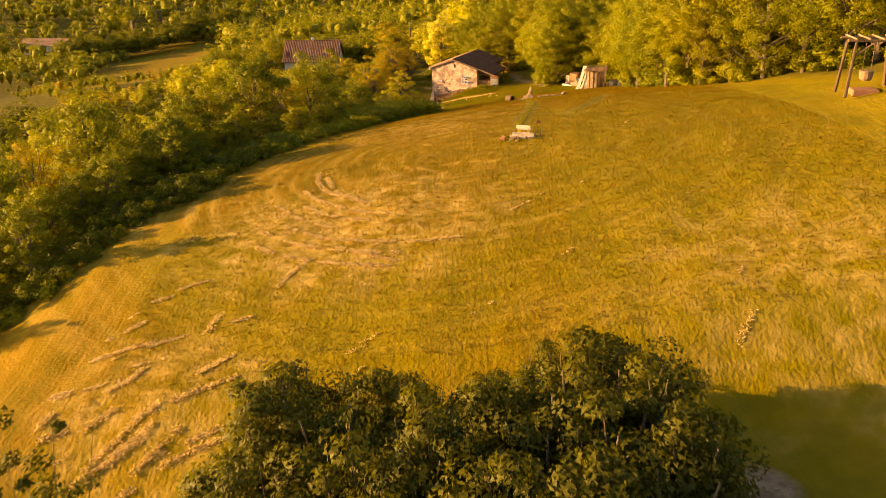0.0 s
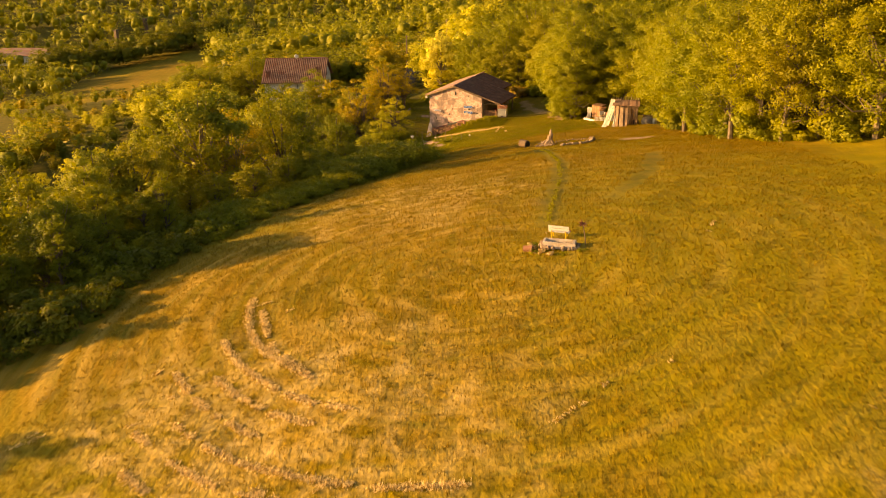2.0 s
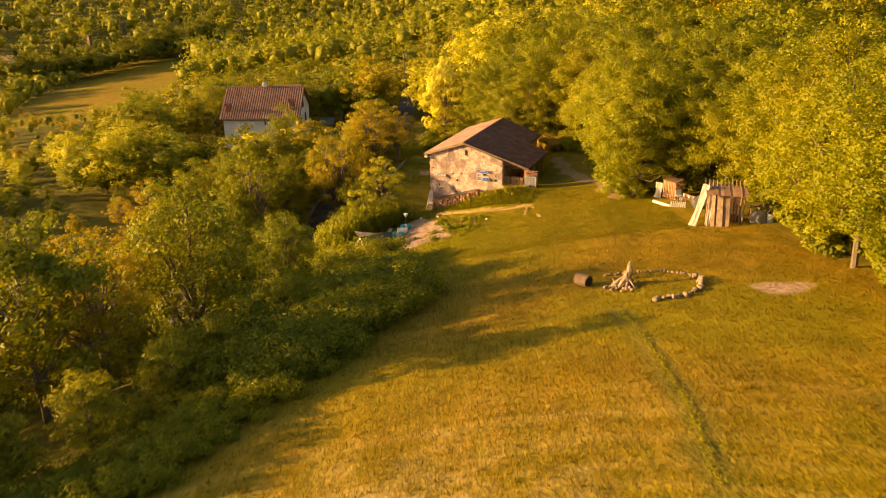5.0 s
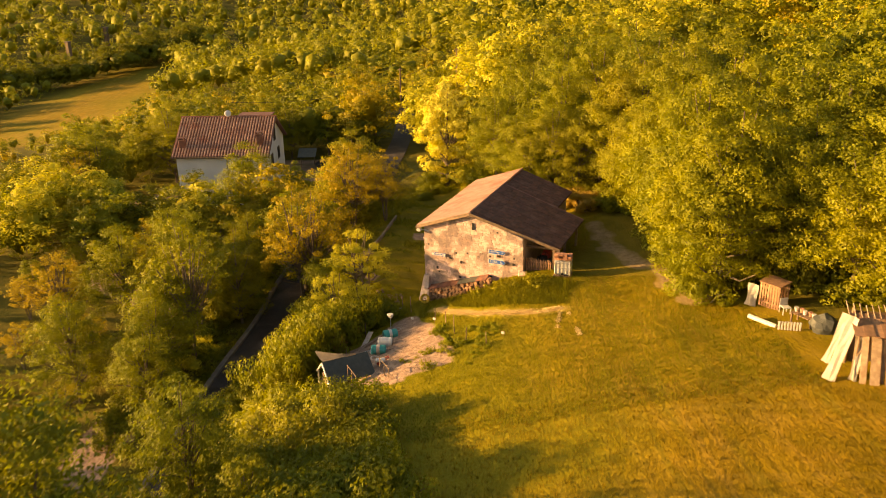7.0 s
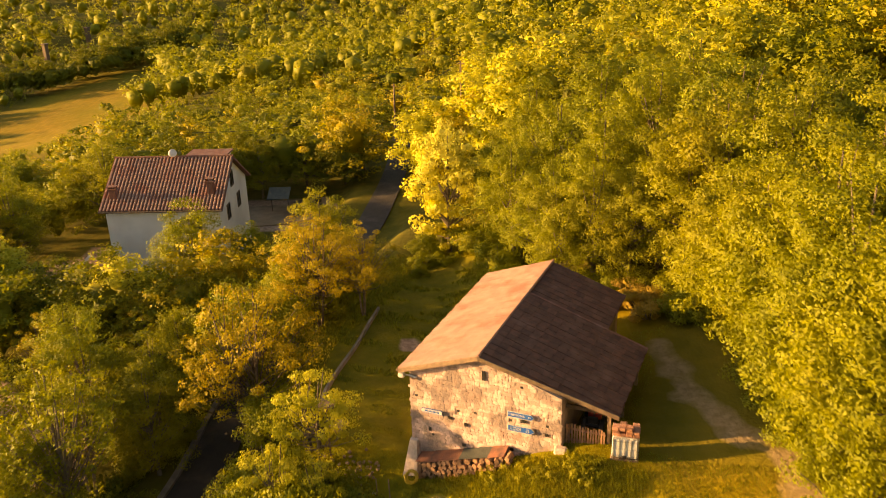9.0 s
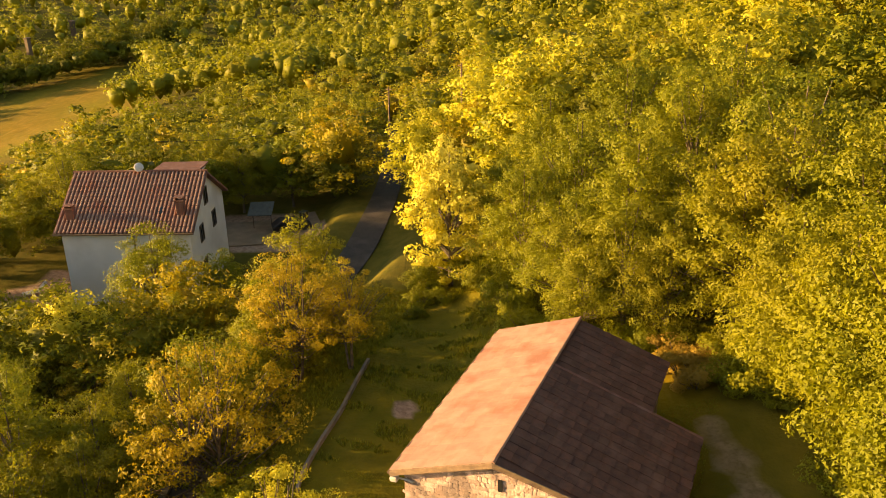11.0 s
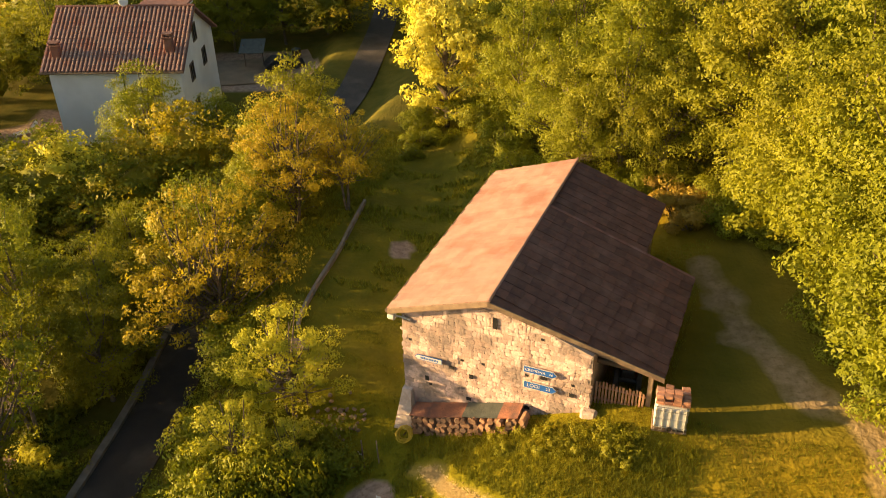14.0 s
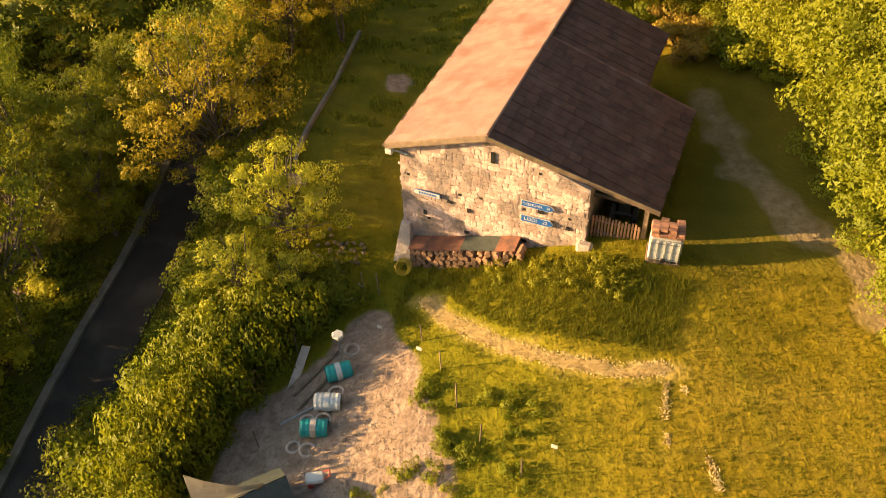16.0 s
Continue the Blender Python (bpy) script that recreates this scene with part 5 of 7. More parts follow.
for i, (x, y, ang, body, band, lab) in enumerate(((0.45, -6.9, 42, TEAL, WHITE, "teal plastic barrel with a white band lying on soil"), (0.8, -8.35, 20, WHITE, WHITE, "white plastic barrel lying open on the soil"), (0.9, -9.5, 22, TEAL, CREAM, "green ribbed barrel with a tan band on soil"))):
    br = thing("barrel", on(x, y, 0.3, ang), lab, "barrel", "barrels in the garden")
    bm = bmesh.new()
    prof = []
    for k in range(11):
        prof.append((-0.47 + k * 0.094, 0.31 - (0.03 if k in (0, 10) else 0) + 0.012 * (k % 2)))
    tube(bm, [(a, 0, 0) for a, _ in prof], [b for _, b in prof], 18, False)
    part("shell", bm, body, br)
    bm = bmesh.new()
    tube(bm, [(-0.12, 0, 0), (0.08, 0, 0)], 0.335, 18, False)
    part("band", bm, band, br)
    bm = bmesh.new()
    tube(bm, [(0.40, 0, 0), (0.43, 0, 0)], 0.27, 18)
    part("end", bm, WOOD if i else WHITE, br)
    bm = bmesh.new()
    tube(bm, [(-0.45, 0, 0), (-0.43, 0, 0)], 0.27, 18)
    part("end", bm, body, br)


def ring(x, y, r, tube_r, material, name, label, tilt=0):
    rg = thing(name, on(x, y, tube_r) @ pose(0, 0, 0, tilt, 0, 0), label, name.split("_")[-1], name + " pieces")
    bm = bmesh.new()
    n, m = 18, 7
    vs = [[bm.verts.new(((r + tube_r * math.cos(6.2832 * j / m)) * math.cos(6.2832 * i / n), (r + tube_r * math.cos(6.2832 * j / m)) * math.sin(6.2832 * i / n), tube_r * math.sin(6.2832 * j / m))) for j in range(m)] for i in range(n)]
    for i in range(n):
        for j in range(m):
            bm.faces.new((vs[i][j], vs[(i + 1) % n][j], vs[(i + 1) % n][(j + 1) % m], vs[i][(j + 1) % m]))
    part("ring", bm, material, rg)


for x, y, r in ((0.3, -5.6, 0.27), (1.0, -10.25, 0.26), (0.4, -10.2, 0.22), (0.9, -8.95, 0.26), (0.75, -7.7, 0.26), (0.3, -9.05, 0.24)):
    ring(x, y, r, 0.05, STONE, "clay_ring", "pale clay ring of old pipe lying in the garden")
for x, y, ang, w, l, mt, lab in ((-1.4, -6.8, 12, 0.34, 2.1, CREAM, "wide pale plank lying beside the garden"), (-0.55, -6.9, -16, 0.09, 2.4, WOOD, "thin timber batten on the garden path"), (0.1, -8.6, -38, 0.07, 2.2, STEEL, "thin pipe lying across the soil"), (-0.15, -7.9, -14, 0.08, 1.6, WOOD, "narrow wooden lath on the soil")):
    pl = thing("plank", on(x, y, 0.06, ang) @ pose(0, 0, 0, 6, 0, 0), lab, "plank", "planks in the garden")
    bm = bmesh.new()
    box(bm, (-w / 2, -l / 2, 0), (w / 2, l / 2, 0.045), 0.01)
    part("board", bm, mt, pl)
cart = thing("toy_cart", on(2.0, -11.4, 0, 30), "small red and white plastic garden cart", "cart")
bm = bmesh.new()
box(bm, (-0.3, -0.2, 0.12), (0.3, 0.2, 0.3), 0.05)
part("tray", bm, WHITE, cart)
bm = bmesh.new()
tube(bm, [(0.3, -0.16, 0.28), (0.5, -0.1, 0.42), (0.5, 0.1, 0.42), (0.3, 0.16, 0.28)], 0.03, 6)
part("handle", bm, RED, cart)
for y in (-0.22, 0.22):
    bm = bmesh.new()
    tube(bm, [(-0.15, y - 0.03, 0.1), (-0.15, y + 0.03, 0.1)], 0.1, 12)
    part("wheel", bm, RED, cart)
# poultry hut with a tarp
hut = thing("garden_hut", on(0.4, -13.4, -0.1, -40), "low garden hut with white gable, dark felt roof and tan tarp", "hut")
bm = bmesh.new()
box(bm, (-0.75, -1.0, 0), (0.85, 1.5, 0.7))
part("body", bm, WOOD_DARK, hut)
bm = bmesh.new()
slab(bm, [(-1.0, -1.15, 0.75), (0.0, -1.15, 1.65), (0.0, 1.7, 1.65), (-1.0, 1.7, 0.75)][::-1], 0.05)
slab(bm, [(0.0, -1.15, 1.65), (1.15, -1.15, 0.72), (1.15, 1.7, 0.72), (0.0, 1.7, 1.65)][::-1], 0.05)
bmesh.ops.recalc_face_normals(bm, faces=bm.faces)
part("roof", bm, TARP, hut)
for x0, z0, x1, z1 in ((-1.0, 0.72, 0, 1.62), (0, 1.62, 1.15, 0.7), (-0.8, 0, -0.8, 0.8), (0.9, 0, 0.9, 0.8)):
    bm = bmesh.new()
    tube(bm, [(x0, -1.18, z0), (x1, -1.18, z1)], 0.06, 6)
    part("gable_board", bm, WHITE, hut)
bm = bmesh.new()
n = 8
gr = [[bm.verts.new((0.02 - (0.12 + 1.4 * (1 - j / n) ** 1.6) * i / n, -1.1 + 2.1 * j / n, 1.72 - 0.12 * math.sin(3.14 * i / n) + 0.05 * (i / n) ** 2 * (1 - j / n))) for j in range(n + 1)] for i in range(n + 1)]
for i in range(n):
    for j in range(n):
        bm.faces.new((gr[i][j], gr[i + 1][j], gr[i + 1][j + 1], gr[i][j + 1]))
bmesh.ops.solidify(bm, geom=bm.faces[:], thickness=0.03)
part("tarp", bm, TARP_TAN, hut, "tan canvas tarp stretched over the hut")
pen = thing("hen_pen", on(2.55, -14.05, 0, -42), "small wire hen run on thin stakes beside the hut", "pen")
for x in (-0.7, 0, 0.7):
    for y in (-1.0, 1.0):
        bm = bmesh.new()
        tube(bm, [(x, y, 0), (x + 0.05, y, 1.05)], 0.025, 5)
        part("stake", bm, WOOD, pen)
for y in (-1.0, 1.0):
    bm = bmesh.new()
    tube(bm, [(-0.7, y, 1.0), (0.75, y, 1.0)], 0.02, 5)
    part("rail", bm, WOOD, pen)
for x, y, h in ((2.9, -4.9, 0.9), (5.35, -7.6, 1.3), (6.6, -8.8, 0.9), (-0.5, -2.9, 1.5), (0.0, -2.6, 1.2), (4.2, -6.2, 0.9), (-1.9, -6.0, 1.1), (8.3, -9.8, 0.9), (-0.9, -10.4, 1.0)):
    sk = thing("garden_stake", on(x, y), "thin weathered garden stake standing in grass", "stake", "stakes round the garden")
    bm = bmesh.new()
    tube(bm, [(0, 0, -0.15), (random.uniform(-.05, .05), random.uniform(-.05, .05), h)], 0.028, 5)
    part("stick", bm, WOOD, sk)
for x, y in ((8.95, -8.7), (3.1, -5.6), (-0.9, -2.5), (1.0, -4.6)):
    mk_ = thing("marker_tag", on(x, y, 0.25), "small white plastic marker in the grass", "marker", "markers in the garden")
    bm = bmesh.new()
    box(bm, (-0.1, -0.015, 0), (0.1, 0.015, 0.16), 0.008)
    part("tag", bm, WHITE, mk_)
    bm = bmesh.new()
    tube(bm, [(0, 0, -0.3), (0, 0, 0.02)], 0.012, 5)
    part("stem", bm, WOOD, mk_)
bird = thing("bird_table", on(-4.3, -0.7, 0, 15), "small wooden bird table on a post", "bird table")
bm = bmesh.new()
tube(bm, [(0, 0, -0.1), (0, 0, 3.3)], 0.05, 6)
part("post", bm, WOOD, bird)
bm = bmesh.new()
box(bm, (-0.45, -0.35, 3.3), (0.45, 0.35, 3.38), 0.01)
part("tray", bm, WOOD, bird)
rubble = thing("rubble_heap", Matrix.Identity(4), "heap of broken stones and earth under the shrubs", "rubble")
for i in range(44):
    x, y = -2.9 + random.gauss(0, 0.8), -1.0 + random.gauss(0, 0.5)
    rough_stone("stone", rubble, Matrix.Translation(ground_at(x, y, 0.1)) @ pose(0, 0, 0, i * 20, 0, i * 31) @ Matrix.Diagonal((0.26, 0.2, 0.2, 1)), DIRT, seed=300 + i)

# ---- pebbles on the garden soil ----
vs, fs = [], []
prng = np.random.default_rng(8)
for i in range(12000):
    x, y = prng.uniform(-2.6, 7), prng.uniform(-14, -3.6)
    if cover(x, y)[0] < 0.5:
        continue
    z, k = height(x, y), prng.uniform(0.008, 0.024)
    b = len(vs)
    for dx, dy, dz in ((-1, -1, 0), (1, -.8, 0), (.9, 1, 0), (-.8, .9, 0), (0.1, 0, 1)):
        vs.append((x + dx * k * prng.uniform(.6, 1.2), y + dy * k, z - 0.01 + dz * k * 1.2))
    fs += [(b, b + 1, b + 4), (b + 1, b + 2, b + 4), (b + 2, b + 3, b + 4), (b + 3, b, b + 4)]
tagged(new("pebbles", mesh_of("pebbles", vs, fs, BED_STONE)), "small stones scattered over the garden soil", "pebbles", kind="stuff")

# ---- round the white house ----
patio = tagged(ribbon([(-42.5, 40.5, -5.42), (-37.0, 43.0, -5.4), (-32.0, 47, -5.0)], -3.4, 3.2, 0.06, 0.5, "pavement", DIRT), "pinkish paved yard beside the white house", "pavement", kind="structure")
sunbed = thing("lounge_chair", on(-46.6, 24.0, 0, 60), "white reclining garden lounger on the terrace", "chair")
bm = bmesh.new()
box(bm, (-0.9, -0.35, 0.3), (0.5, 0.35, 0.38), 0.02)
part("seat", bm, WHITE, sunbed)
bm = bmesh.new()
slab(bm, [(0.5, -0.35, 0.38), (1.15, -0.35, 0.95), (1.15, 0.35, 0.95), (0.5, 0.35, 0.38)][::-1], 0.05)
part("backrest", bm, WHITE, sunbed)
for x in (-0.8, 0.4):
    for y in (-0.3, 0.3):
        bm = bmesh.new()
        box(bm, (x - 0.03, y - 0.03, 0), (x + 0.03, y + 0.03, 0.3))
        part("leg", bm, WHITE, sunbed)
car = thing("parked_car", on(-33.9, 44.6, 0.1, 40), "small dark parked car in the yard", "car")
bm = bmesh.new()
outline = [(-1.9, 0.35), (1.9, 0.35), (1.95, 0.75), (1.1, 0.9), (0.5, 1.42), (-1.1, 1.42), (-1.75, 0.95), (-1.95, 0.8)]
prism(bm, outline, -0.8, 0.8)
bmesh.ops.bevel(bm, geom=list(bm.edges), offset=0.06, segments=1, affect="EDGES")
part("body", bm, DARK, car)
bm = bmesh.new()
prism(bm, [(0.98, 0.92), (0.46, 1.36), (-1.05, 1.36), (-1.5, 0.98)], -0.81, 0.81)
part("window", bm, GLASS, car)
for x in (-1.2, 1.25):
    for y in (-0.78, 0.78):
        bm = bmesh.new()
        tube(bm, [(x, y - 0.1, 0.32), (x, y + 0.1, 0.32)], 0.32, 14)
        part("wheel", bm, RUBBER, car)
canopy = thing("yard_canopy", on(-37.2, 44.4, 0.05, 25), "dark folding canopy leaning over the yard", "canopy")
for x in (-0.9, 0.9):
    bm = bmesh.new()
    tube(bm, [(x, 0, 0), (x, 0, 2.3)], 0.05, 6)
    part("pole", bm, WOOD_DARK, canopy)
bm = bmesh.new()
slab(bm, [(-1.2, -1.3, 1.9), (1.2, -1.3, 1.9), (1.2, 1.2, 2.5), (-1.2, 1.2, 2.5)], 0.06)
part("cloth", bm, TARP, canopy)
bin_ = thing("rubbish_bin", on(-34.3, 47.6, 0.1), "dark wheeled rubbish bin at the yard's edge", "bin")
bm = bmesh.new()
box(bm, (-0.35, -0.35, 0.08), (0.35, 0.35, 1.05), 0.05)
part("bin_body", bm, DARK, bin_)
bm = bmesh.new()
box(bm, (-0.38, -0.4, 1.05), (0.38, 0.38, 1.15), 0.03)
part("lid", bm, TARP, bin_)


def power_pole(x, y, h, lean):
    pp = thing("power_pole", on(x, y), "slender leaning timber power pole among trees", "power pole", "power poles along the lane")
    bm = bmesh.new()
    tube(bm, [(0, 0, -0.4), (lean * 0.5, 0, h * 0.5), (lean, 0, h)], [0.15, 0.13, 0.10], 8)
    part("pole", bm, WOOD, pp)
    bm = bmesh.new()
    tube(bm, [(lean - 0.4, 0, h - 0.3), (lean + 0.4, 0, h - 0.3)], 0.05, 6)
    part("crossarm", bm, WOOD, pp)
    return pp.matrix_world @ Vector((lean, 0, h - 0.2))


w0 = power_pole(-33.4, 57.6, 7.0, -1.6)
w1 = power_pole(-34.8, 69, 9.0, 0.1)
w2 = power_pole(-24, 66, 11.5, 0.0)
cable = thing("power_line", Matrix.Identity(4), "thin overhead power cable between the poles", "cable")
for a, b in ((w0, w2), (w0, Vector((-47, 42, 3.4)))):
    bm = bmesh.new()
    tube(bm, [a.lerp(b, k / 8) - Vector((0, 0, 0.6 * math.sin(math.pi * k / 8))) for k in range(9)], 0.022, 5)
    part("cable_run", bm, DARK, cable)

# ---- farm across the valley ----
fm = on(-238, 152, 0, 20)
farm = thing("farmhouse", fm, "distant pinkish farmhouse with low tiled roofs", "house")
bm = bmesh.new()
box(bm, (-9, -4, -1), (9, 4, 4.2))
part("wall", bm, PLASTER, farm)
bm = bmesh.new()
slab(bm, [(-9.6, -4.6, 4.1), (9.6, -4.6, 4.1), (9.6, 0, 6.6), (-9.6, 0, 6.6)], 0.2)
slab(bm, [(-9.6, 0, 6.6), (9.6, 0, 6.6), (9.6, 4.6, 4.1), (-9.6, 4.6, 4.1)], 0.2)
part("roof", bm, TILE_PALE, farm)
for i in range(5):
    bm = bmesh.new()
    box(bm, (-7.5 + i * 3.6, -4.06, 1.2), (-6.3 + i * 3.6, -3.98, 2.8))
    part("window", bm, GLASS, farm)
for x, y, h in ((-215, 178, 9), (-221, 203, 7)):
    tw = thing("ruined_chimney", on(x, y, -0.3), "tall dark brick stack above distant woods", "chimney", "stacks in the valley")
    bm = bmesh.new()
    box(bm, (-0.7, -0.7, 0), (0.7, 0.7, h), 0.1)
    part("shaft", bm, WOOD_DARK, tw)
    bm = bmesh.new()
    box(bm, (-0.9, -0.9, h), (0.9, 0.9, h + 0.4), 0.05)
    part("cap", bm, WOOD_DARK, tw)

TAKEN, CELLS = [], set()
# ---- trees ----
random.seed(11)
FINE = [tree_meshes("oak", 20 + i, 11.5, 4.6, 0.03, 170, 23000, 0.165, LEAF_GREEN, puff=(0.12, 0.24), loose=0.75, soft=0.48) for i in range(4)]
NEAR = [tree_meshes("oak", 24 + i, 11.5, 4.6, 0.03, 120, 9500, 0.27, LEAF_GREEN, puff=(0.13, 0.26), loose=0.65) for i in range(4)]
SPARSE = [tree_meshes("elm", 35 + i, 11.5, 4.4, 0.3, 90, 5600, 0.2, LEAF_GREEN, 2, puff=(0.08, 0.18), low=0.85) for i in range(2)]
NEAR_YEL = tree_meshes("ash", 31, 11.0, 3.6, 0.02, 130, 14000, 0.24, LEAF_YELLOW, puff=(0.14, 0.28), low=1.1)
NEAR_RUST = [tree_meshes("walnut", 41 + i, 10.5, 5.6, 0.16, 130, 14000, 0.155, LEAF_RUST, 3, puff=(0.06, 0.16), low=0.8, soft=0.45) for i in range(2)]
NEAR_PALE = tree_meshes("willow", 51, 6.0, 2.7, 0.05, 60, 12000, 0.12, LEAF_PALE, 3, 0.6, puff=(0.10, 0.24), soft=0.4)
SLIM = [tree_meshes("acacia", 61 + i, 14.0, 3.6, 0.12, 100, 9000, 0.27, LEAF_GREEN, puff=(0.14, 0.28), loose=0.65) for i in range(2)]
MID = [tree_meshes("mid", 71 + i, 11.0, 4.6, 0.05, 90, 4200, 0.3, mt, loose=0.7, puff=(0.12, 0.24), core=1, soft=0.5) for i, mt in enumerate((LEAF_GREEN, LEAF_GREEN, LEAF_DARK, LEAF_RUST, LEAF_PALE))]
# distant crowns mix in the brightened leaves in place of haze
FAR = [tree_meshes("far", 81 + i, 9.5, 4.4, 0.02, 50, 620, 0.44, mt, loose=0.8, puff=(0.12, 0.24), core=1, soft=0.55) for i, mt in enumerate((LEAF_GREEN, LEAF_FAR_BRIGHT, LEAF_DARK, LEAF_GREEN, LEAF_FAR_BRIGHT, LEAF_RUST))]
TINY = [tree_meshes("tiny", 91 + i, 9.0, 4.6, 0.0, 30, 190, 0.6, mt, loose=0.8, puff=(0.14, 0.28), core=1, soft=0.6) for i, mt in enumerate((LEAF_GREEN, LEAF_FAR_BRIGHT, LEAF_GREEN, LEAF_FAR_BRIGHT, LEAF_FAR_BRIGHT))]
GREEN_LABEL = "broadleaf tree in fresh spring leaf catching the evening sun"
RUST_LABEL = "spreading tree with sparse rust-gold young leaves and bare twigs"

plant_tree(NEAR_YEL, -9.8, 28, 1.04, "dense bright yellow-green tree beside the lane behind the barn", spin=40)
plant_tree(NEAR_RUST[0], -12.9, 12.8, 0.80, RUST_LABEL, spin=10)
plant_tree(NEAR_RUST[1], -10.4, 14.4, 0.66, RUST_LABEL, spin=80)
plant_tree(NEAR_RUST[1], -13.0, 4.4, 1.14, RUST_LABEL, spin=200)
plant_tree(NEAR_RUST[0], -17.0, 15.5, 0.85, RUST_LABEL, spin=150)
plant_tree(FINE[0], -29.4, 19.9, 0.92, GREEN_LABEL, spin=30)
plant_tree(FINE[1], -25.4, 22.5, 0.66, GREEN_LABEL, spin=130)
plant_tree(NEAR_PALE, -4.8, -1.2, 1.0, "pale willowy shrub tree beside the barn lawn", spin=20)
plant_tree(NEAR_PALE, -5.0, -4.6, 0.85, "pale willowy shrub tree beside the barn lawn", spin=120)
plant_tree(NEAR_PALE, -3.2, -4.0, 0.62, "pale willowy shrub tree beside the barn lawn", spin=220)
for x, y, sc, k in ((-48.5, 15.5, 0.72, 0), (-51.5, 19, 0.8, 1), (-45.2, 16.5, 0.5, 1)):
    plant_tree(NEAR_RUST[k], x, y, sc, RUST_LABEL, group="rusty trees by the white house")
for x, y, sc in ((-45.5, 42, 0.62), (-42, 48, 0.72), (-38, 51.5, 0.72), (-34.5, 54.5, 0.78), (-39, 58, 0.9), (-47, 50, 0.8)):
    plant_tree(FINE[int(abs(x)) % 4], x, y, sc, GREEN_LABEL, group="trees behind the white house")
SPECIAL = ((-16.2, -10.6, 0.74, 1), (-18.4, -3.2, 0.8, 5), (-15.6, 8.2, 0.92, 2), (-15.6, 18.2, 0.92, 3), (-14.5, 13.2, 0.8, 0), (-17.2, 0.6, 0.7, 3), (-16.4, -6.8, 1.04, 6), (-17.6, -8.0, 0.76, 1), (-22.5, 1.2, 0.88, 3), (-19.6, 3.6, 0.7, 0), (-31, 6, 0.6, 4), (-14.6, -13.8, 0.64, 0), (-22, -13, 0.8, 1), (-30, -6, 0.7, 4), (-26, 10, 0.62, 4), (-37, 12, 0.42, 0),
           (-21.4, 8.5, 0.62, 1), (-44.5, 13, 0.52, 2), (-52, 22, 0.9, 3), (-50, 33, 0.95, 0), (-25.5, -3.5, 0.82, 0), (-23.5, 15.5, 0.66, 0), (-32.5, 13.5, 0.45, 1), (-38, 5, 0.55, 3), (-27, 4.5, 0.75, 2))
for x, y, sc, k in SPECIAL:
    plant_tree((FINE + NEAR_RUST[:1] + SPARSE)[k], x, y, sc, GREEN_LABEL, group="trees below the barn")
TAKEN += [(x, y) for x, y, _, _ in SPECIAL]

# woodland along the meadow and the drive: full trees in front, joined crowns behind
EDGE = [(11.2, 14.0), (13.8, 10.6), (16.2, 7.0), (18.4, 3.4), (20.6, 0.0), (24.5, -2.2), (28.2, -4.2), (31.0, -8.4), (33.2, -14), (34.4, -21), (36.0, -28), (38.4, -34), (41.2, -39.5), (45.2, -44.6), (50.4, -49), (56.4, -52), (63, -54), (70, -56), (78, -58)]
BACK = []
for i in range(len(EDGE) - 1):
    a, b = Vector((*EDGE[i], 0)), Vector((*EDGE[i + 1], 0))
    out = Vector(((b - a).y, -(b - a).x, 0)).normalized() * -1
    for k in range(2):
        q = a.lerp(b, (k + random.uniform(0.2, 0.8)) / 2) + out * random.uniform(0.2, 1.6)
        plant_tree(random.choice(FINE if i < 15 else NEAR), q.x, q.y, random.uniform(0.75, 0.98) if i < 4 else random.uniform(0.85, 1.1), GREEN_LABEL, group="trees at the wood's edge")
    for k in range(2):
        q = a.lerp(b, (k + random.random()) / 2) + out * random.uniform(5, 7.5)
        plant_tree(random.choice(FINE if i < 14 else NEAR + SLIM), q.x, q.y, random.uniform(1.0, 1.25), GREEN_LABEL, group="trees in the wood")
    for row in range(4):
        for k in range(2):
            q = a.lerp(b, random.random()) + out * (11 + row * 4.5 + random.uniform(-1.5, 1.5))
            BACK.append((random.choice(MID[:2]), q.x, q.y, random.uniform(1.0, 1.35)))
for x, y, sc in ((17.2, 6.2, 0.92), (18.4, 2.2, 0.98), (20.2, -1.0, 0.9), (20.6, -2.8, 0.86), (19.0, 0.9, 0.86), (14.6, 10.2, 0.85), (17.2, 7.0, 1.16), (18.9, 3.0, 1.14), (20.6, -1.2, 1.1)):
    plant_tree(random.choice(FINE), x, y, sc, GREEN_LABEL, group="trees at the wood's edge")
# wood behind the barn
for x, y, sc in ((4.4, 18.4, 0.8), (1.0, 20, 0.75), (2.4, 17.8, 0.6), (6.6, 18.2, 0.7), (-0.6, 22.4, 0.7), (8.0, 20.5, 0.9), (9.8, 18.6, 0.9), (-2.8, 24, 0.85), (4, 22, 1.0), (11.5, 18.5, 1.1), (-5.4, 29.5, 0.8), (-1, 29, 1.0), (6, 27, 1.15), (15.5, 15.5, 1.2), (12, 23.5, 1.2), (19, 11, 1.2), (-13, 36.5, 0.62), (-5, 37, 1.0), (1, 35, 1.15), (8, 33, 1.25), (-10, 43, 0.85)):
    plant_tree(random.choice(FINE), x, y, sc, GREEN_LABEL, group="trees behind the barn")

# tall trees on the bank that throw long shadows over the meadow
for x, y, top in ((0.0, -37.0, 13.4), (-1.0, -53.0, 11.4), (2.0, -29.0, 9.4)):
    TAKEN.append((x, y))
    plant_tree(random.choice(FINE), x, y, (top - height(x, y)) / 11.4, GREEN_LABEL, group="trees below the meadow")
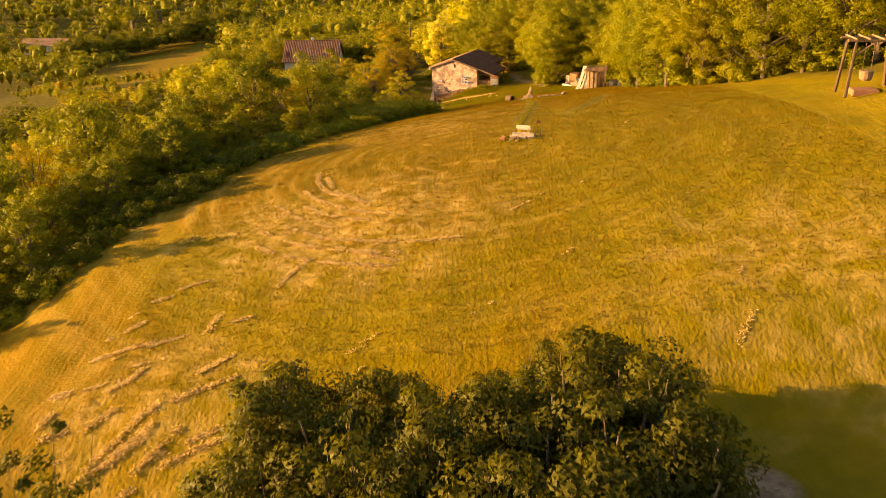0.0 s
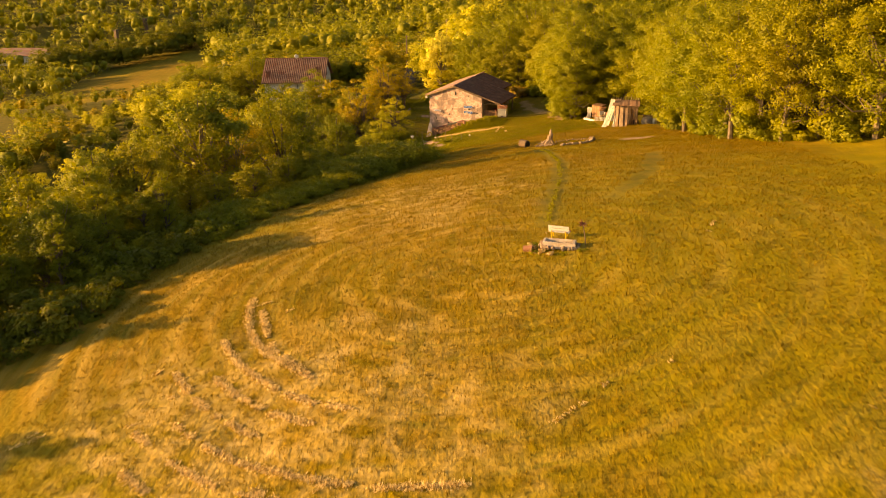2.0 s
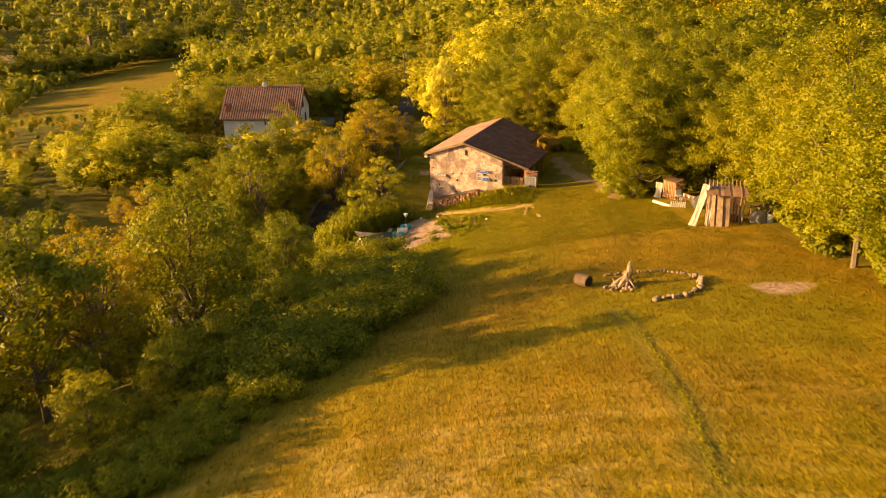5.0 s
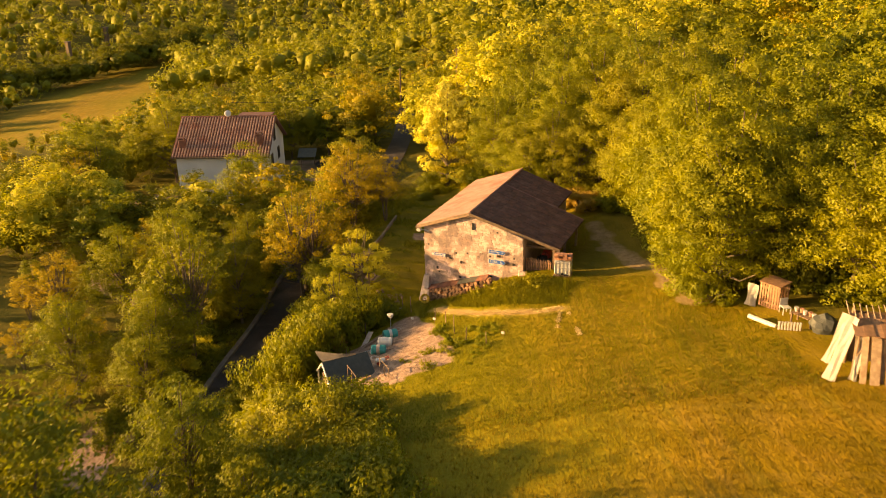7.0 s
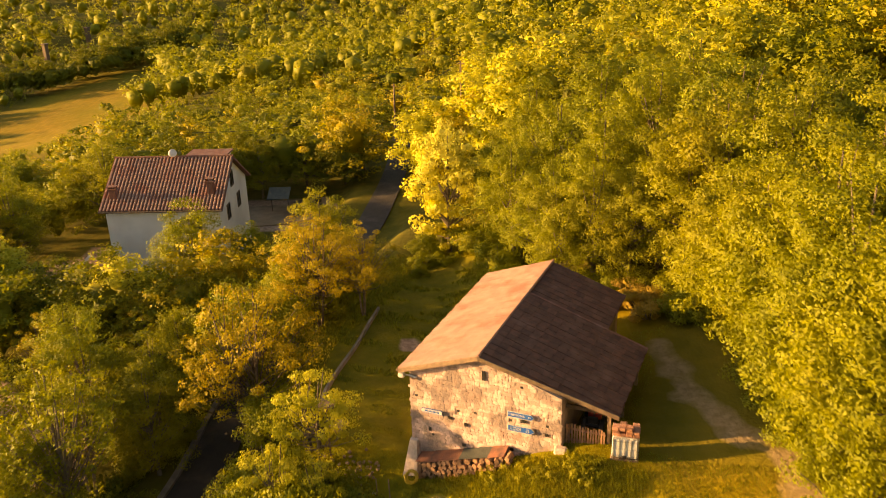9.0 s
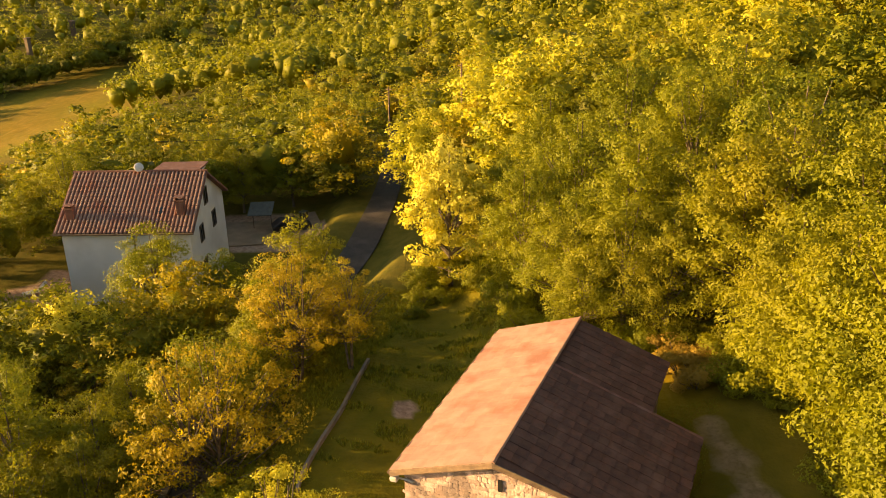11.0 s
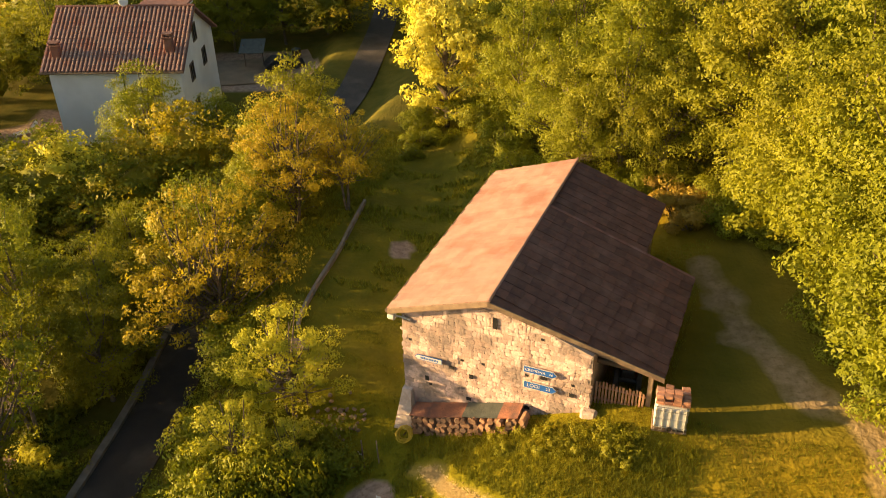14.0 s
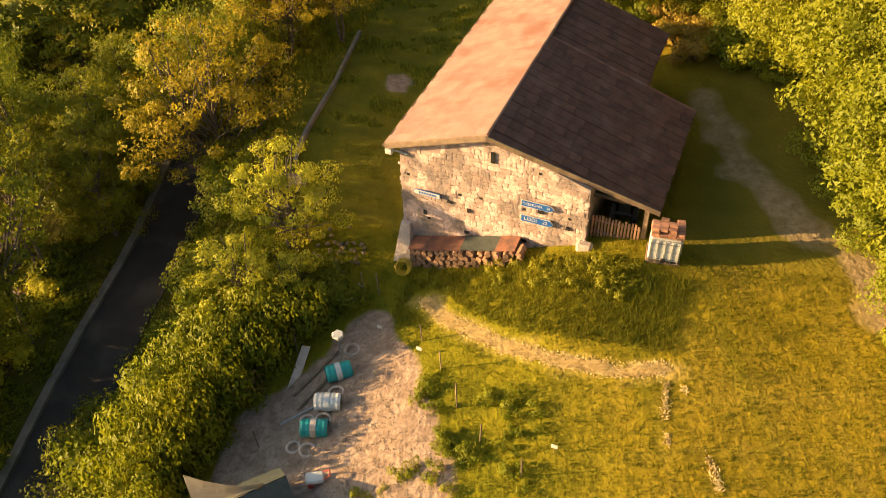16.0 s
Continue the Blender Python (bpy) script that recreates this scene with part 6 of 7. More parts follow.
# left wood below the meadow
for s, r, top in ((-95.7, -26, 10.2), (-88.6, -22.5, 12.6), (-80, -20.5, 13.0), (-72.4, -18.6, 13.2), (-71.0, -19, 14.0), (-69.9, -18.8, 13.3), (-62.8, -16, 12.8), (-54, -17, 9.0)):
    x, y = from_sr(s, r)
    TAKEN.append((x, y))
    plant_tree(random.choice(SLIM), x, y, (top - height(x, y)) / 14.2, GREEN_LABEL, group="trees below the meadow")
SHADE = [(-100, -24), (-96, -22), (-90.5, -19), (-84.5, -15.8), (-80, -13.8), (-76, -11.9), (-72.8, -12.0), (-69, -11.5), (-65, -9.9), (-61.3, -7.8), (-57, -5), (-53, -1.8), (-49, 0.1), (-45, 3), (-40, 4.4)]
s = -100.0
while s < -51:
    r = -21.5 + random.uniform(-1.5, 1.5) + 4 * smooth(-55, -40, s) - 6 * smooth(-76, -96, s)
    e = float(np.interp(s, [a for a, _ in SHADE], [b for _, b in SHADE]))
    x, y = from_sr(s, r)
    top = height(*from_sr(s, e)) + 0.177 * (e - r) + random.uniform(0.5, 1.5)
    TAKEN.append((x, y))
    plant_tree(random.choice(NEAR), x, y, (top - height(x, y)) / 11.5, GREEN_LABEL, group="trees below the meadow")
    s += random.uniform(2.4, 3.4)
count = 0
for i in range(4000):
    s, r = random.uniform(-92, 14), random.uniform(-62, -13)
    x, y = FX * s + FY * r, FY * s - FX * r
    lim = -20.5 - 6.0 * smooth(-66, -84, s) + 4.0 * smooth(-60, -35, s) + 2.0 * smooth(-35, -20, s) - 6 * smooth(-20, 0, s)
    if r > lim or near_line(x, y, ROAD)[0] < 4 or near_line(x, y, LOW_DRIVE)[0] < 3:
        continue
    if any(math.hypot(x - px, y - py) < 4.6 for px, py in TAKEN):
        continue
    TAKEN.append((x, y))
    if r > lim - 16 and count < 85:
        count += 1
        plant_tree(random.choice(NEAR[:4] + NEAR_RUST[:1]), x, y, random.uniform(0.78, 1.05) * (0.4 if y > -32 and x < -10 else 1.0), GREEN_LABEL, group="trees below the meadow")
    else:
        BACK.append((random.choice(MID), x, y, random.uniform(0.6, 0.85) * (0.42 if y > -32 else 1.0)))
joined_crowns("back_wood", BACK, "deep wood of golden green crowns behind the nearer trees")

# valley woods, thinning in detail with distance
VALLEY = []
for i in range(90000):
    s = random.uniform(20, 420)
    r = random.uniform(-0.62 * (s + 80), 0.5 * (s + 60))
    x, y = FX * s + FY * r, FY * s - FX * r
    if wood_edge(x, y) < 0.6 or near_line(x, y, ROAD)[0] < 4.2 or (abs(x + 40) < 13 and abs(y - 27) < 15) or (x > -14 and y < 42 and x < 24):
        continue
    if -34 < x < -9 and 19 < y < 48:
        continue
    if math.hypot(x + 36.5, y - 43.5) < 8 or (x > -20 and y < 20):
        continue
    gap = 3.6 + 0.011 * s
    cell = (int(math.floor(x / gap)), int(math.floor(y / gap)))
    if cell in CELLS:
        continue
    CELLS.add(cell)
    big = random.uniform(0.65, 1.15) * (1 + 0.25 * noise.noise(Vector((x * 0.04, y * 0.04, 9.0)))) * (1.2 if r > 5 else 0.9) * (0.42 if r < -48 and s < 150 else 1.0)
    if r < -100 and 70 < s < 270:
        big *= 0.8
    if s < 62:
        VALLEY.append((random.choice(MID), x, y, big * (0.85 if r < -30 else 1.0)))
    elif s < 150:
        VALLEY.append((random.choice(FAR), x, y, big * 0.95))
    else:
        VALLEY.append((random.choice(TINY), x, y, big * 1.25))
for i in range(6000):
    s, r = random.uniform(-60, 40), random.uniform(-170, -58)
    x, y = from_sr(s, r)
    cell = (int(math.floor(x / 5.0)), int(math.floor(y / 5.0)))
    if cell in CELLS or (abs(x + 46) < 10 and abs(y - 25) < 14):
        continue
    CELLS.add(cell)
    VALLEY.append((random.choice(FAR), x, y, random.uniform(0.6, 0.85)))
# tree row behind the far field; dark leaves hold its shade as colour
for (s0, r0), (s1, r1) in zip(((196, -142), (203, -132), (216, -114), (233, -103), (247, -97)), ((203, -132), (216, -114), (233, -103), (247, -97), (258, -88))):
    for k in range(16):
        f, back = random.random(), random.uniform(3, 13)
        x, y = from_sr(s0 + (s1 - s0) * f + back, r0 + (r1 - r0) * f - 0.4 * back)
        VALLEY.append((FAR[2], x, y, random.uniform(0.9, 1.25)))
for i in range(3200):
    s = random.uniform(420, 800)
    r = random.uniform(-0.62 * (s + 60), 0.55 * (s + 60))
    x, y = FX * s + FY * r, FY * s - FX * r
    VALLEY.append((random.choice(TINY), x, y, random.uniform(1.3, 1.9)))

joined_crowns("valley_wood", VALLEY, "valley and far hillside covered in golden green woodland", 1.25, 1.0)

# ---- shrubs ----
TAN = bush_mesh("tan_clump", 183, 1.5, 1.1, 12, 900, 0.2, STRAW)
AMBER_CLUMP = bush_mesh("amber_clump", 184, 1.5, 1.2, 16, 3600, 0.11, AMBER)
BUSH_FINE = [bush_mesh("bank_bramble", 190 + i, 1.7, 1.7, 28, 5600, 0.12, mt) for i, mt in enumerate((LEAF_GREEN, LEAF_GREEN, LEAF_GREEN))]
DEAD = bush_mesh("dead_shrub", 181, 1.5, 0.8, 12, 420, 0.12, LEAF_DEAD)
BUSH = [bush_mesh("bramble", 90 + i, 1.7, 1.7, 24, 2500, 0.2, mt) for i, mt in enumerate((LEAF_GREEN, LEAF_PALE, LEAF_GREEN, LEAF_DARK))]
random.seed(21)
for x, y in ((-3.5, -5.4), (-3.9, -6.9), (-4.0, -8.4), (-4.1, -9.8), (-4.2, -11.2), (-3.8, -12.6)):
    plant_bush(random.choice(BUSH_FINE), x, y, 1.15, "tall bramble bush shading the vegetable garden", group="bushes on the bank", tallness=(2.1 - height(x, y)) / 1.9)
for x, y, sc in ((-1, 18.6, 1.0), (1.6, 17.4, 1.0), (-3.4, 22.2, 1.1), (-5.6, 26.6, 1.0), (-8.2, 29, 1.1), (3.0, 16.4, 0.9), (6.0, 17.2, 0.9), (10.4, 16.6, 0.9), (8.0, 17.4, 0.8), (-7, 27.4, 1.0), (-4.4, 24.4, 0.9), (-2.2, 20.4, 0.8), (-11.2, 30.5, 1.0), (-10.6, 24.6, 0.6), (-11.0, 26.6, 0.8), (-9.3, 25.4, 0.6), (-12.0, 28.4, 0.9), (-10.2, 22.6, 0.5)):
    plant_bush(random.choice(BUSH_FINE), x, y, sc * 1.1, "undergrowth bush at the edge of the shaded lawn", group="bushes behind the barn")
for x, y, sc in ((-3.3, -5.4, 1.1), (-3.1, -8.0, 1.0), (-3.6, -7.2, 0.8)):
    plant_bush(DEAD, x, y, sc, "dead red-brown twiggy shrub beside the garden", "dead_shrub", "dead shrubs by the garden")
for x, y, sc in ((8.8, 13.7, 1.1), (7.6, 15.2, 1.2), (8.2, 14.4, 1.2), (9.0, 14.9, 1.0), (7.0, 15.8, 1.0)):
    plant_bush(AMBER_CLUMP, x, y, sc, "clump of tall dry amber grass on the bank behind the barn", "grass_clump", "dry grass behind the barn")
hedge_line = [from_sr(a, b) for a, b in BRUSH[6:]] + [(2.5, -17.8), (-0.5, -16.6), (-3.0, -14.5), (-4.4, -11.5), (-5.2, -7)]
hedge_label = "tangled green bramble bush on the bank"
for (ax, ay), (bx, by) in zip(hedge_line, hedge_line[1:]):
    lng = math.hypot(bx - ax, by - ay)
    nx, ny = -(by - ay) / lng, (bx - ax) / lng
    for back, gap, lo, hi in ((1.5, 1.9, 1.15, 1.5), (3.6, 2.3, 1.3, 1.75), (6.0, 2.8, 1.2, 1.9)):
        f = random.uniform(0, gap)
        while f < lng:
            x, y = ax + (bx - ax) * f / lng + nx * (back + random.uniform(-0.5, 0.5)), ay + (by - ay) * f / lng + ny * (back + random.uniform(-0.5, 0.5))
            f += gap * random.uniform(0.75, 1.25)
            if near_line(x, y, ROAD)[0] > 2.6 and near_line(x, y, GARDEN)[0] > 2.3:
                k = random.uniform(lo, hi) * (1.0 - 0.45 * smooth(-42, -52, y) if y < -20 else 0.8)
                plant_bush(random.choice(BUSH_FINE), x, y, k, hedge_label, group="bushes on the bank")
for x, y in ((-8.6, -9), (-7.6, -6.5), (-9, -4), (-7, -12.5), (-8.4, -15.5), (-5.6, -15), (-9.6, -1.4), (-9.4, 2), (-10.8, 5), (-8.2, 0.2), (-6.6, -9.5), (-4.6, -7.8), (-6, -7.4), (-4.0, -6.2), (-7.2, -3.2), (-4.9, -10), (-4.6, -12.8), (-3.2, -4.6), (-2.2, -3.4), (-5.4, -5.6), (-6.4, -11.4)):
    plant_bush(random.choice(BUSH_FINE), x, y, random.uniform(1.05, 1.4), "tangled green bramble bush above the lane", group="bushes on the bank", tallness=2.0 if -6.5 < x and -13 < y < -5 else 1.0)
# two bushes in three take dark leaves, the wood's shade put into colour
edge_line = [from_sr(a, b) for a, b in BRUSH[:7]]
for (ax, ay), (bx, by) in zip(edge_line, edge_line[1:]):
    lng = math.hypot(bx - ax, by - ay)
    for back in (0.8, 2.6, 4.6):
        f = random.uniform(0, 1.5)
        while f < lng:
            plant_bush(random.choice((BUSH[0], BUSH[3], BUSH[3])), ax + (bx - ax) * f / lng - back + random.uniform(-.5, .5), ay + (by - ay) * f / lng - 0.3 * back, random.uniform(0.6, 1.0), "bush at the lower wood's edge, leaves darkened for its shade", group="bushes below the meadow")
            f += random.uniform(1.6, 2.4)
for i in range(len(EDGE) - 1):
    for k in range(5):
        f = random.random()
        a, b = EDGE[i], EDGE[i + 1]
        plant_bush(random.choice((BUSH[0], BUSH[2], BUSH[3])), a[0] + (b[0] - a[0]) * f + random.uniform(0.3, 2.5), a[1] + (b[1] - a[1]) * f + random.uniform(0.3, 2.0), random.uniform(0.8, 1.5), "undergrowth bush at the foot of the wood", group="bushes at the wood's edge")
for i in range(34):
    f = random.random()
    x, y = 2.6 + 11 * f, 14.6 + random.uniform(-0.6, 2.2) - 1.5 * f
    if 5.4 < x < 9.8:
        continue
    plant_bush(random.choice(BUSH_FINE), x, y, random.uniform(0.6, 1.0), "undergrowth bush in the shade behind the barn", group="bushes behind the barn")
for i in range(30):
    k = random.uniform(1.2, 6.2)
    j = int(k)
    px, py = ROAD[j][0] + (ROAD[j + 1][0] - ROAD[j][0]) * (k - j), ROAD[j][1] + (ROAD[j + 1][1] - ROAD[j][1]) * (k - j)
    plant_bush(random.choice(BUSH), px - random.uniform(3.6, 6.2), py + random.uniform(-1, 1), random.uniform(0.6, 1.1), "bush on the verge below the lane", group="bushes along the lane")
WEED = [bush_mesh("weed", 150 + i, 0.5, 0.4, 10, 420, 0.07, LEAF_GREEN) for i in range(2)]
for i in range(60):
    k = random.uniform(1.2, 5.4)
    j = int(k)
    px, py = ROAD[j][0] + (ROAD[j + 1][0] - ROAD[j][0]) * (k - j), ROAD[j][1] + (ROAD[j + 1][1] - ROAD[j][1]) * (k - j)
    plant_bush(random.choice(WEED), px - random.uniform(1.9, 4.2), py, random.uniform(1.2, 2.2), "leafy weeds on the grassy verge of the lane", "weed_clump", "weeds along the lane")
for i in range(46):
    x, y = random.uniform(2.6, 8.5), random.uniform(-13.5, -6.6)
    if math.hypot((x - 2.0) / 2.2, (y + 8.6) / 4.0) > 0.85:
        plant_bush(random.choice(WEED), x, y, random.uniform(0.6, 1.3), "small leafy garden plant in the soil", "garden_plant", "plants in the garden")
for x, y, sc in ((20.0, -3.6, 1.3), (18.9, -1.9, 1.2), (18.2, 0.6, 1.1), (17.4, 2.6, 1.1), (16.3, 5.2, 1.0), (15.2, 7.6, 1.0)):
    plant_bush(random.choice(BUSH_FINE), x, y, sc, "leafy bush at the foot of the wood beside the track", group="bushes at the wood's edge")
for x, y, sc in ((34.9, -70.0, 0.9), (35.2, -70.7, 0.7), (37.3, -70.5, 0.6), (36.5, -70.9, 0.6)):
    plant_bush(random.choice(WEED), x, y, sc, "weeds growing round the stone trough", "weed_clump", "weeds by the trough")
for x, y, sc in ((35.05, -70.3, 0.24), (35.4, -70.8, 0.2), (35.95, -70.95, 0.18), (34.8, -70.5, 0.18)):
    plant_bush(TAN, x, y, sc, "dry straw-coloured grass clump beside the trough", "grass_clump", "dry grass by the trough")
# shading trees on the slope below the meadow's edge
for line in (hedge_line[:8], edge_line):
    for (ax, ay), (bx, by) in zip(line, line[1:]):
        for k in range(2):
            f = (k + random.uniform(0.2, 0.8)) / 2
            mx, my = ax + (bx - ax) * f, ay + (by - ay) * f
            x, y = mx - random.uniform(5.6, 8.0), my - random.uniform(1.0, 3.0)
            if near_line(x, y, ROAD)[0] < 3.0 or near_line(x, y, LOW_DRIVE)[0] < 2.5:
                continue
            tall = height(mx, my) + (random.uniform(0.2, 1.2) if line is edge_line else random.uniform(1.2, 2.6)) - height(x, y)
            plant_tree(random.choice(NEAR), x, y, max(0.35, tall / 11.0), GREEN_LABEL, group="trees below the meadow")
for k in range(44):
    x = random.uniform(4.2, 10.2)
    plant_bush(random.choice(WEED), x, random.uniform(-1.9, -0.7) - 0.02 * x, random.uniform(0.6, 1.4), "leafy green weed at the foot of the barn wall", "weed_clump", "weeds by the barn")
# tall clipped hedge near the start
HEDGE = [tree_meshes("hedge", 120 + i, 4.0, 1.75, 0.0, 60, 10500, 0.115, LEAF_HEDGE, 3, puff=(0.16, 0.32), loose=0.8) for i in range(3)]
for row in range(5):
    for colm in range(6):
        hs, hr = -108.0 - 2.5 * row + random.uniform(-.5, .5), -4.3 + 2.3 * colm + 0.7 * (row % 2) + random.uniform(-.4, .4)
        x, y = from_sr(hs, hr)
        top = 12.4 - 0.52 * (hs + 108.0) + random.uniform(-1.2, 0.3) + 0.7 * (colm > 3)
        plant_bush(HEDGE[(row + colm) % 3], x, y, max(0.9, min(1.75, (top - height(x, y)) / 4.0)), "tall dense dark green hedge bush on the meadow", "hedge_bush", "hedge on the meadow")

# ---- grass ----
rng = np.random.default_rng(3)
def tufts(n, area, tall, wide, keep, blades=3):
    out = []
    s0, s1, r0, r1 = area
    for i in range(n):
        s, r = rng.uniform(s0, s1), rng.uniform(r0, r1)
        x, y = FX * s + FY * r, FY * s - FX * r
        if not keep(x, y):
            continue
        z = height(x, y)
        for b in range(blades):
            a = rng.uniform(0, 6.28)
            h = tall * rng.uniform(0.5, 1.4)
            bx, by = x + rng.normal() * 0.07, y + rng.normal() * 0.07
            dx, dy = math.cos(a) * wide, math.sin(a) * wide
            lx, ly = rng.normal() * h * 0.35, rng.normal() * h * 0.35
            out += [(bx - dx, by - dy, z - 0.02), (bx + dx, by + dy, z - 0.02), (bx + lx, by + ly, z + h)]
    v = np.array(out).reshape(-1, 3, 3)
    face = unit(np.cross(v[:, 1] - v[:, 0], v[:, 2] - v[:, 0]))
    back = face[:, 2] < 0
    v[back] = v[back][:, ::-1]
    face[back] *= -1
    return v.reshape(-1, 3), np.repeat(unit(face * 0.45 + np.array([0, 0, 0.75])), 3, axis=0)


def grass_field(name, blades, material, label):
    return tagged(new(name, mesh_quads(name, blades[0], material, 3, blades[1])), label, "grass", kind="stuff")


def on_grass(x, y):
    c = cover(x, y)
    return c[0] < 0.4 and c[1] < 0.4


grass_field("meadow_grass", tufts(100000, (-104, -22, -14, 24), 0.105, 0.015, on_grass), GRASS_BLADE, "short mown golden meadow grass")
grass_field("lush_grass", tufts(66000, (-24, 8, -7, 19), 0.09, 0.014, lambda x, y: on_grass(x, y) and near_line(x, y, CUT_PATH)[0] > 0.5), LUSH_BLADE, "longer lush green grass round the barn")
grass_field("lawn_grass", tufts(24000, (8, 40, -14, 6), 0.2, 0.03, on_grass), LUSH_BLADE, "shaded lawn grass behind the barn")
grass_field("bank_grass", tufts(19000, (-9, 3, -1, 12), 0.22, 0.016, lambda x, y: on_grass(x, y) and near_line(x, y, CUT_PATH)[0] > 0.7 and -4.2 < y < -0.9 and 1 < x < 11.5), LUSH_BLADE, "tall uncut grass on the bank before the barn")


def windrow(name, lines, label, wide, n_per_m, heap=0.0, keep=0.4, material=STRAW):
    """Raked lines of dry hay lying on the grass."""
    out = []
    for line in lines:
        for (ax, ay), (bx, by) in zip(line, line[1:]):
            lng = math.hypot(bx - ax, by - ay)
            for k in range(int(lng * n_per_m)):
                f = rng.random()
                if noise.noise(Vector((ax + (bx - ax) * f, ay + (by - ay) * f, 2.0)) * 1.3) < 0.35 - keep:
                    continue
                x, y = ax + (bx - ax) * f + rng.normal() * wide, ay + (by - ay) * f + rng.normal() * wide
                z = height(x, y) + 0.012 + heap * (0.4 + rng.random())
                p = np.array([x, y, z])
                u, v = rng.normal(size=3), rng.normal(size=3)
                u, v = u / np.linalg.norm(u) * rng.uniform(0.06, 0.17), v / np.linalg.norm(v) * 0.028
                u[2] = abs(u[2]) * (0.6 if heap else 0.15)
                out += [tuple(p - v), tuple(p + v), tuple(p + u)]
    v = np.array(out).reshape(-1, 3, 3)
    face = unit(np.cross(v[:, 1] - v[:, 0], v[:, 2] - v[:, 0]))
    back = face[:, 2] < 0
    v[back] = v[back][:, ::-1]
    face[back] *= -1
    facing = np.repeat(unit(face * 0.5 + np.array([-0.25, -0.1, 0.7])), 3, axis=0)
    return tagged(new(name, mesh_quads(name, v.reshape(-1, 3), material, 3, facing)), label, "hay", kind="stuff")


def arc(cx, cy, r, a0, a1, n=10):
    return [(cx + r * math.cos(radians(a0 + (a1 - a0) * k / n)), cy + r * math.sin(radians(a0 + (a1 - a0) * k / n))) for k in range(n + 1)]


sapling = tree_meshes("sapling", 140, 11.5, 2.1, 0.4, 36, 2600, 0.17, LEAF_HEDGE, 3, puff=(0.10, 0.22), low=0.9, slim=0.25)
plant_tree(sapling, 37.2, -112.2, (16.9 - height(37.2, -112.2)) / 11.5, "thin sparse sapling with dark leaves on the meadow edge", spin=20)
HAY = [[(28.3, -103.2), (29.8, -100.1)], [(29.1, -102.5), (30.3, -100.7)], [(30.4, -102.8), (31.3, -100.8)], [(26.8, -102.4), (28.0, -100.7)], [(27.4, -99.3), (27.3, -97.1)], [(23.7, -96.3), (24.8, -94.7)], [(30.5, -98.4), (31.2, -96.7)], [(26.8, -100.0), (27.5, -98.6)], [(28.1, -104.0), (30.1, -101.5)], [(28.5, -94.8), (28.4, -92.7)], [(25.1, -102.4), (25.3, -101.5)]]
ARCS = [arc(33.5, -72, rad, a0, a1) for rad, a0, a1 in ((10.5, 202, 252), (11.6, 222, 266), (12.6, 236, 262), (13.7, 229, 256), (14.3, 226, 236), (14.9, 243, 287), (16.0, 240, 280), (17.2, 246, 276))]
for k in range(15):
    x, y, lng = random.uniform(23.5, 31.5), random.uniform(-104.5, -92), random.uniform(0.8, 3.2)
    ARCS.append([(x, y), (x + 0.4 * lng, y + 0.33 * lng), (x + 0.8 * lng, y + 0.6 * lng)])
MOWN = []
random.seed(77)
for k in range(26):
    hs, hr = random.uniform(-106, -74), random.uniform(-17, 14)
    x, y = FX * hs + FY * hr, FY * hs - FX * hr
    a = radians(62 + random.uniform(-14, 14) + 1.2 * hr)
    d = random.uniform(0.4, 1.5)
    MOWN.append([(x, y), (x + d * math.cos(a), y + d * math.sin(a))])
windrow("hay_rows", HAY, "thick raked rows of pale dry hay on the meadow", 0.10, 230, 0.05, 0.6)
windrow("hay_rows", ARCS + [[(30.2, -91.5), (30.2, -90.3), (30.6, -88.3)], [(31.5, -87.6), (35.3, -88.7)], [(25.0, -77.2), (27.5, -80.3), (30.1, -81.9)]], "curved raked lines of pale dry hay on the meadow", 0.085, 230, 0.014, 0.65)
windrow("hay_wisps", MOWN, "thin wisps of hay left on the mown meadow", 0.05, 60, 0.02)
windrow("cut_path", [CUT_PATH], "strip of pale cut straw across the bank", 0.13, 1500, 0.0, 1.0)
windrow("rut_grass", [RUTS[0]], "line of dark rank grass along a wheel rut", 0.08, 60, 0.05, 0.7, LUSH_BLADE)
windrow("cut_path", [[(11.5, -5.0), (11.7, -6.2), (12.2, -8.2)], [(12.1, -5.4), (13.0, -7.3), (13.7, -9.0)]], "thin line of straw left by mowing", 0.06, 160, 0.02, 0.6)

# ---- stones of the barn wall and tiles of its roof ----
random.seed(31)
WALL_STONE, nt, bsdf = nodes_of("wall_stone")
geo = nt.nodes.new("ShaderNodeNewGeometry")
info = nt.nodes.new("ShaderNodeObjectInfo")
both = nt.nodes.new("ShaderNodeMath")
both.operation = "ADD"
nt.links.new(geo.outputs["Random Per Island"], both.inputs[0])
nt.links.new(info.outputs["Random"], both.inputs[1])
turn = nt.nodes.new("ShaderNodeMath")
turn.operation = "FRACT"
nt.links.new(both.outputs[0], turn.inputs[0])
few = nt.nodes.new("ShaderNodeMapRange")
few.inputs[1].default_value = 0.4
nt.links.new(turn.outputs[0], few.inputs[0])
tone = ramp_mix(nt, few.outputs[0], (0.70, 0.49, 0.425), (0.40, 0.27, 0.225))
# broad patches: grey render smears and tree dapple painted into the stone
tone = ramp_mix(nt, noise_of(nt, 0.75, 6, 0.48, 0.57, shifted(nt, 13)), tone, (0.25, 0.185, 0.16))
tone = ramp_mix(nt, noise_of(nt, 1.8, 5, 0.5, 0.66), tone, (0.37, 0.25, 0.205))
tone = ramp_mix(nt, noise_of(nt, 7, 5, 0.5, 0.8), tone, (0.36, 0.27, 0.22))
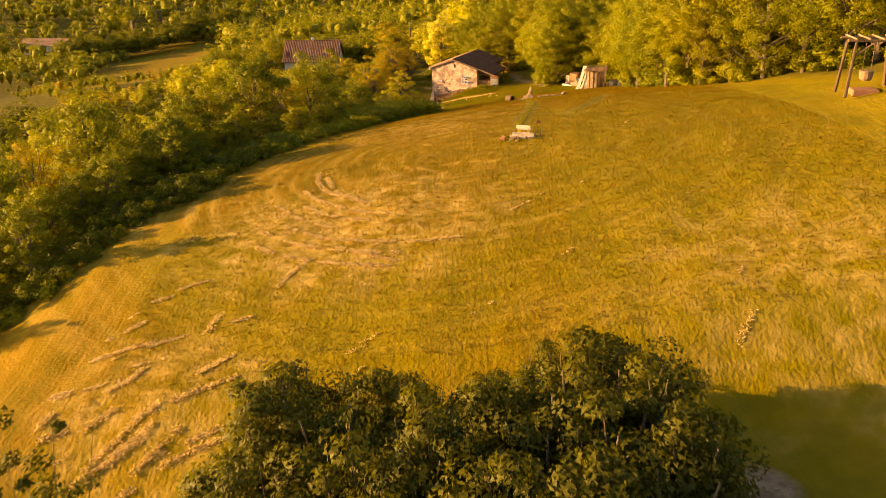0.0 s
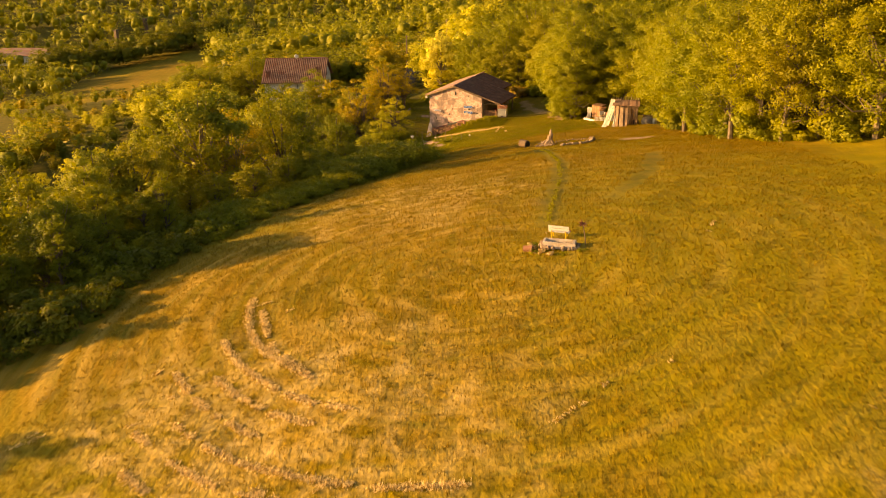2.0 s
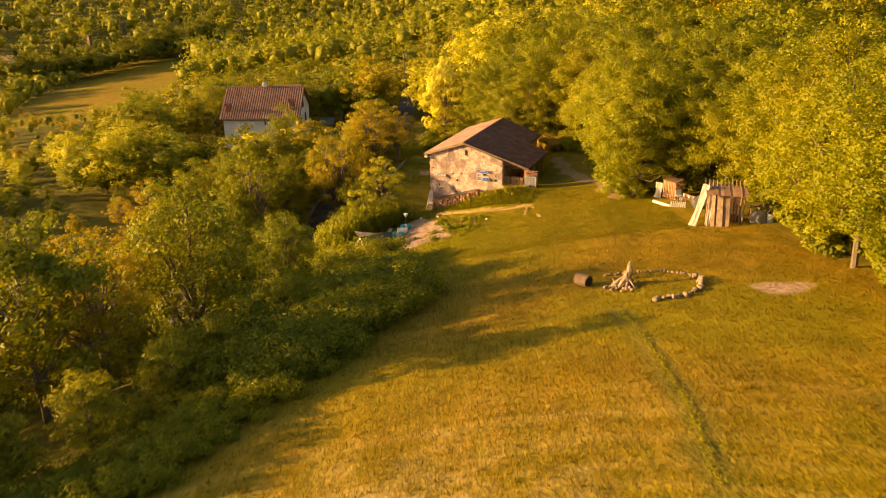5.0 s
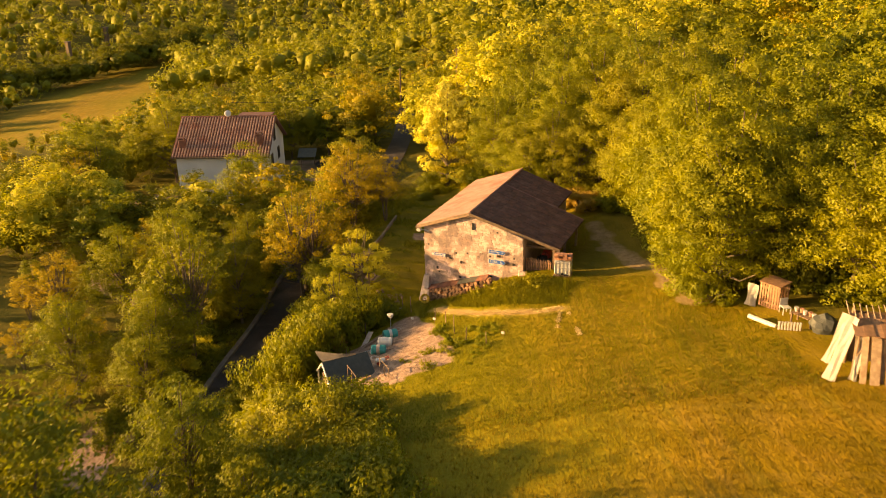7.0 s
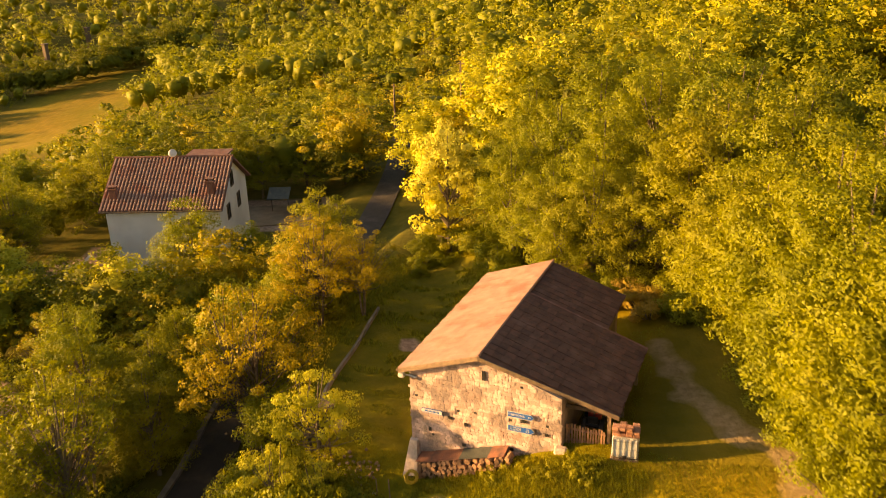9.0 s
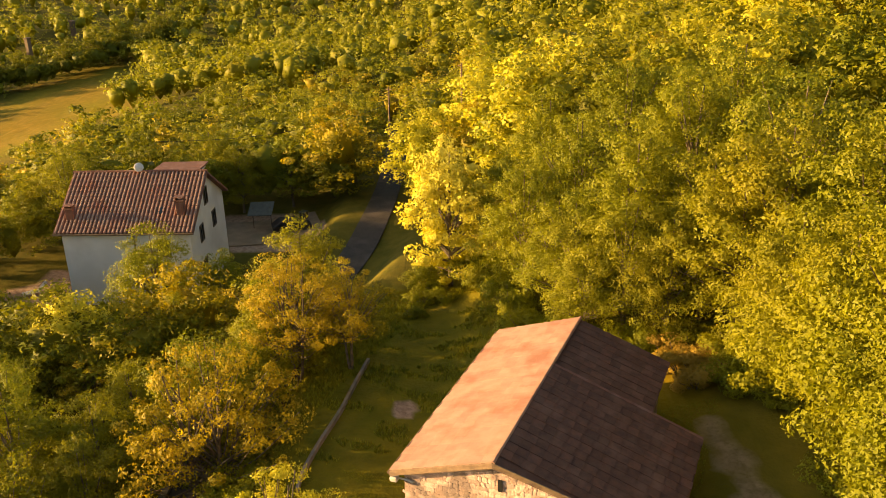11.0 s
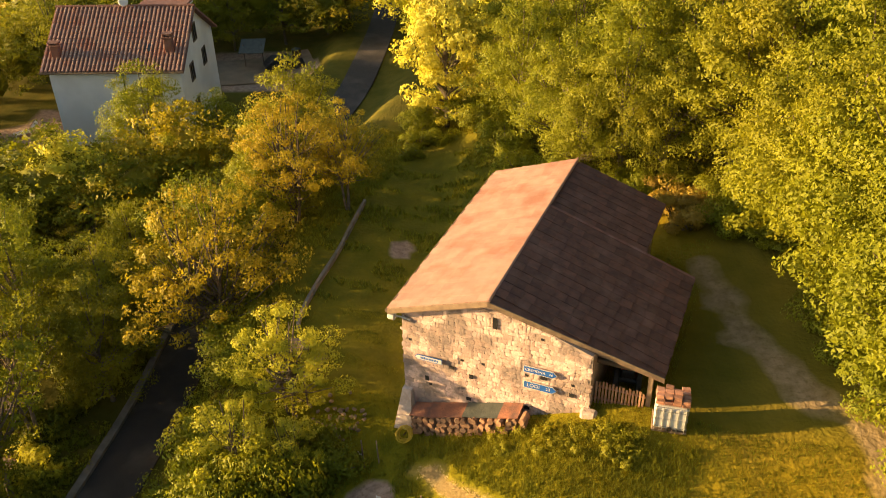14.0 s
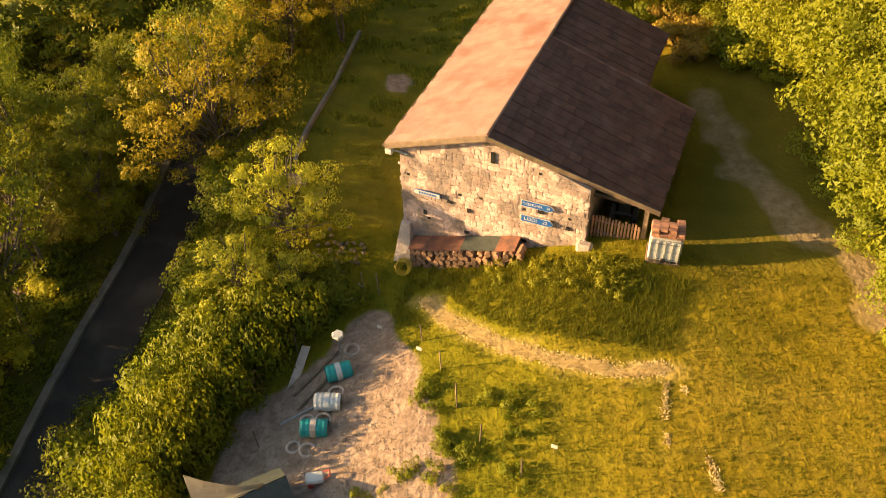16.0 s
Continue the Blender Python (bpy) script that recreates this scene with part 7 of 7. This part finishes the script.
nt.links.new(tone, bsdf.inputs["Base Color"])
bsdf.inputs["Roughness"].default_value = 0.92
bump_on(nt, bsdf, noise_of(nt, 14, 6, 0.2, 0.8), 0.8, 0.02)
stone_meshes = []
for i in range(9):
    bm = bmesh.new()
    bmesh.ops.create_cube(bm, size=1)
    bmesh.ops.bevel(bm, geom=list(bm.edges), offset=0.22, segments=1, affect="EDGES")
    for v in bm.verts:
        v.co += Vector((random.uniform(-1, 1) * 0.07, random.uniform(-1, 1) * 0.10, random.uniform(-1, 1) * 0.07))
    me = bpy.data.meshes.new("stone")
    bm.to_mesh(me)
    bm.free()
    me.materials.append(WALL_STONE)
    stone_meshes.append(me)
z = -0.1
LAID = []
HOLES = ((2.45, 3.73), (3.3, 3.81), (1.12, 2.13), (5.65, 3.92), (4.74, 2.28), (6.76, 3.87), (5.02, 3.81), (0.31, 4.13), (5.54, 5.63))
# uncut wall: a dark plate at each hole stands in for its shade
for hx, hz in HOLES:
    bm = bmesh.new()
    box(bm, (hx - 0.065, -0.012, hz - 0.055), (hx + 0.065, 0.02, hz + 0.055), 0.01)
    part("putlog_hole", bm, DARK, front_wall)
while z < RIDGE_Z - 0.3:
    h = random.uniform(0.13, 0.25)
    x = random.uniform(-0.05, 0.05)
    while x < W - 0.1:
        w = random.choice((0.16, 0.22, 0.28, 0.36, 0.5)) * random.uniform(0.85, 1.15)
        w = min(w, W + 0.03 - x)
        xc = x + w / 2
        top = min(roof_z(max(0, x)), roof_z(min(W, x + w))) - 0.22
        low = (xc - 2.5) * 0.36
        hh = min(h, top - z)
        if hh > 0.08 and z + h > low and w > 0.1 and not any(abs(xc - hx) < w / 2 + 0.05 and abs(z + hh / 2 - hz) < hh / 2 + 0.04 for hx, hz in HOLES):
            m = (pose(xc, -0.005, z + hh / 2, 0, random.uniform(-7, 7), 0) @ Matrix.Diagonal((w * 1.05, random.uniform(0.028, 0.05), hh * 1.06, 1)))
            LAID.append((random.choice(stone_meshes), m))
        x += w
    z += h
random.shuffle(LAID)
for me, m in LAID[:300]:
    share("stone", me, front_wall, m)
bm = bmesh.new()
for me, m in LAID[300:]:
    n0 = len(bm.verts)
    bm.from_mesh(me)
    bm.verts.ensure_lookup_table()
    for v in bm.verts[n0:]:
        v.co = m @ v.co
tagged(part("rubble_infill", bm, WALL_STONE, front_wall), kind="stuff")


def tile_mesh(lng, wide, material, name):
    bm = bmesh.new()
    box(bm, (-wide / 2 + 0.004, 0, 0.0), (wide / 2 - 0.004, lng * 1.06, 0.03), 0.004)
    for v in bm.verts:
        if v.co.y < lng * 0.5:
            v.co.z += 0.025
    me = bpy.data.meshes.new(name)
    bm.to_mesh(me)
    bm.free()
    me.materials.append(material)
    return me


def lay_tiles(parent, x_eave, z_eave, slope_deg, facing, y0, y1, lng, wide, me, limit, drop=0.0, verge=-9.0):
    rows, cols = int(limit / lng), int(round((y1 - y0) / wide))
    for i in range(rows):
        for j in range(cols):
            y = y0 + (j + 0.5) * (y1 - y0) / cols
            if y - wide * 0.3 < verge * (1 - i / rows):
                continue
            stagger = lng * 0.14 * (j % 2) if i < rows - 1 else 0.0
            m = Matrix.Translation((x_eave, y, z_eave - drop)) @ pose(0, 0, 0, 0, 0, facing) @ pose(0, 0, 0, slope_deg, 0, 0) @ Matrix.Translation((0, i * lng + stagger, 0.004 + 0.006 * (j % 2))) @ pose(0, 0, 0, random.uniform(-.5, .5), random.uniform(-.6, .6), random.uniform(-.7, .7))
            share("shingle", me, parent, m)


wide = 0.47
right_deg = math.degrees(math.atan(SR))
left_deg = math.degrees(math.atan(SL))
LR = math.hypot(ER_X - RIDGE_X, ER_Z - RIDGE_Z)
LLEN = math.hypot(EL_X - RIDGE_X, EL_Z - RIDGE_Z)
tile_r = tile_mesh(LR / 14, wide, BARN_TILE_SHADED, "shingle")
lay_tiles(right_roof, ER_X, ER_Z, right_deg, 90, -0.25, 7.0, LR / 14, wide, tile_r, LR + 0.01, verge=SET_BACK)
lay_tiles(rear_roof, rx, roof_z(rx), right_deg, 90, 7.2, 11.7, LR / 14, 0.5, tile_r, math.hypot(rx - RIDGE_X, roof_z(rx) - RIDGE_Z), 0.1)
# same kind of tile as the right slope, with sunlight in its colour
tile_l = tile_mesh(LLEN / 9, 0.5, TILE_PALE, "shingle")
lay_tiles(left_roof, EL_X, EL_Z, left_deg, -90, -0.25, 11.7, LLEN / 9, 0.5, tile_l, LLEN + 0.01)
